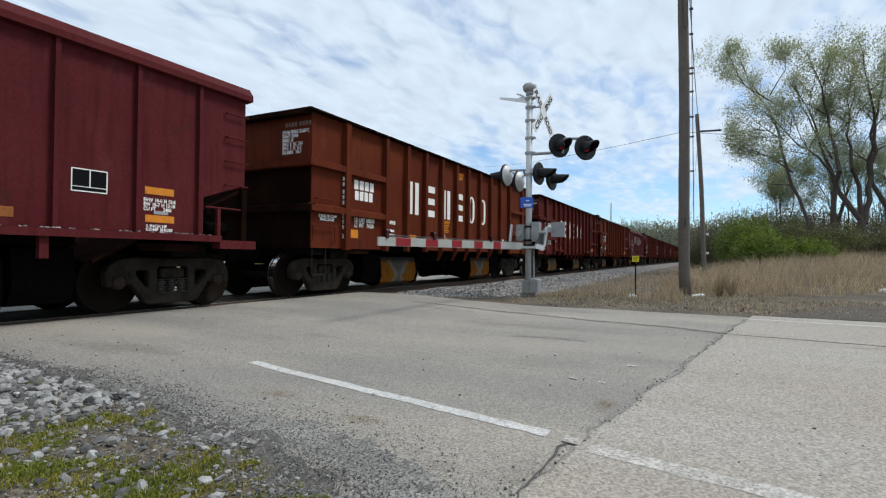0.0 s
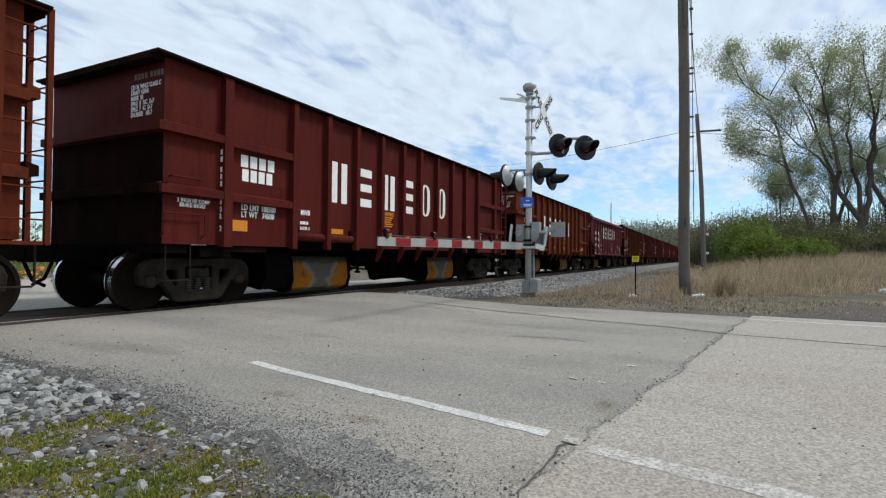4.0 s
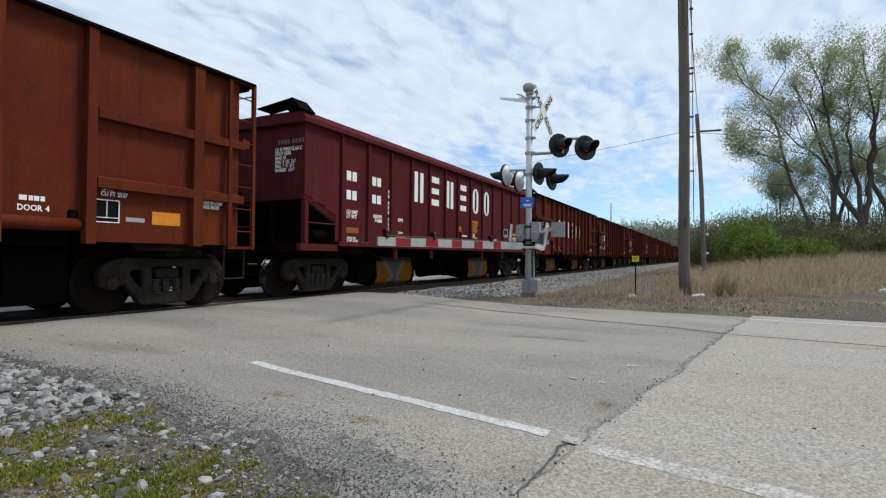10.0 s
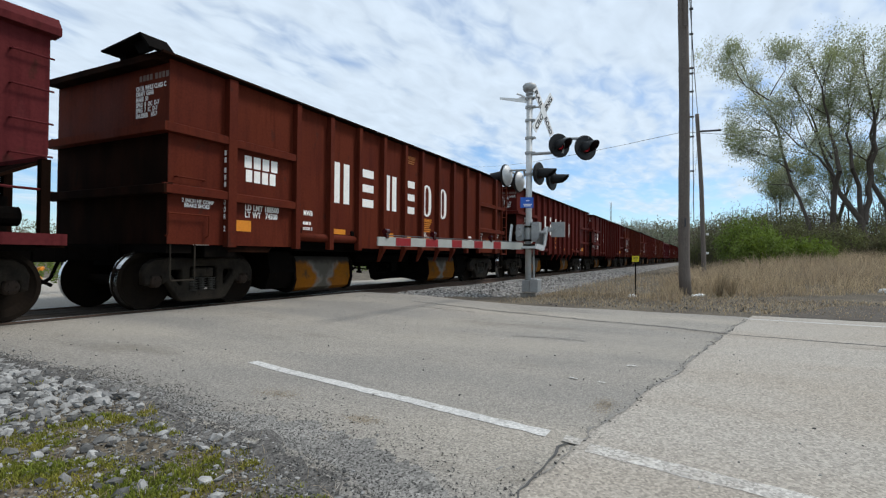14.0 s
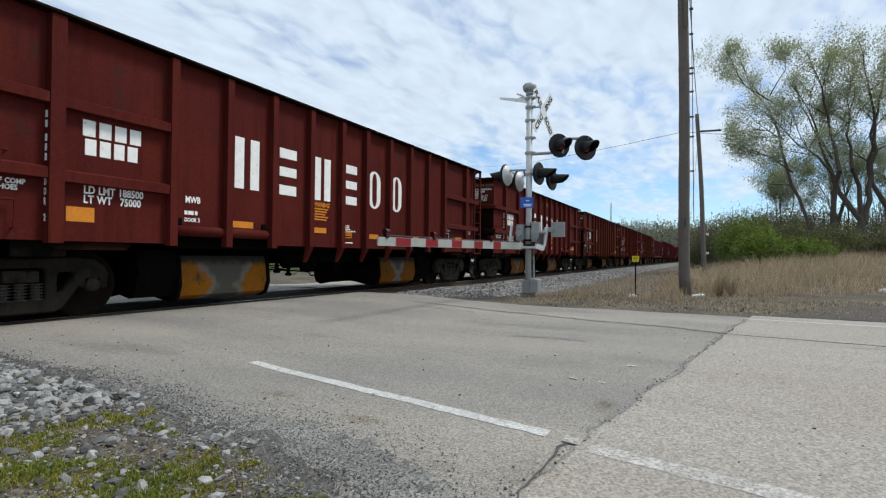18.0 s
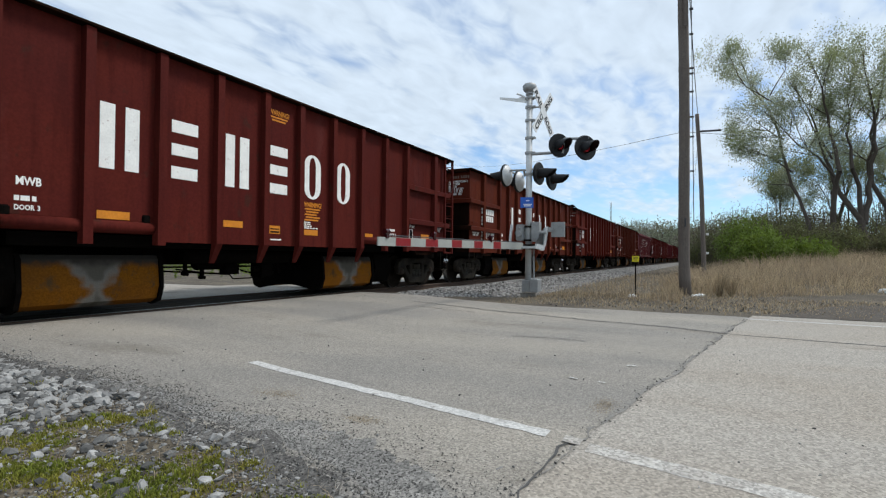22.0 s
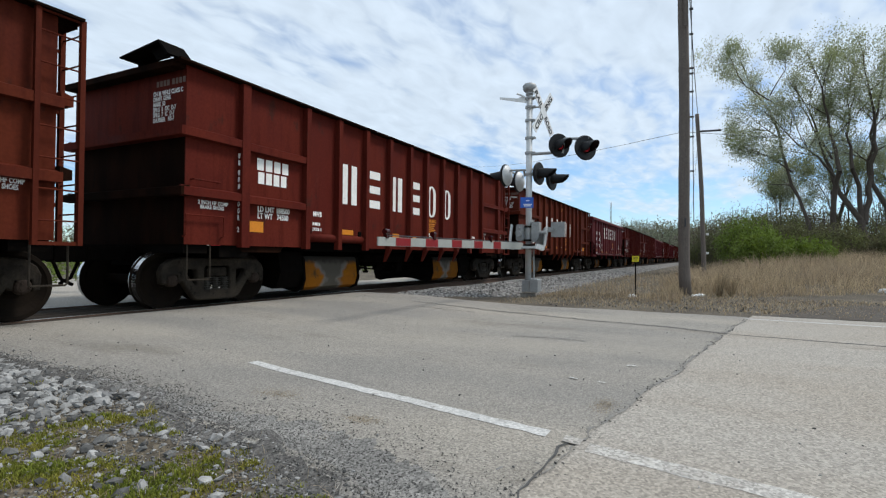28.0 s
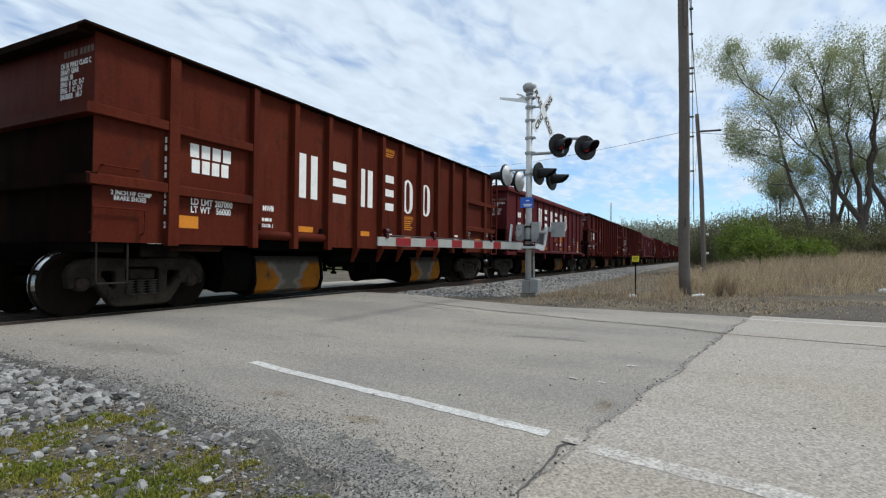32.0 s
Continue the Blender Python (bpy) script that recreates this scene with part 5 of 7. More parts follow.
    post = mesh_of(post, "corner_post", BASE)
    # copy of the post with the end's shade put into its colour
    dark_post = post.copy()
    dark_post.materials[0] = M["grime_shade"]
    short = bmesh.new()
    bm_box(short, -0.03, 0.03, -0.03, 0.03, 1.1, 1.65)
    short = mesh_of(short, "corner_post", BASE)
    for s in (-1, 1):
        for x in (-7.22, 6.83):
            part("corner_post", post if x < 0 else dark_post, None, car, at=(x, s * 1.5, 0))
        part("corner_post", short, None, car, at=(6.33, s * 1.5, 0))
        for a, b in (((-7.2, 1.55), (-6.26, 1.55)), ((-7.2, 2.0), (-6.6, 1.95)), ((6.83, 1.65), (6.08, 1.65))):
            bm = bmesh.new()
            bm_tube(bm, (a[0], s * 1.52, a[1]), (b[0], s * 1.52, b[1]), 0.016, 6)
            part("hand_rail", bm, BASE, car)
    for q in (-0.6, 0.0, 0.6):
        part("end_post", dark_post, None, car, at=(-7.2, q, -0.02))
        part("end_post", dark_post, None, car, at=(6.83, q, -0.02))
    for x in (-6.60, 6.42):
        bm = bmesh.new()
        bm_box(bm, x - 0.28, x + 0.28, -0.95, 0.95, 1.12, 1.58)
        bm_tube(bm, (x - 0.2, -1.25, 1.32), (x + 0.25, -1.25, 1.32), 0.12, 12)
        bm_box(bm, x - 0.4, x + 0.4, -1.3, 1.3, 1.06, 1.12)
        part("brake_gear", bm, M["black"], car)
    # end sills are coloured darker too, for the shade between the cars
    for x in (-7.45, 6.87):
        bm = bmesh.new()
        bm_box(bm, x, x + 0.2, -1.5, 1.5, 0.95, 1.12)
        part("end_sill", bm, M["grime_shade"], car, "grimy brown end sill with shade in its colour")
    bm = bmesh.new()
    bm_tube(bm, (6.46, -1.56, 0), (6.89, -1.56, 0), 0.012, 6)
    bm_tube(bm, (6.46, -1.56, 0), (6.46, -1.5, 0), 0.012, 6)
    grab = mesh_of(bm, "grab_iron", BASE)
    for i in range(4):
        part("grab_iron", grab, None, car, at=(0, 0, 2.05 + 0.40 * i))
    underframe(car, 7.2, 6.87, 7.95, 7.55)
    dressing(car, y, True)
    return car


def lid(car, hopper):
    """A bent dark steel cover plate standing over the leading top corner."""
    x0 = -7.48 if hopper else -7.64
    top = 3.77 if hopper else 3.86
    bm = bmesh.new()
    t = 0.03
    bm_prism(bm, [(-1.56, top - 0.03), (-1.36, top + 0.20), (-0.42, top + 0.10), (-0.42, top + 0.125), (-1.37, top + 0.235), (-1.60, top - 0.01)], "x", x0, x0 + 0.42)
    bm_prism(bm, [(-1.50, top - 0.02), (-1.36, top + 0.19), (-1.05, top + 0.16), (-1.20, top - 0.02)], "x", x0 + 0.10, x0 + 0.13)
    bm_prism(bm, [(-0.66, top - 0.05), (-0.60, top - 0.05), (-0.55, top + 0.115), (-0.61, top + 0.115)], "x", x0 + 0.20, x0 + 0.26)
    part("cover_plate", bm, [M["black"]], car, "bent dark steel cover plate")


GONDOLA, HOPPER_CAR = gondola(), hopper_car()
# colour, type, cover plate, of the cars from first to last
CARS = [("maroon", 1, 0), ("rust", 0, 0), ("dark", 0, 0), ("rust", 0, 1), ("maroon", 1, 1), ("brown", 0, 1), ("dark", 0, 0), ("dark", 0, 0), ("brown", 0, 0), ("red", 0, 1), ("brown", 0, 0), ("maroon", 1, 0), ("dark", 0, 0), ("dark", 0, 0), ("maroon", 1, 0), ("dark", 0, 0), ("maroon", 1, 0), ("dark", 0, 1), ("dark", 0, 0), ("dark", 0, 0), ("dark", 0, 0)]
# where the lower warning notice stands, whether there is one under the rim, load figures, by car
NOTICES = {1: ("fore", True, "LD LMT 188500\nLT WT   74500"), 2: ("fore", False, "LD LMT 188500\nLT WT   74500"), 6: ("fore", False, "LD LMT 188500\nLT WT   75000"), 8: ("fore", False, "LD LMT 188500\nLT WT   74500"), 9: ("mid", False, "LD LMT 188500\nLT WT   74500"), 10: ("mid", True, "LD LMT 207000\nLT WT   56000")}
COLOUR_WORDS = {"maroon": "maroon", "rust": "rust-orange", "brown": "rust-brown", "red": "oxide-red", "dark": "dark red"}
CAR_X0 = -60.128                    # middle of the first ballast car when the run is 0
# metres rolled at every second, from 0 to 32 s; the train slows a little
ROLLED = [-75.571, -70.813, -66.055, -61.269, -56.481, -51.703, -46.938, -42.179, -37.405, -32.641, -27.925, -23.249, -18.594, -13.94, -9.281, -4.632, 0.0, 4.618, 9.212, 13.774, 18.315, 22.816, 27.287, 31.768, 36.25, 40.685, 45.098, 49.503, 53.884, 58.222, 62.521, 66.816, 71.096]


def run(t):
    """How far the train has rolled at t seconds."""
    i = min(max(int(t), 0), 31)
    u = t - i
    b, c = ROLLED[i], ROLLED[i + 1]
    a = ROLLED[i - 1] if i > 0 else 2 * b - c
    d = ROLLED[i + 2] if i < 31 else 2 * c - b
    return 0.5 * (2 * b + (c - a) * u + (2 * a - 5 * b + 4 * c - d) * u * u + (3 * b - a - 3 * c + d) * u ** 3)


def car_x(k):
    """Middle of a car; a hopper takes 0.306 m less of the train than a ballast car."""
    before = sum(c[1] for c in CARS[1:max(k + 1, 1)]) + (0.5 * CARS[k + 1][1] if k >= 0 else -0.5)
    return CAR_X0 + k * CAR_L - 0.306 * before - (0.125 if k < 0 else 0.0)


TRAIN = []
for i, (colour, kind_b, plate) in enumerate(CARS):
    k = i - 1
    proto = HOPPER_CAR if kind_b else GONDOLA
    used = [c for c, b in TRAIN if b == kind_b]
    car = proto if not used else copy_thing(proto, Matrix.Identity(4))
    TRAIN.append((car, kind_b))
for i, (car, kind_b) in enumerate(TRAIN):
    colour, _, plate = CARS[i]
    if plate:
        lid(car, kind_b)
    for o in car.children_recursive:
        if o.type == "MESH" and o.data.materials and o.data.materials[0] == BASE:
            o.material_slots[0].link = "OBJECT"
            o.material_slots[0].material = PAINT[colour]
    what = "steel hopper car with thin posts" if kind_b else "steel ballast car with heavy ribs"
    if not kind_b:
        notice, high, load = NOTICES.get(i, ("mid", True, "LD LMT 188500\nLT WT   74500"))
        if i > 11:
            notice, high = ("fore", False) if i % 2 else ("mid", True)
        side_text(car, load, -5.80, 1.78, 0.145, 0.80, -1.5)
        x = -1.42 if notice == "fore" else 0.53
        warning(car, x, 1.97 if notice == "mid" else 2.0, 0.52, -1.5, 5)
        owner_rows(car, x if i not in (6, 10) else -0.40, 1.56, -1.5)
        part("placard", bars_mesh([(-0.38, 1.28, -0.12, 1.43)], -1.5, 0.004, M["amber"]), None, car, "small amber placard")
        part("marking", bars_mesh([(-0.36, 1.30, -0.14, 1.33), (-0.36, 1.36, -0.14, 1.38)], -1.504, 0.002, M["plate"]), None, car)
        if high:
            warning(car, -0.42, 3.60, 0.50, -1.5, 2, M["fadedamber"] if i == 5 else None)
    tagged(car, f"{COLOUR_WORDS[colour]} {what}" + (" and cover plate" if plate else ""))
    car.matrix_basis = pose(car_x(i - 1) - run(0), TRACK_Y, RAIL_Z)


# ---- crossing signal with gate ----
def lamp_head(parent, at, face, lit, back="lampblack"):
    """A round signal lamp: background disc, lens, long visor. It looks along -y before it is turned by face degrees."""
    head = bmesh.new()
    bm_lathe(head, [(0.05, 0.0001), (0.05, 0.10), (0.02, 0.305), (-0.005, 0.31), (-0.02, 0.295), (-0.012, 0.17), (-0.02, 0.17), (-0.02, 0.0001)], "y", 30)
    head = part("signal_lamp", head, M["lampblack"], parent, "black round signal lamp with long visor", at=Matrix.Translation(at) @ pose(0, 0, 0, 0, 0, face), smooth=False)
    b = bmesh.new()
    bm_lathe(b, [(0.165, 0.0001), (0.155, 0.08), (0.125, 0.17), (0.07, 0.265), (0.045, 0.285)], "y", 20)
    part("housing", b, M[back], head, smooth=True)
    b = bmesh.new()
    bm_lathe(b, [(-0.022, 0.140), (-0.045, 0.11), (-0.058, 0.06), (-0.062, 0.0001)], "y", 24)
    part("lens", b, M["lens"], head, "dark red lens", smooth=True)
    if lit:
        b = bmesh.new()
        bm_lathe(b, [(-0.068, 0.0001), (-0.067, 0.035), (-0.062, 0.065), (-0.054, 0.08)], "y", 18, (0, 0, -0.025))
        part("glow", b, M["lit"], head, "glowing red lamp", smooth=True)
    b = bmesh.new()
    n = 22
    rows = []
    for r in (0.150, 0.143):
        ring0 = [b.verts.new((r * math.sin(a), -0.02, r * math.cos(a))) for a in [radians(-135 + 270 * i / n) for i in range(n + 1)]]
        ring1 = [b.verts.new((0.8 * r * math.sin(a), -0.02 - 0.46 * (0.45 + 0.55 * math.cos(a / 1.6)), 0.8 * r * math.cos(a) - 0.02)) for a in [radians(-135 + 270 * i / n) for i in range(n + 1)]]
        rows.append((ring0, ring1))
    for r0, r1 in rows:
        for i in range(n):
            b.faces.new((r0[i], r0[i + 1], r1[i + 1], r1[i]))
    for i in range(n):
        b.faces.new((rows[0][1][i], rows[0][1][i + 1], rows[1][1][i + 1], rows[1][1][i]))
    part("visor", b, M["lampblack"], head)
    return head


def crossbuck(parent, at, turn, words):
    """Two crossed white blades with black words."""
    for k, (ang, word) in enumerate(((-52, words[0]), (52, words[1]))):
        b = bmesh.new()
        bm_box(b, -0.69, 0.69, -0.006, 0.006, -0.112, 0.112)
        m = Matrix.Translation(at) @ pose(0, 0.014 * k, 0, 0, 0, turn) @ pose(0, 0, 0, 0, -ang, 0)
        blade = part("crossbuck_blade", b, M["signwhite"], parent, "white crossbuck blade with black letters", at=m)
        if word:
            if k == 0:
                for w, x, wd in ((word[:4], -0.64, 0.50), (word[4:], 0.14, 0.50)):
                    lettering("lettering", w, 0.20, M["ink"], blade, pose(x, -0.0085, 0.075, 90, 0, 0), wd)
            else:
                lettering("lettering", word, 0.20, M["ink"], blade, pose(-0.62, -0.0085, 0.075, 90, 0, 0), 1.24)


def crossing_signal():
    """Origin at the foot of the mast. Traffic looks along +y; the gate arm points to -x."""
    sg = thing("crossing_signal", "silver railway crossing signal with red-white gate arm", "crossing signal", group="crossing signals")
    b = bmesh.new()
    bm_tube(b, (0, 0, 0.1), (0, 0, 5.32), 0.082, 16)
    part("mast", b, M["aluminium"], sg, "silver painted steel mast", smooth=True)
    b = bmesh.new()
    bm_box(b, -0.16, 0.16, -0.16, 0.16, -0.25, 0.02)
    part("foundation", b, M["dust"], sg, "concrete footing")
    b = bmesh.new()
    bm_box(b, -0.19, 0.13, -0.30, -0.09, 0.05, 0.40)
    bm_box(b, -0.20, 0.14, -0.32, -0.29, 0.07, 0.38)
    bm_box(b, -0.12, 0.12, -0.12, 0.14, 0.05, 0.36)
    bm_tube(b, (0.02, -0.15, 0.38), (0.02, -0.13, 1.25), 0.028, 8)
    bmesh.ops.bevel(b, geom=[e for e in b.edges if e.calc_length() > 0.15], offset=0.012, segments=1, affect="EDGES")
    part("junction_box", b, M["steel"], sg, "grey steel junction box at the mast's foot")
    # bell
    b = bmesh.new()
    bm_lathe(b, [(-0.13, 0.0001), (-0.13, 0.10), (-0.06, 0.17), (0.04, 0.19), (0.10, 0.15), (0.13, 0.06), (0.135, 0.0001)], "z", 20, (0, 0, 5.50))
    bm_tube(b, (0, 0, 5.30), (0, 0, 5.40), 0.10, 12)
    part("bell", b, M["steel"], sg, "grey electronic bell on top", smooth=True)
    # bands round the mast
    b = bmesh.new()
    bm_lathe(b, [(-0.03, 0.084), (-0.03, 0.115), (0.03, 0.115), (0.03, 0.084)], "z", 16)
    bm_box(b, -0.05, 0.05, -0.17, -0.10, -0.025, 0.025)
    band = mesh_of(b, "clamp", M["steel"])
    for z in (3.18, 3.75, 4.15, 4.62, 4.98, 5.22):
        part("clamp", band, None, sg, at=(0, 0, z))
    # crossbucks on both faces
    crossbuck(sg, (0.20, -0.33, 4.86), -16, ("RAILROAD", "CROSSING"))
    b = bmesh.new()
    bm_tube(b, (0, 0, 4.98), (0.10, -0.30, 4.98), 0.02, 6)
    bm_tube(b, (0, 0, 4.62), (0.10, -0.30, 4.66), 0.02, 6)
    part("bracket", b, M["steel"], sg)
    b = bmesh.new()
    bm_prism(b, [(0.05, 5.10), (0.10, 5.22), (0.85, 5.36), (0.84, 5.30)], "x", -0.012, 0.012)
    bm_prism(b, [(0.05, 5.28), (0.30, 5.30), (0.32, 5.18), (0.05, 5.12)], "x", 0.02, 0.04)
    bm_tube(b, (0, 0.05, 5.22), (0, 0.35, 5.40), 0.03, 6)
    part("wing_bracket", b, M["signwhite"], sg, "pale bracket wing beside the mast top")
    # lamps
    b = bmesh.new()
    bm_tube(b, (0, 0, 3.72), (-0.12, -0.95, 3.68), 0.04, 10)
    bm_tube(b, (-0.05, -0.80, 4.05), (-0.35, -1.65, 3.92), 0.035, 8)
    bm_tube(b, (-0.12, -0.92, 3.66), (-0.10, -1.0, 4.04), 0.035, 8)
    part("crossarm", b, M["steel"], sg)
    lamp_head(sg, (-0.20, -0.86, 3.84), -42, True)
    lamp_head(sg, (-0.42, -1.57, 3.68), -44, True)
    b = bmesh.new()
    bm_tube(b, (-0.05, -0.12, 3.30), (1.0, -0.14, 3.30), 0.032, 8)
    bm_tube(b, (-0.05, 0.12, 3.30), (0.9, 0.42, 3.30), 0.028, 8)
    bm_tube(b, (0.0, 0, 3.30), (-0.05, 0.62, 3.32), 0.028, 8)
    bm_tube(b, (-0.05, 0.62, 3.32), (0.75, 0.56, 3.32), 0.028, 8)
    part("crossarm", b, M["steel"], sg)
    lamp_head(sg, (0.15, -0.24, 3.21), -8, False)
    lamp_head(sg, (0.90, -0.39, 3.15), -8, False)
    lamp_head(sg, (0.0, 0.66, 3.19), 172, False, back="aluminium")
    lamp_head(sg, (0.70, 0.54, 3.11), 172, False, back="aluminium")
    # small blue notice
    b = bmesh.new()
    bm_box(b, -0.005, 0.005, -0.17, 0.17, -0.14, 0.14)
    notice = part("notice", b, M["signblue"], sg, "small blue notice plate", at=pose(-0.10, 0.02, 2.42, 0, 0, 17))
    b = bmesh.new()
    for i, (w, z) in enumerate(((0.10, 0.05), (0.22, -0.05), (0.18, -0.09))):
        bm_box(b, -0.009, -0.006, -w / 2 - 0.02, w / 2 - 0.02, z - 0.012, z + 0.012)
    part("marking", b, M["signwhite"], notice)
    # gate machine, arm and counterweight
    b = bmesh.new()
    bm_box(b, -0.18, 0.12, 0.10, 0.30, 1.40, 1.84)
    bmesh.ops.bevel(b, geom=b.edges[:], offset=0.025, segments=2, affect="EDGES")
    bm_box(b, -0.10, 0.12, -0.31, -0.11, 1.38, 1.90)
    bm_box(b, -0.12, -0.10, -0.29, -0.13, 1.44, 1.84)
    bm_tube(b, (-0.25, 0.20, 1.58), (-0.18, 0.20, 1.58), 0.075, 12)
    bm_tube(b, (-0.24, 0.20, 1.74), (-0.18, 0.20, 1.74), 0.03, 8)
    bm_tube(b, (0.0, 0.36, 1.62), (0.0, -0.48, 1.62), 0.05, 10)
    part("gate_machine", b, M["steel"], sg, "grey steel gate machine housing")
    b = bmesh.new()
    bm_box(b, -0.40, 0.14, -0.30, 0.40, 1.27, 1.31)
    bm_box(b, -0.16, 0.12, -0.16, 0.16, 1.18, 1.27)
    for z in (1.42, 1.78):
        bm_lathe(b, [(-0.025, 0.084), (-0.025, 0.13), (0.025, 0.13), (0.025, 0.084)], "z", 14, (0, 0, z))
    part("machine_bracket", b, M["truck"], sg, "dark bracket under the gate machine")
    b = bmesh.new()
    bm_prism(b, [(-0.62, 1.19), (-0.10, 1.14), (0.06, 1.16), (0.24, 1.78), (0.40, 1.80), (0.40, 1.66), (0.30, 1.64), (0.18, 1.28), (-0.62, 1.31)], "y", -0.42, -0.37)
    bm_prism(b, [(-0.62, 1.19), (-0.12, 1.17), (-0.12, 1.27), (-0.36, 1.30), (-0.22, 1.82), (-0.30, 1.84), (-0.46, 1.30), (-0.62, 1.31)], "y", 0.36, 0.40)
    bm_box(b, -0.72, -0.50, -0.42, 0.40, 1.19, 1.25)
    part("arm_yoke", b, M["aluminium"], sg)
    b = bmesh.new()
    bm_box(b, 0.40, 0.47, -0.86, -0.50, 1.52, 1.92)
    bm_box(b, 0.48, 0.53, -0.84, -0.52, 1.54, 1.90)
    for q, z in ((-0.76, 1.72), (-0.62, 1.72), (-0.69, 1.82)):
        bm_tube(b, (0.36, q, z), (0.56, q, z), 0.026, 8)
    bm_box(b, 0.34, 0.46, -0.55, -0.38, 1.66, 1.78)
    part("counterweight", b, M["steel"], sg, "grey steel counterweight plates")
    arm = bmesh.new()
    L = 7.15
    bm_prism(arm, [(-0.6, 1.165), (-L, 1.115), (-L, 1.245), (-0.6, 1.34)], "y", -0.045, -0.02)
    arm = part("gate_arm", arm, M["armwhite"], sg, "lowered white gate arm with red stripes")
    stops = [6.72, 7.16, 7.66, 8.10, 8.66, 9.09, 9.69, 10.13, 10.75, 11.21]
    for i in range(0, 10, 2):
        b = bmesh.new()
        x0, x1 = stops[i] - 13.4, stops[i + 1] - 13.4

        def zz(x):
            k = (x + L) / (L - 0.6)
            return 1.115 + 0.05 * k + 0.006, 1.245 + 0.095 * k - 0.006
        (a0, b0), (a1, b1) = zz(x0), zz(x1)
        bm_prism(b, [(x0, a0), (x1, a1), (x1, b1), (x0, b0)], "y", -0.049, -0.016)
        part("stripe", b, M["signred"], arm, "red reflective stripe")
    for x in (6.47, 7.95, 10.6):
        b = bmesh.new()
        bm_lathe(b, [(-0.045, 0.0001), (-0.045, 0.045), (0.045, 0.045), (0.05, 0.0001)], "x", 12)
        bm_box(b, -0.03, 0.03, -0.03, 0.03, -0.10, -0.03)
        lens = part("arm_lamp", b, M["lens"], arm, "small red gate lamp", at=(x - 13.4, -0.032, 1.245 + 0.095 * ((x - 13.4 + L) / (L - 0.6)) + 0.08), smooth=False)
    b = bmesh.new()
    bm_tube(b, (-0.7, -0.03, 1.35), (-3.6, -0.03, 1.31), 0.008, 5)
    bm_tube(b, (-3.6, -0.03, 1.31), (-6.9, -0.03, 1.275), 0.008, 5)
    part("arm_cable", b, M["wire"], arm)
    return sg


MAST = (13.4, 4.28, 0.02)
signal = crossing_signal()
signal.matrix_basis = pose(*MAST)
copy_thing(signal, pose(8.3, 13.05, 0.06, 0, 0, 180))

# ---- poles, wires, marker ----


def utility_pole(foot, top, r0, r1, label):
    p = thing("utility_pole", label, "utility pole", pose(*foot))
    bm = bmesh.new()
    f, t = Vector(foot), Vector(top)
    n = 22
    pts = [(Vector((0, 0, -0.3)), r0)]
    for i in range(1, n + 1):
        k = i / n
        pts.append(((t - f) * k + Vector((0.05 * math.sin(k * 6), 0.06 * math.sin(k * 5 + 1), 0)) * (1 - k), (r0 + (r1 - r0) * k) * (1 + 0.03 * math.sin(i * 2.1))))
    bm_skin(bm, pts, 16)
    part("shaft", bm, M["pole"], p, smooth=True)
    return p


pole = utility_pole((15.85, 0.53, 0.0), (16.0, 0.72, 10.6), 0.150, 0.128, "tall weathered grey-brown wooden utility pole")
b = bmesh.new()
for i, z in enumerate((3.4, 4.35, 4.9, 5.6, 6.1, 6.25, 7.2, 7.9)):
    bm_box(b, -0.04, 0.02, -0.20 + 0.008 * z, -0.10 + 0.008 * z, z - 0.015, z + 0.025)
bm_tube(b, (-0.06, -0.17, 2.0), (0.0, -0.06, 10.2), 0.010, 6)
part("conduit", b, M["wire"], pole, "dark cable and clamps along the pole")
b = bmesh.new()
bm_box(b, -0.165, -0.14, 0.02, 0.06, 1.86, 2.10)
part("tag", b, M["wire"], pole, "small dark metal tag")
b = bmesh.new()
bm_box(b, -0.17, -0.14, -0.02, 0.09, 7.4, 8.6)
part("grounding_strip", b, M["pole"], pole)
pole2 = utility_pole((26.4, 0.10, 0.0), (27.0, 0.50, 7.75), 0.105, 0.085, "older wooden utility pole with a short side arm")
b = bmesh.new()
bm_tube(b, (0.55, 0.38, 6.93), (0.55, -0.60, 6.90), 0.045, 8)
part("side_arm", b, M["wire"], pole2, "dark short side arm")
b = bmesh.new()
for z in (2.1, 1.25):
    bm_lathe(b, [(-0.05, 0.0001), (-0.05, 0.05), (0.04, 0.07), (0.05, 0.0001)], "z", 10, (-0.09, -0.05, z))
part("insulator", b, M["signwhite"], pole2, "small white insulator knobs")


def cable(name, p, q, sag, r, label):
    b = bmesh.new()
    n = 16
    p, q = Vector(p), Vector(q)
    pts = [p.lerp(q, i / n) - Vector((0, 0, sag * 4 * (i / n) * (1 - i / n))) for i in range(n + 1)]
    bm_skin(b, [(c, r) for c in pts], 5)
    ob = part(name, b, M["wire"], None)
    tagged(ob, label, "cable", "overhead cables")


cable("overhead_cable", (16.05, 0.68, 4.55), (62.0, 31.0, 13.4), 0.7, 0.007, "thin dark overhead cable across the track")
cable("overhead_cable", (16.0, 0.55, 9.6), (27.0, 0.42, 7.2), 0.35, 0.007, "thin dark overhead cable between the poles")
cable("overhead_cable", (16.0, 0.5, 8.4), (27.0, 0.36, 6.6), 0.45, 0.007, "thin dark overhead cable between the poles")
cable("overhead_cable", (16.05, 0.60, 4.55), (40.0, -24.0, 7.0), 0.4, 0.006, "thin dark overhead cable towards the trees")
cable("overhead_cable", (27.0, 0.42, 7.2), (120, 3.5, 9.0), 1.2, 0.008, "thin dark overhead cable along the railway")

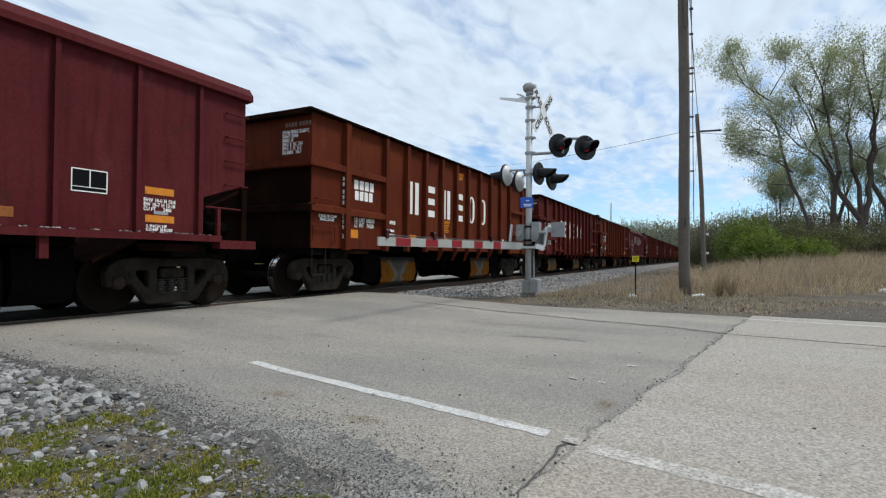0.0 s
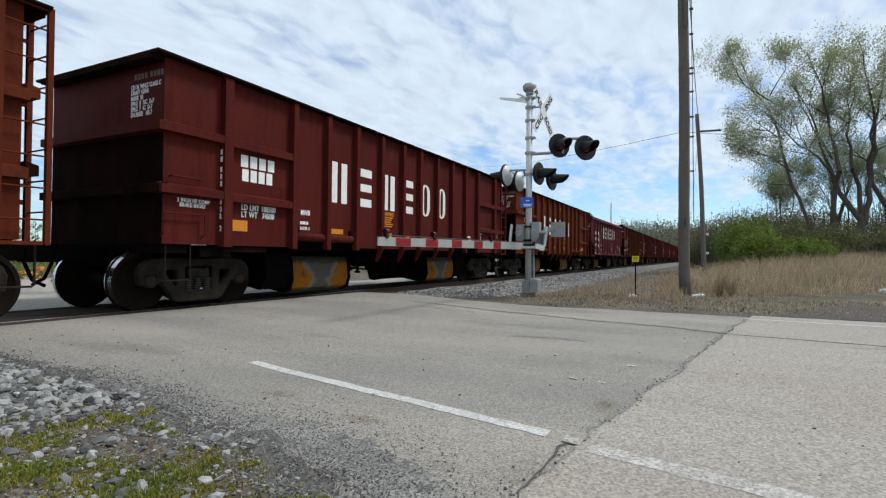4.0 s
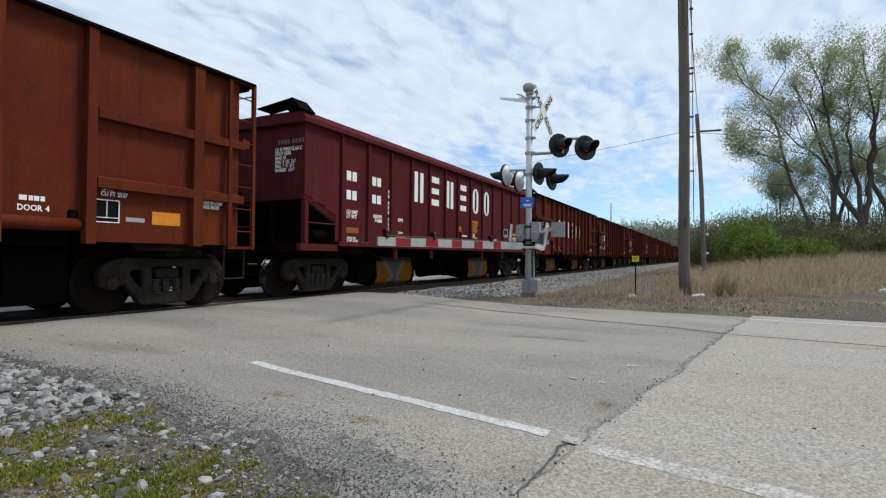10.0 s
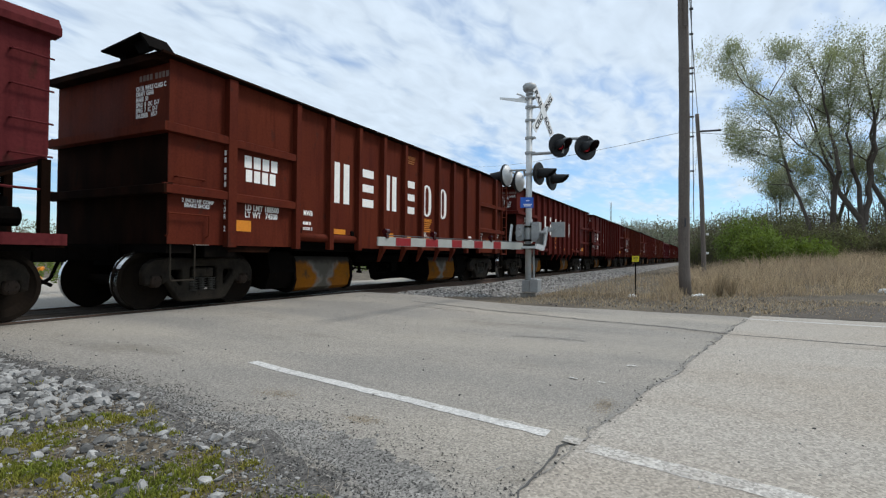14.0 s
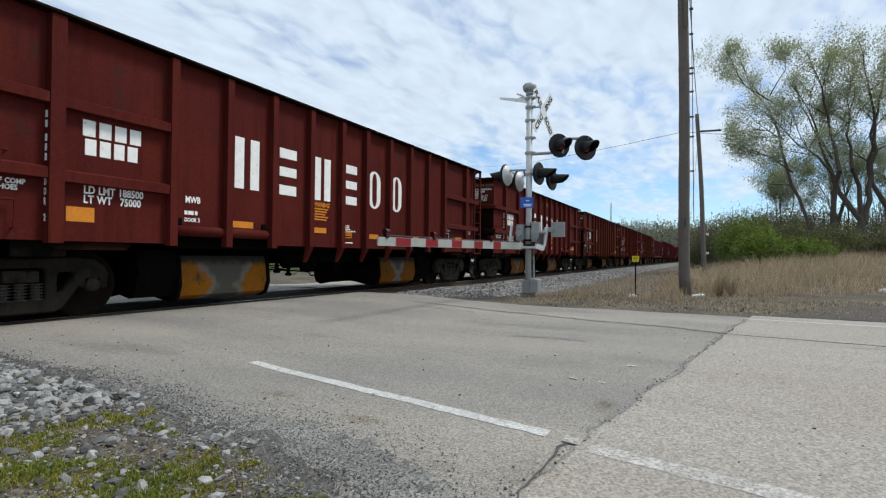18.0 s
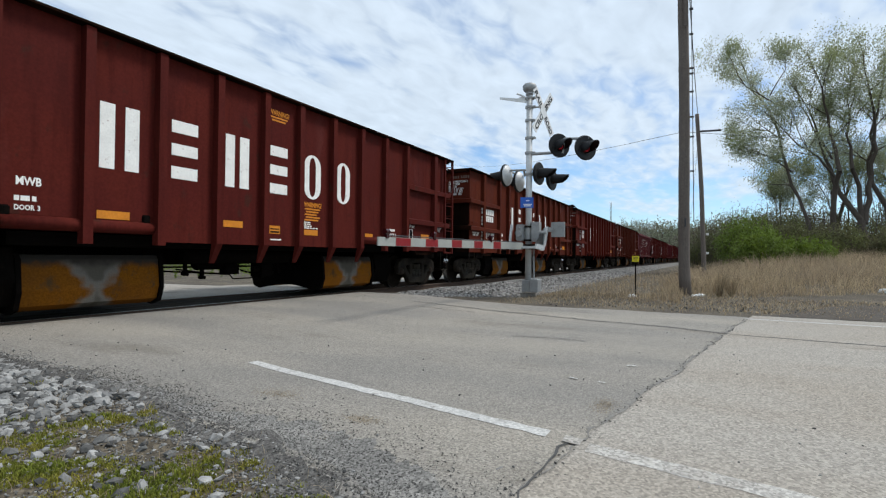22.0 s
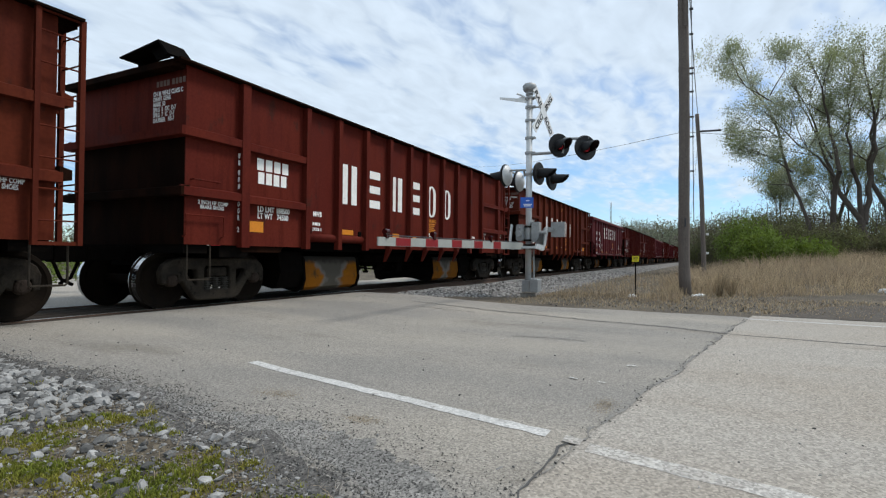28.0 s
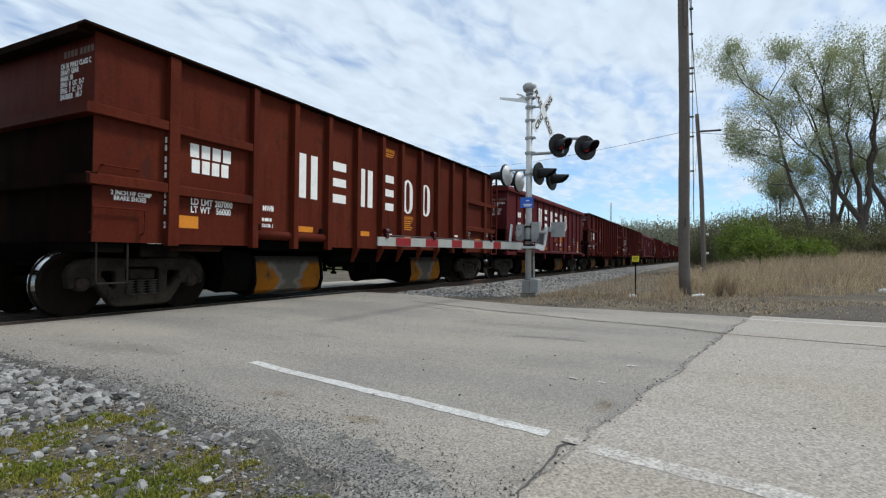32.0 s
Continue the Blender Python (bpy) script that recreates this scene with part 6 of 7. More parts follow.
marker = thing("marker_post", "thin dark post with small yellow marker plate", "marker post", pose(14.25, 1.68, 0))
b = bmesh.new()
bm_tube(b, (0, 0, -0.1), (0, 0, 0.96), 0.016, 8)
part("post", b, M["black"], marker)
b = bmesh.new()
bm_box(b, -0.006, 0.006, -0.085, 0.085, 0.90, 1.05)
plate = part("plate", b, M["signyellow"], marker, "yellow plate", at=pose(-0.02, 0, 0, 0, 0, 10))
b = bmesh.new()
for i, w in enumerate((0.11, 0.12, 0.09)):
    bm_box(b, -0.009, -0.006, -w / 2, w / 2, 1.005 - 0.035 * i, 1.02 - 0.035 * i)
part("marking", b, M["ink"], plate)

# ---- stones ----


def stones(name, label, n, box, rfun, seed, zf, parent=None, keep=None, mat="stone"):
    rng = random.Random(seed)
    v, f = [], []
    tries = 0
    while len(v) < 12 * n and tries < n * 12:
        tries += 1
        x, y = rng.uniform(box[0], box[1]), rng.uniform(box[2], box[3])
        if keep and not keep(x, y, rng):
            continue
        r = rfun(rng, x, y)
        chip(v, f, x, y, zf(x, y) + r * 0.25, r, rng)
    ob = part(name, pydata(name, v, f, M[mat]), parent)
    return tagged(ob, label, "" if parent else "gravel", kind="stuff")


def verge_keep(x, y, rng):
    lim = edge_near(y) - 0.02 - 0.25 * max(0, rng.random() - 0.75)
    if x > lim + 0.05:
        return rng.random() < 0.04
    pile = smooth01(3.3, 3.9, y)
    return rng.random() < 0.14 + 0.86 * pile + 0.3 * noise.noise(Vector((x * 2.2, y * 2.2, 3)))


stones("verge_gravel", "pale broken limestone on the verge", 9500, (0.5, 2.75, 0.5, 6.4), lambda r, x, y: (0.004 + 0.034 * r.random() ** 3) * (1 + 0.35 * smooth01(3.2, 4.0, y)), 11, ground_z, None, verge_keep)
stones("verge_gravel", "fine grey gravel along the asphalt edge", 2200, (1.3, 2.9, 0.35, 6.6), lambda r, x, y: 0.004 + 0.009 * r.random() ** 2, 12, lambda x, y: max(ground_z(x, y), road_z(x, y) if x > edge_near(y) else -1), None, lambda x, y, r: r.random() < math.exp(-((x - edge_near(y) + 0.10) / 0.14) ** 2))
stones("loose_grit", "loose grit scattered on the road", 900, (2.3, 10.0, -2.5, 7.4), lambda r, x, y: 0.002 + 0.008 * r.random() ** 4, 13, lambda x, y: road_z(x, y) + 0.006, None, lambda x, y, r: r.random() < 0.25 + 0.75 * math.exp(-((x - edge_near(y)) / 0.9) ** 2))
stones("seam_grit", "crumbled dark grit along the pavement seam", 1500, (1.6, 9.9, -0.9, 1.0), lambda r, x, y: 0.002 + 0.007 * r.random() ** 3, 14, lambda x, y: road_z(x, y) + 0.004, None, lambda x, y, r: abs(y - seam(x)) < 0.09 * r.random() ** 2, "darkstone")


stones("asphalt_lumps", "broken dark asphalt lumps at the road edge", 90, (1.55, 2.5, 3.9, 5.3), lambda r, x, y: 0.010 + 0.035 * r.random() ** 2, 19, lambda x, y: max(ground_z(x, y), -0.02), None, lambda x, y, r: abs(x - edge_near(y) + 0.15) < 0.14, "tar")


def edge_top(x, y):
    return max(ground_z(x, y) + 0.004, road_z(x, y) - 0.05 * smooth01(0, 0.16, edge_near(y) - x))


stones("verge_gravel", "dark crumbled asphalt grit along the road edge", 6000, (1.5, 3.0, 0.4, 6.8), lambda r, x, y: 0.002 + 0.006 * r.random() ** 2, 17, edge_top, None, lambda x, y, r: r.random() < math.exp(-((x - edge_near(y) + 0.06) / 0.13) ** 2), "darkstone")
stones("edge_grit", "dark grit worn loose along the asphalt edge", 9000, (1.4, 3.2, 0.5, 4.6), lambda r, x, y: 0.0015 + 0.0035 * r.random() ** 2, 21, lambda x, y: road_z(x, y) + 0.003, None, lambda x, y, r: x > edge_near(y) and r.random() < math.exp(-((x - edge_near(y)) / (0.22 + 0.22 * smooth01(3.4, 1.7, y))) ** 2), "darkstone")
stones("verge_gravel", "fine grey gravel over the verge soil", 9000, (0.6, 2.4, 0.5, 6.4), lambda r, x, y: 0.003 + 0.008 * r.random() ** 2, 18, edge_top, None, lambda x, y, r: x < edge_near(y) - 0.05 and r.random() < 0.5 + 0.5 * noise.noise(Vector((x * 3, y * 3, 12))))


def ballast_top(x, y):
    d = y - TRACK_Y
    base = -0.10 if -2.7 <= d <= -1.9 else (-0.22 + 0.12 * smooth01(-4.3, -2.7, d) if d < -2.7 else -0.10 - 0.08 * smooth01(-1.9, -0.5, d))
    bump = 0.22 * smooth01(18, 30, x) * math.exp(-((d + 3.1) / 0.9) ** 2) * (0.6 + 0.5 * noise.noise(Vector((x * 0.12, 0, 0))))
    return base + bump + 0.05 * noise.noise(Vector((x * 0.8, d * 1.4, 1))) + RAIL_Z


stones("ballast_stones", "grey crushed stone of the track bed", 19000, (10.9, 62, 4.4, 7.6), lambda r, x, y: (0.018 + 0.030 * r.random()) * (1 + 0.02 * max(0, x - 25)), 15, ballast_top, None, lambda x, y, r: r.random() < 0.3 + 0.7 * (11 / x) and not (x < 13.2 and y < 5.0 and r.random() < 0.6), "ballaststone")
stones("ballast_stones", "grey crushed stone of the track bed near the crossing", 1500, (-3, 2.2, 5.6, 7.9), lambda r, x, y: 0.020 + 0.030 * r.random(), 16, lambda x, y: max(ballast_top(x, y), ground_z(x, y)), None, None, "ballaststone")
for x, y, r in ((15.6, 0.22, 0.10), (14.2, 1.74, 0.10), (15.5, 0.35, 0.06), (19.0, -4.6, 0.16), (17.6, -4.5, 0.14)):
    v, f = [], []
    rng = random.Random(int(x * 100))
    for i in range(4):
        chip(v, f, rng.uniform(-0.6, 0.6) * r, rng.uniform(-1.0, 1.0) * r, 0.3 * r, r * rng.uniform(0.5, 0.9), rng)
    tagged(part("pale_rock", pydata("pale_rock", v, f, M["signwhite"]), None, at=(x, y, ground_z(x, y))), "pale whitish rock lying in the dry grass", "rock", "pale rocks")

# ---- grass ----


def blades(name, label, n, place, size, width, mat, seed, bend=0.35, cat="grass"):
    """Single-triangle-pair blades scattered by place(rng) -> (x, y, z) or None."""
    rng = random.Random(seed)
    v, f = [], []
    for i in range(n):
        p = place(rng)
        if p is None:
            continue
        x, y, z = p[:3]
        h = size(rng) * (p[3] if len(p) > 3 else 1.0)
        a, w = rng.uniform(0, 6.28), width * rng.uniform(0.6, 1.4)
        bx, by = h * bend * rng.gauss(0, 0.6), h * bend * rng.gauss(0, 0.6)
        dx, dy = w * math.cos(a), w * math.sin(a)
        k = len(v)
        v += [(x - dx, y - dy, z - 0.02), (x + dx, y + dy, z - 0.02), (x + dx * 0.7 + bx * 0.35, y + dy * 0.7 + by * 0.35, z + h * 0.6), (x - dx * 0.7 + bx * 0.35, y - dy * 0.7 + by * 0.35, z + h * 0.6), (x + bx, y + by, z + h)]
        f += [(k, k + 1, k + 2, k + 3), (k + 3, k + 2, k + 4)]
    ob = part(name, pydata(name, v, f, mat), None)
    return tagged(ob, label, cat, kind="stuff")


def bank_spot(rng):
    x = 14.6 + 24 * rng.random() ** 1.3
    y = rng.uniform(-16, 1.2)
    front = 15.5 + 0.85 * max(0, -y - 0.4) * 0.9 + 0.5 * noise.noise(Vector((y * 0.8, 2, 0)))
    if x < front or noise.noise(Vector((x * 0.5, y * 0.5, 8))) < -0.25 - 0.3 * rng.random():
        return None
    grow = smooth01(front - 0.2, front + 2.5, x)
    return x, y, ground_z(x, y), 0.35 + 0.65 * grow


def verge_spot(rng):
    x = 13.3 + 22 * rng.random() ** 1.5
    y = 0.6 + 4.2 * rng.random() ** 1.6
    if noise.noise(Vector((x * 0.6, y * 0.9, 4))) < -0.05 - 0.4 * rng.random() + 0.25 * smooth01(3.2, 5.0, y):
        return None
    return x, y, max(ground_z(x, y), ballast_top(x, y) if y > 4.4 else -1), 1.0 - 0.6 * smooth01(3.0, 5.0, y)


blades("dry_grass", "tall dry straw-coloured grass on the bank", 60000, bank_spot, lambda r: r.uniform(0.2, 0.55) + 0.4 * r.random() ** 4, 0.006, M["drygrass"], 31, bend=0.9)
blades("dry_grass", "thin dry grass beside the ballast", 6500, verge_spot, lambda r: r.uniform(0.08, 0.30), 0.005, M["drygrass"], 32)
blades("dry_grass", "short dead grass at the road edge", 6000, lambda r: (lambda x, y: (x, y, ground_z(x, y)))(10.7 + 4.8 * r.random() ** 0.6, -9 + 13.2 * r.random() ** 0.55), lambda r: r.uniform(0.02, 0.09), 0.006, M["drygrass"], 33, bend=0.9)


def moss_spot(rng):
    x, y = rng.uniform(0.6, 2.35), rng.uniform(0.6, 5.0)
    if x > edge_near(y) - 0.08:
        return None
    n = 0.7 * noise.noise(Vector((x * 2.6, y * 2.6, 6))) + 0.45 * noise.noise(Vector((x * 9, y * 9, 2)))
    if n < -0.16 + 0.50 * smooth01(3.2, 3.8, y) + 0.30 * smooth01(1.55, 2.05, x) + rng.uniform(-0.1, 0.24):
        return None
    return x, y, ground_z(x, y), 0.5 + 1.2 * max(0, n)


blades("young_grass", "short green spring grass between the stones", 110000, moss_spot, lambda r: r.uniform(0.008, 0.038), 0.0042, M["grass"], 34, bend=0.8)
blades("dry_stalks", "dry pale stalks lying on the verge", 1500, lambda r: (lambda x, y: (x, y, ground_z(x, y)) if x < edge_near(y) else None)(r.uniform(0.6, 2.4), r.uniform(0.5, 4.6)), lambda r: r.uniform(0.02, 0.07), 0.0015, M["drygrass"], 35, bend=1.6)


# ---- trees and bushes ----
def leaf_tuft(v, f, p, n, spread, size, rng):
    for i in range(n):
        c = p + Vector((rng.gauss(0, spread), rng.gauss(0, spread), rng.gauss(0, spread)))
        a = Vector((rng.gauss(0, 1), rng.gauss(0, 1), rng.gauss(0, 1))).normalized()
        b = a.orthogonal().normalized()
        s = size * rng.uniform(0.6, 1.4)
        k = len(v)
        v += [tuple(c + a * s), tuple(c + b * s * 0.45), tuple(c - a * s), tuple(c - b * s * 0.45)]
        f += [(k, k + 1, k + 2, k + 3)]


def limb(v, f, p, q, r0, r1, n=5):
    d = (q - p).normalized()
    u = d.orthogonal().normalized()
    w = d.cross(u)
    k = len(v)
    for c, r in ((p, r0), (q, r1)):
        for i in range(n):
            a = 2 * math.pi * i / n
            v.append(tuple(c + (u * math.cos(a) + w * math.sin(a)) * r))
    for i in range(n):
        f.append((k + i, k + (i + 1) % n, k + n + (i + 1) % n, k + n + i))


def grow(wood, leaves, p, d, length, r, level, rng, leaf_n, leaf_size, lift, low=2.2):
    """One limb in bent segments, with side limbs; leaves on the last levels."""
    segs = (5, 7, 4, 3, 3)[level]
    v, f = wood
    for s in range(segs):
        q = p + d * (length / segs)
        r2 = r * (0.92, 0.86, 0.80, 0.72, 0.6)[level]
        limb(v, f, p, q, r, r2, 8 if level < 2 else 5 if level < 3 else 3)
        if level and level < 4 and (s > 1 or level > 1):
            for c in range(rng.choice((1, 2, 2) if level == 1 else (1, 1, 2))):
                side = Vector((rng.gauss(0, 1), rng.gauss(0, 1), rng.gauss(0, 0.4)))
                side = (side - d * side.dot(d)).normalized()
                nd = (d * rng.uniform(0.55, 1.0) + side * (rng.uniform(0.35, 0.75) if level == 1 else rng.uniform(0.45, 0.9)) + Vector((0, 0, lift))).normalized()
                grow(wood, leaves, q, nd, length * rng.uniform(0.34, 0.55) * (1.15 - 0.35 * s / segs), r2 * rng.uniform(0.42, 0.62), level + 1, rng, leaf_n, leaf_size, lift)
        if level >= 3 and q.z > low * rng.uniform(0.8, 1.3):
            leaf_tuft(leaves[0], leaves[1], q, leaf_n, 0.24, leaf_size, rng)
        p, r = q, r2
        d = (d + Vector((rng.gauss(0, 0.10), rng.gauss(0, 0.10), rng.gauss(0, 0.05) + lift * (0.30 if level else 0.0)))).normalized()
    return p, r, d


def tree(x, y, height, trunk, limbs, seed, label, leaf_n=6, leaf_size=0.08, mat="leaf", r=0.36, lift=0.16):
    """A spreading tree. trunk: (its share of the height, lean x, lean y); limbs: main limbs (lean x, lean y, length)."""
    rng = random.Random(seed)
    t = thing("tree", label, "tree", pose(x, y, ground_z(x, y) - 0.1))
    wood, leaves = ([], []), ([], [])
    top, rr, _ = grow(wood, leaves, Vector((0, 0, 0)), Vector((trunk[1], trunk[2], 1)).normalized(), height * trunk[0], r, 0, rng, leaf_n, leaf_size, 0)
    for lx, ly, ln in limbs:
        grow(wood, leaves, top - Vector((lx, ly, 1)) * 0.1, Vector((lx, ly, 1)).normalized(), height * ln, rr * 0.78, 1, rng, leaf_n, leaf_size, lift)
    zm = sorted(q[2] for q in wood[0])[-len(wood[0]) // 60]
    k = height / zm
    for lst in (wood, leaves):
        lst[0][:] = [(a * k, b * k, c * k) for a, b, c in lst[0]]
    part("trunk", pydata("trunk", wood[0], wood[1], M["bark"], True), None, t)
    part("crown", pydata("crown", leaves[0], leaves[1], M[mat]), None, t, "sparse pale spring leaves")
    return t


def framed_tree(foot, limbs, seed, label, leaf_n=7, leaf_size=0.058, reach=1.0):
    """A tree on given main limbs: each limb a row of (y, z, radius) stations, its depth wandering; side limbs and leaves grow from them."""
    rng = random.Random(seed)
    x0, y0 = foot
    t = thing("tree", label, "tree", pose(x0, y0, 0))
    wood, leaves = ([], []), ([], [])
    for row, bare in limbs:
        dx, pts = 0.0, []
        for i, (y, z, r) in enumerate(row):
            pts.append((Vector((dx + 0.2 * (y - y0), y - y0, z)), r))
            dx += rng.uniform(-0.9, 0.9)
        for (p, r0), (q, r1) in zip(pts, pts[1:]):
            n = max(2, int((q - p).length / 0.7))
            prev, pr = p, r0
            for k in range(1, n + 1):
                u = k / n
                c = p.lerp(q, u) + (Vector((rng.gauss(0, 0.05), rng.gauss(0, 0.06), 0)) if k < n else Vector())
                r = r0 + (r1 - r0) * u
                limb(wood[0], wood[1], prev, c, pr * 0.56, r * 0.56, 8)
                d = (c - prev).normalized()
                if c.z > bare:
                    for _ in range(rng.choice((0, 1, 1, 2))):
                        side = Vector((rng.gauss(0, 1), rng.gauss(0, 1), rng.gauss(0, 0.35)))
                        side = (side - d * side.dot(d)).normalized()
                        nd = (d * rng.uniform(0.3, 0.9) + side * rng.uniform(0.6, 1.0) + Vector((0, 0, 0.12))).normalized()
                        grow(wood, leaves, c, nd, reach * rng.uniform(1.4, 3.2), min(r * 0.4, 0.04), 2, rng, leaf_n, leaf_size, 0.08)
                prev, pr = c, r
        grow(wood, leaves, prev, d, 1.6 * reach, max(pr, 0.03), 2, rng, leaf_n, leaf_size, 0.1)
    part("trunk", pydata("trunk", wood[0], wood[1], M["bark"], True), None, t)
    part("crown", pydata("crown", leaves[0], leaves[1], M["leaf"]), None, t, "sparse pale spring leaves")
    return t


framed_tree((41.2, -6.2), [([(-6.4, 0.0, 0.24), (-5.9, 3.2, 0.21), (-5.4, 5.2, 0.19), (-4.9, 6.9, 0.17), (-4.5, 9.4, 0.15), (-3.9, 11.7, 0.12), (-3.0, 13.4, 0.08), (-2.4, 14.8, 0.05)], 6.0),
                           ([(-4.5, 9.1, 0.09), (-3.7, 9.9, 0.07), (-3.0, 10.3, 0.04), (-2.3, 10.3, 0.02)], 9.4),
                           ([(-3.9, 11.7, 0.08), (-2.3, 13.0, 0.06), (-1.5, 14.4, 0.03)], 11.8),
                           ([(-3.7, 12.2, 0.07), (-4.3, 13.3, 0.05), (-4.5, 14.0, 0.03)], 12.8),
                           ([(-4.9, 6.9, 0.10), (-3.8, 8.0, 0.07), (-2.4, 8.4, 0.03)], 7.2)], 5, "tall leaning tree with pale young spring leaves", 10, reach=0.72)
framed_tree((41.8, -7.3), [([(-7.3, 0.0, 0.34), (-7.2, 3.2, 0.30), (-7.3, 5.6, 0.28), (-7.4, 6.6, 0.24), (-7.0, 9.6, 0.16), (-6.5, 12.0, 0.08), (-6.2, 13.0, 0.04)], 7.6),
                           ([(-7.4, 6.3, 0.15), (-6.3, 7.8, 0.12), (-5.2, 8.5, 0.08), (-4.3, 9.8, 0.04)], 7.2),
                           ([(-7.2, 7.6, 0.14), (-6.2, 10.0, 0.09), (-5.5, 12.2, 0.05)], 8.6)], 9, "large tree with sparse young spring leaves", 9)
framed_tree((42.8, -9.1), [([(-9.3, 0.0, 0.50), (-9.1, 2.3, 0.42), (-8.9, 3.6, 0.34), (-7.8, 5.6, 0.27), (-7.2, 8.0, 0.18), (-6.4, 10.8, 0.10), (-5.8, 12.0, 0.05)], 7.6),
                           ([(-8.9, 3.6, 0.30), (-8.8, 5.8, 0.24), (-8.3, 6.9, 0.20), (-8.1, 9.2, 0.12), (-8.3, 12.4, 0.05)], 7.6),
                           ([(-9.1, 3.4, 0.34), (-9.6, 6.6, 0.26), (-9.7, 10.6, 0.15), (-9.2, 12.8, 0.07), (-9.0, 13.8, 0.04)], 7.0)], 13, "large forked tree with sparse young leaves", 9)
framed_tree((43.5, -10.8), [([(-11.0, 0.0, 0.40), (-10.7, 3.3, 0.33), (-10.2, 5.3, 0.28), (-9.8, 7.0, 0.22), (-10.0, 10.4, 0.13), (-10.6, 13.6, 0.05)], 6.6),
                            ([(-10.4, 4.6, 0.22), (-11.6, 7.6, 0.16), (-12.0, 11.0, 0.09), (-11.8, 13.6, 0.04)], 6.6)], 17, "large tree with sparse young spring leaves", 9)
framed_tree((45.0, -13.5), [([(-13.5, 0.0, 0.36), (-13.4, 4.0, 0.28), (-13.0, 8.0, 0.18), (-12.8, 13.0, 0.06)], 5.0)], 19, "large tree with sparse young spring leaves", 9)
tree(47.5, -5.0, 8.5, (0.15, 0.0, 0.0), [(0.0, 0.4, 0.8), (0.1, -0.3, 0.8), (-0.1, 0.0, 0.9)], 24, "young tree with pale spring leaves behind the others", 10, 0.07, r=0.2)
tree(48.5, -9.5, 9.5, (0.15, 0.0, 0.0), [(0.0, 0.4, 0.8), (0.1, -0.3, 0.8), (-0.1, 0.0, 0.9)], 25, "young tree with pale spring leaves behind the others", 10, 0.07, r=0.2)
tree(47.0, -13.0, 9.0, (0.15, 0.0, 0.0), [(0.0, 0.4, 0.8), (0.1, -0.3, 0.8), (-0.1, 0.0, 0.9)], 26, "young tree with pale spring leaves behind the others", 10, 0.07, r=0.2)
tree(52.0, -9.0, 12.0, (0.3, 0.0, 0.0), [(0.0, 0.3, 0.6), (0.0, -0.2, 0.7)], 23, "bare-looking tree behind the scrub", 1, 0.08)


def bush(x, y, w, h, n, seed, mat, label, size=0.07, name="bush", twigs=True):
    """A ragged bush of many leaf tufts on thin stems."""
    rng = random.Random(seed)
    t = thing(name, label, "bush", pose(x, y, ground_z(x, y) - 0.05), group="bushes")
    v, f, sv, sf = [], [], [], []
    for i in range(n):
        a, rr = rng.uniform(0, 6.28), math.sqrt(rng.random())
        top = h * (1 - 0.55 * rr * rr) * rng.uniform(0.75, 1.08)
        px, py = w * rr * math.cos(a), w * rr * math.sin(a)
        z = top * (1 - rng.random() ** 2.0 * 0.95)
        p = Vector((px * (0.7 + 0.3 * z / h), py * (0.7 + 0.3 * z / h), z))
        leaf_tuft(v, f, p, 7, 0.14, size, rng)
        if i % 5 == 0:
            limb(sv, sf, Vector((px * 0.4, py * 0.4, 0)), p, 0.018, 0.005, 3)
    part("stem", pydata("stem", sv, sf, M["bark"]), None, t)
    part("foliage", pydata("foliage", v, f, M[mat]), None, t)
    return t


bush(30.5, -2.5, 1.6, 1.5, 900, 41, "bush", "bright green leafy bush at the grass edge")
bush(31.0, -4.2, 1.5, 1.15, 700, 42, "bush", "low bright green bush at the grass edge")
bush(33.5, -1.9, 1.9, 2.7, 900, 43, "bush", "tall olive-green bush by the grass")
bush(36.0, -3.4, 2.2, 3.0, 1000, 44, "scrub", "tall brownish spring bush", 0.06)
bush(35.5, -6.3, 2.0, 2.0, 800, 45, "scrub", "low brownish bush under the trees")
bush(35.0, -9.6, 2.2, 2.4, 1000, 46, "scrub", "tall brownish bush under the trees")
bush(36.0, -13.0, 2.5, 1.8, 800, 47, "scrub", "brownish bush under the trees")
bush(40.0, 0.2, 1.9, 2.9, 800, 48, "scrub", "brownish bush beside the railway", 0.06)


def thicket(name, label, spots, n, seed, mat, size, stems, h0, cat="woods"):
    """A belt of undergrowth or far woods, too many stems to count: spots(rng) -> (x, y, height)."""
    rng = random.Random(seed)
    v, f, sv, sf = [], [], [], []
    for i in range(n):
        x, y, h = spots(rng)
        z0 = ground_z(x, y)
        limb(sv, sf, Vector((x, y, z0 - 0.2)), Vector((x + rng.gauss(0, 0.08) * h, y + rng.gauss(0, 0.08) * h, z0 + h * rng.uniform(0.8, 1.05))), 0.012 * h * stems, 0.003 * h, 4)
        for j in range(9):
            k = rng.random() ** 0.7
            p = Vector((x + rng.gauss(0, 0.13) * h, y + rng.gauss(0, 0.13) * h, z0 + h * (h0 + (1 - h0) * k)))
            leaf_tuft(v, f, p, 5, 0.05 * h, size, rng)
    t = thing(name, label, cat, kind="stuff")
    tagged(part("stems", pydata("stems", sv, sf, M["bark"]), None, t), kind="stuff")
    tagged(part("foliage", pydata("foliage", v, f, M[mat]), None, t), kind="stuff")


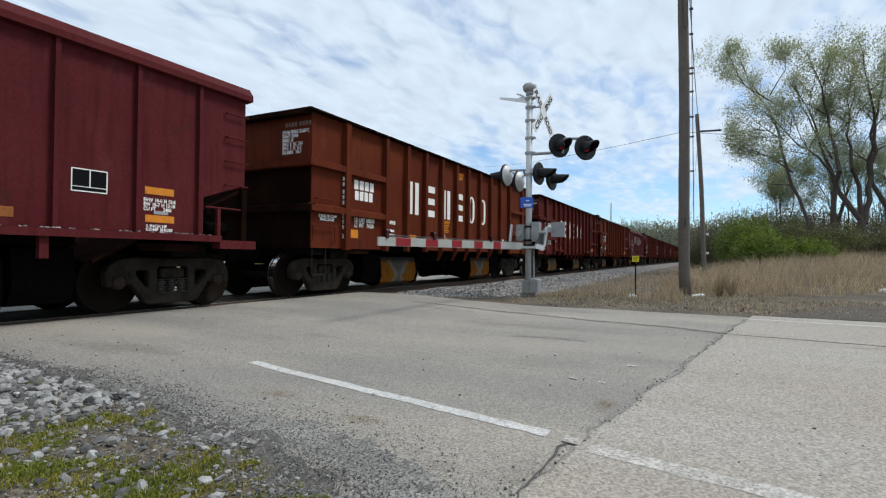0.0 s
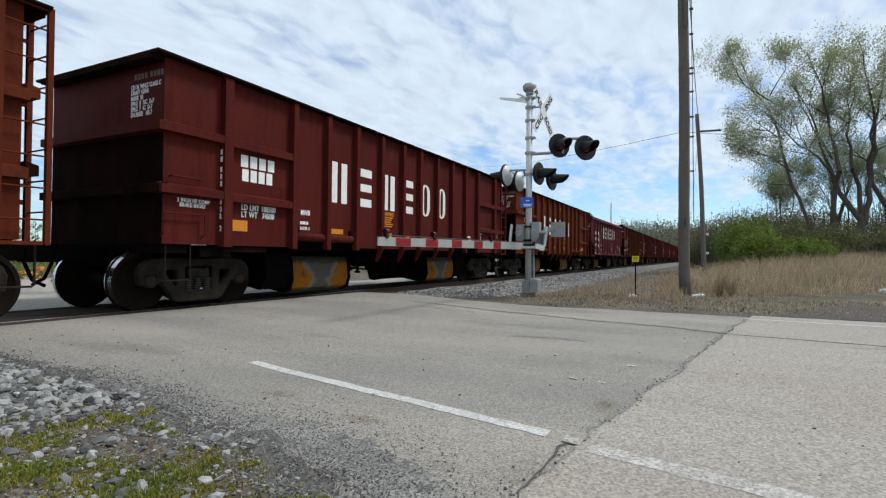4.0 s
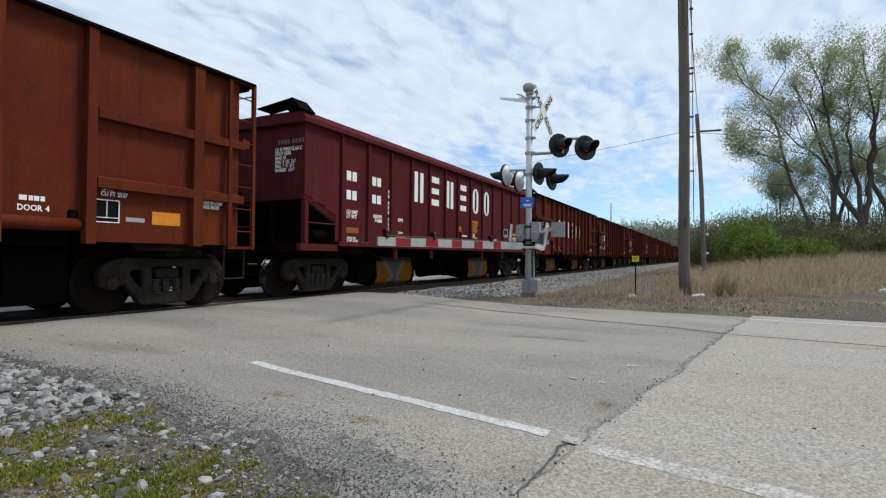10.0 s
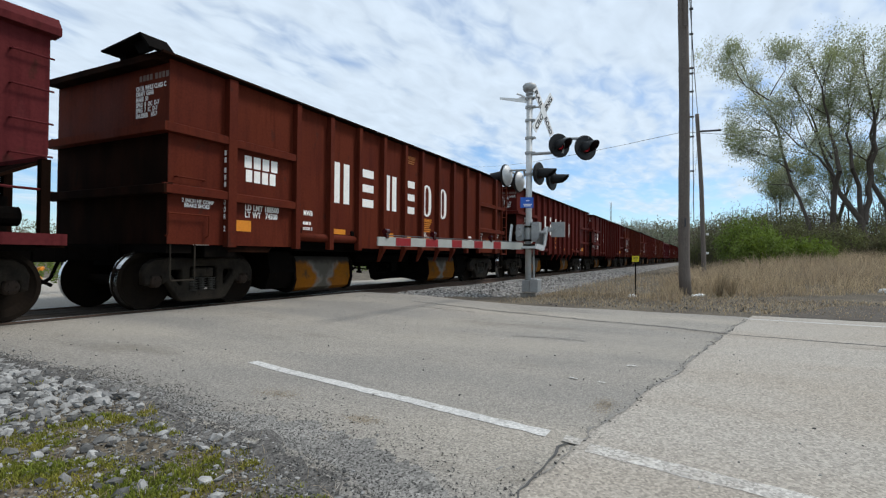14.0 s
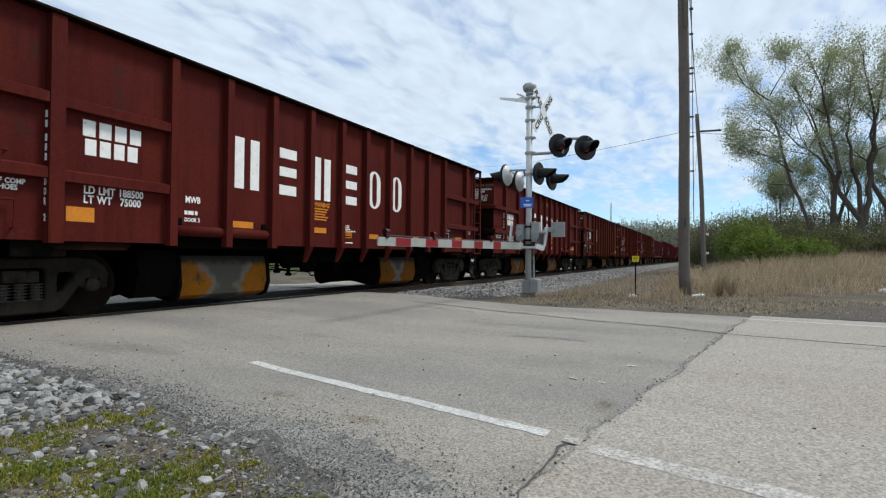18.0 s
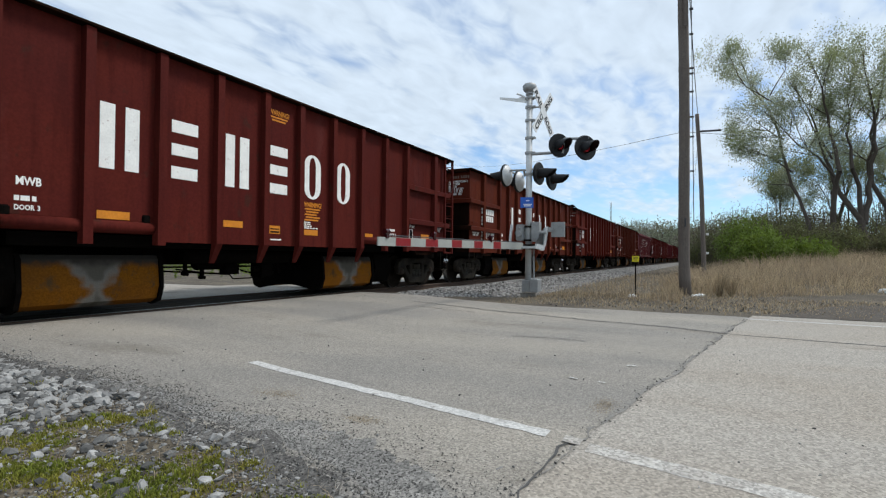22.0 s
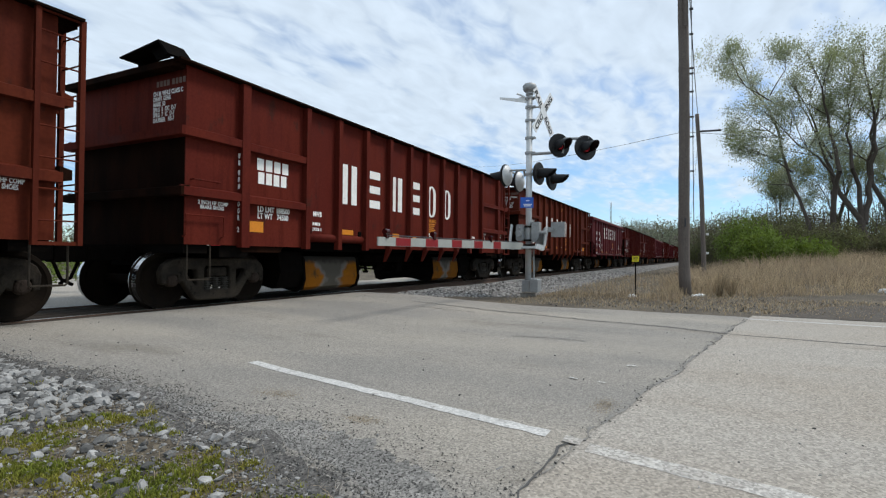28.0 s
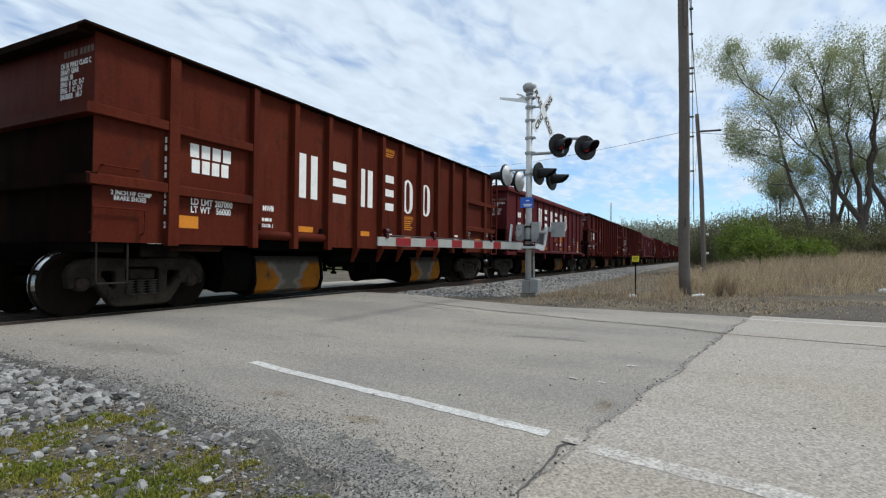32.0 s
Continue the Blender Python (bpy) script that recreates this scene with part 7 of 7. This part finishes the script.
thicket("scrub_belt", "brown-green thicket of scrub behind the grass bank", lambda r: (r.uniform(44, 62), r.uniform(-26, 1.8), r.uniform(2.0, 4.6)), 1000, 51, "scrub", 0.065, 0.8, 0.05)
thicket("woods", "mixed spring woods beyond the curve of the bank, haze in their colour", lambda r: (lambda k: (150 + 130 * k, -20 + 62 * r.random() - 20 * (1 - k), r.uniform(6, 12)))(r.random()), 1500, 52, "farleaf_haze", 0.30, 1.0, 0.1)
thicket("woods", "distant woods along the railway, haze in their colour", lambda r: (r.uniform(230, 330), r.uniform(0, 70), r.uniform(11, 18)), 1100, 53, "farleaf_haze", 0.45, 1.0, 0.1)
thicket("woods", "distant woods across the track", lambda r: (lambda a: (170 * math.cos(a) + r.uniform(-15, 15), 20 + 170 * math.sin(a), r.uniform(6, 11)))(r.uniform(0.25, 1.9)), 1000, 54, "farleaf_haze", 0.40, 1.0, 0.05)

for x, y, h in ((330, 53.3, 35), (420, 48.9, 29.5)):
    mast = thing("radio_mast", "thin distant steel radio mast", "radio mast", pose(x, y, 0), group="radio masts")
    b = bmesh.new()
    for i in range(3):
        a = 2 * math.pi * i / 3
        bm_tube(b, (0.5 * math.cos(a), 0.5 * math.sin(a), 0), (0.4 * math.cos(a), 0.4 * math.sin(a), h), 0.09, 5)
    for j in range(int(h / 3)):
        for i in range(3):
            a, c = 2 * math.pi * i / 3, 2 * math.pi * (i + 1) / 3
            bm_tube(b, (0.5 * math.cos(a), 0.5 * math.sin(a), 3 * j), (0.5 * math.cos(c), 0.5 * math.sin(c), 3 * j + 3), 0.05, 4)
    part("lattice", b, M["steel"], mast)

stones("lot_gravel", "dark gravel and litter on the bare soil beside the road", 1300, (10.7, 15.6, -7.0, 3.2), lambda r, x, y: 0.006 + 0.022 * r.random() ** 2, 20, lambda x, y: ground_z(x, y) + 0.01, None, lambda x, y, r: x > 10.75 + 0.6 * r.random(), "darkstone")
blades("leaf_litter", "dry tan leaf litter on the bare soil", 1400, lambda r: (lambda x, y: (x, y, ground_z(x, y) + 0.025) if noise.noise(Vector((x * 0.9, y * 0.9, 30))) > -0.1 else None)(r.uniform(11.3, 16.0), r.uniform(-8, 3.4)), lambda r: r.uniform(0.015, 0.035), 0.014, M["drygrass"], 36, bend=1.6, cat="leaf litter")

# ---- cracks in the road ----
v, f = [], []
for i in range(261):
    x = 1.5 + 8.3 * i / 260
    a, c = seam(x) + 0.004, seam(x) + (0.3 + 0.7 * smooth01(2.6, 3.6, x)) * (0.012 + 0.05 * (0.4 + noise.noise(Vector((x * 2.5, 1, 0)))) + 0.06 * noise.noise(Vector((x * 14, 2, 0))))
    c = max(a + 0.004, c)
    v += [(x, a, road_z(x, a) + 0.0025), (x, c, road_z(x, c) + 0.0025)]
    if i:
        k = 2 * i
        f.append((k - 2, k, k + 1, k - 1))
tagged(part("seam_tar", pydata("seam_tar", v, f, M["smear"]), None), "dark worn strip along the pavement seam", "stain", kind="structure")


def crack(pts, w, seed, mat="tar", label="dark tar-filled crack along the road"):
    rng = random.Random(seed)
    v, f = [], []
    fine = []
    for (x0, y0), (x1, y1) in zip(pts, pts[1:]):
        n = max(2, int(math.hypot(x1 - x0, y1 - y0) / 0.08))
        fine += [(x0 + (x1 - x0) * i / n + rng.gauss(0, 0.012), y0 + (y1 - y0) * i / n + rng.gauss(0, 0.012)) for i in range(n)]
    for i, (x, y) in enumerate(fine):
        ww = w * rng.uniform(0.6, 1.3)
        z = road_z(x, y) + 0.0085
        p, q = fine[max(0, i - 1)], fine[min(len(fine) - 1, i + 1)]
        n = math.hypot(q[0] - p[0], q[1] - p[1]) or 1
        nx, ny = ww * (q[1] - p[1]) / n, -ww * (q[0] - p[0]) / n
        v += [(x + nx, y + ny, z), (x - nx, y - ny, z)]
    for i in range(len(fine) - 1):
        f.append((2 * i, 2 * i + 1, 2 * i + 3, 2 * i + 2))
    tagged(part("road_crack", pydata("road_crack", v, f, M[mat]), None), label, "crack", kind="structure")


crack([(9.3, 5.4), (9.15, 4.46), (8.68, 2.62), (8.38, 1.61), (8.19, 0.54), (7.8, -0.3), (7.73, -0.91), (7.65, -1.82), (7.6, -6), (7.4, -14)], 0.022, 61)
crack([(8.6, 4.9), (8.5, 4.2), (8.45, 3.6)], 0.012, 62)
crack([(1.5, 0.72), (1.8, 0.70), (2.0, 0.694), (2.2, 0.690), (2.4, 0.686), (2.6, 0.684), (2.8, 0.668), (3.0, 0.63)], 0.007, 64)
crack([(6.2, 2.2), (6.3, 1.7), (6.25, 1.2)], 0.012, 63)
for x, y, w, sd in ((5.03, 0.62, 0.016, 1), (4.29, 0.98, 0.012, 2), (4.27, 0.74, 0.010, 3), (5.9, 2.2, 0.012, 4)):
    crack([(x, y + 0.03), (x + 0.006, y), (x, y - 0.03)], w, 70 + sd, "roadline", "small worn white dab on the road")

for i in range(-40, 330):
    if 2.0 < i * 0.55 < 10.6:
        continue
    if i == -40:
        TIE = tie_mesh()
    part("tie", TIE, None, track, at=pose(i * 0.55 + 0.2, 0, 0.0, 0, 0, random.Random(i).uniform(-1, 1)))


# ---- sand stains, weeds ----
for x, y, rx, ry, sd in ((2.79, 2.74, 0.10, 0.18, 1), (2.60, 1.87, 0.07, 0.13, 2), (2.24, 1.87, 0.06, 0.11, 3), (3.62, 0.62, 0.16, 0.07, 4)):
    rng = random.Random(sd)
    v, f = [], []
    for i in range(700):
        px, py = x + rng.gauss(0, rx * 0.55), y + rng.gauss(0, ry * 0.55)
        chip(v, f, px, py, road_z(px, py) + 0.0005, rng.uniform(0.0015, 0.0035), rng)
    tagged(part("sand_grains", pydata("sand_grains", v, f, M["sand"]), None), "sprinkled tan sand on the asphalt", "sand", kind="stuff")

for x, y, h, sd in ((15.9, -0.25, 0.75, 71), (16.1, -0.55, 0.55, 72)):
    rng = random.Random(sd)
    sv, sf = [], []
    for i in range(60):
        a = rng.uniform(0, 6.28)
        q = Vector((math.cos(a) * h * rng.uniform(0.1, 0.5), math.sin(a) * h * rng.uniform(0.1, 0.5), h * rng.uniform(0.5, 1.0)))
        limb(sv, sf, Vector((q.x * 0.15, q.y * 0.15, 0)), q, 0.007, 0.003, 3)
    w = thing("dry_weed", "leafless brown dry weed clump on the verge", "weed", pose(x, y, ground_z(x, y)), group="dry weeds")
    part("stalk", pydata("stalk", sv, sf, M["drygrass"]), None, w)


# ---- beyond the track ----
lane = grid_sheet("gravel_lane", frange(9.5, 90, 60), frange(10.9, 13.4, 4), lambda x, y: ground_z(x, y) + 0.05 + 0.02 * noise.noise(Vector((x, y, 0))), M["chipseal"])
tagged(part("gravel_lane", lane, None), "pale gravel lane on the far side of the track", "lane", kind="structure")
thicket("field_grass", "green and brown rough grass beyond the track", lambda r: (lambda k: (r.uniform(-2, 4) + 34 * r.random(), 18.5 + 30 * k, r.uniform(0.25, 0.55) + 0.5 * k))(r.random() ** 1.2), 1100, 55, "bush", 0.05, 0.3, 0.0, "grass")
thicket("field_scrub", "brownish low scrub at the back of the field", lambda r: (r.uniform(-5, 60), r.uniform(36, 52), r.uniform(0.8, 2.0)), 500, 56, "scrub", 0.10, 0.6, 0.0, "scrub")
for x, y, n, mat, lab in ((9.4, 22.6, 16, "axlebox", "heap of reddish broken bricks in the grass"), (8.2, 23.5, 14, "signwhite", "heap of pale broken blocks in the grass"), (10.6, 22.9, 10, "amber", "heap of dull orange rubble in the grass")):
    rng = random.Random(n)
    v, f = [], []
    for i in range(n):
        chip(v, f, rng.gauss(0, 0.35), rng.gauss(0, 0.3), rng.uniform(0.05, 0.38), rng.uniform(0.10, 0.18), rng)
    tagged(part("rubble_heap", pydata("rubble_heap", v, f, M[mat]), None, at=(x, y, ground_z(x, y))), lab, "rubble", "rubble heaps")


# ---- the train rolls ----
def motions():
    steps = [float(i) for i in range(33)]
    turn_steps = [32.0 * i / 230 for i in range(231)]
    for i, (car, kind_b) in enumerate(TRAIN):
        k = i - 1
        walk(car, [(t, pose(car_x(k) - run(t), TRACK_Y, RAIL_Z)) for t in steps])
        if k > 10:
            continue
        for o in car.children_recursive:
            if o.name.startswith("wheelset"):
                x, y, z = o.location
                walk(o, [(t, pose(x, y, z, 0, -math.degrees((run(t) - run(0)) / 0.457) % 360, 0)) for t in turn_steps])


motions()
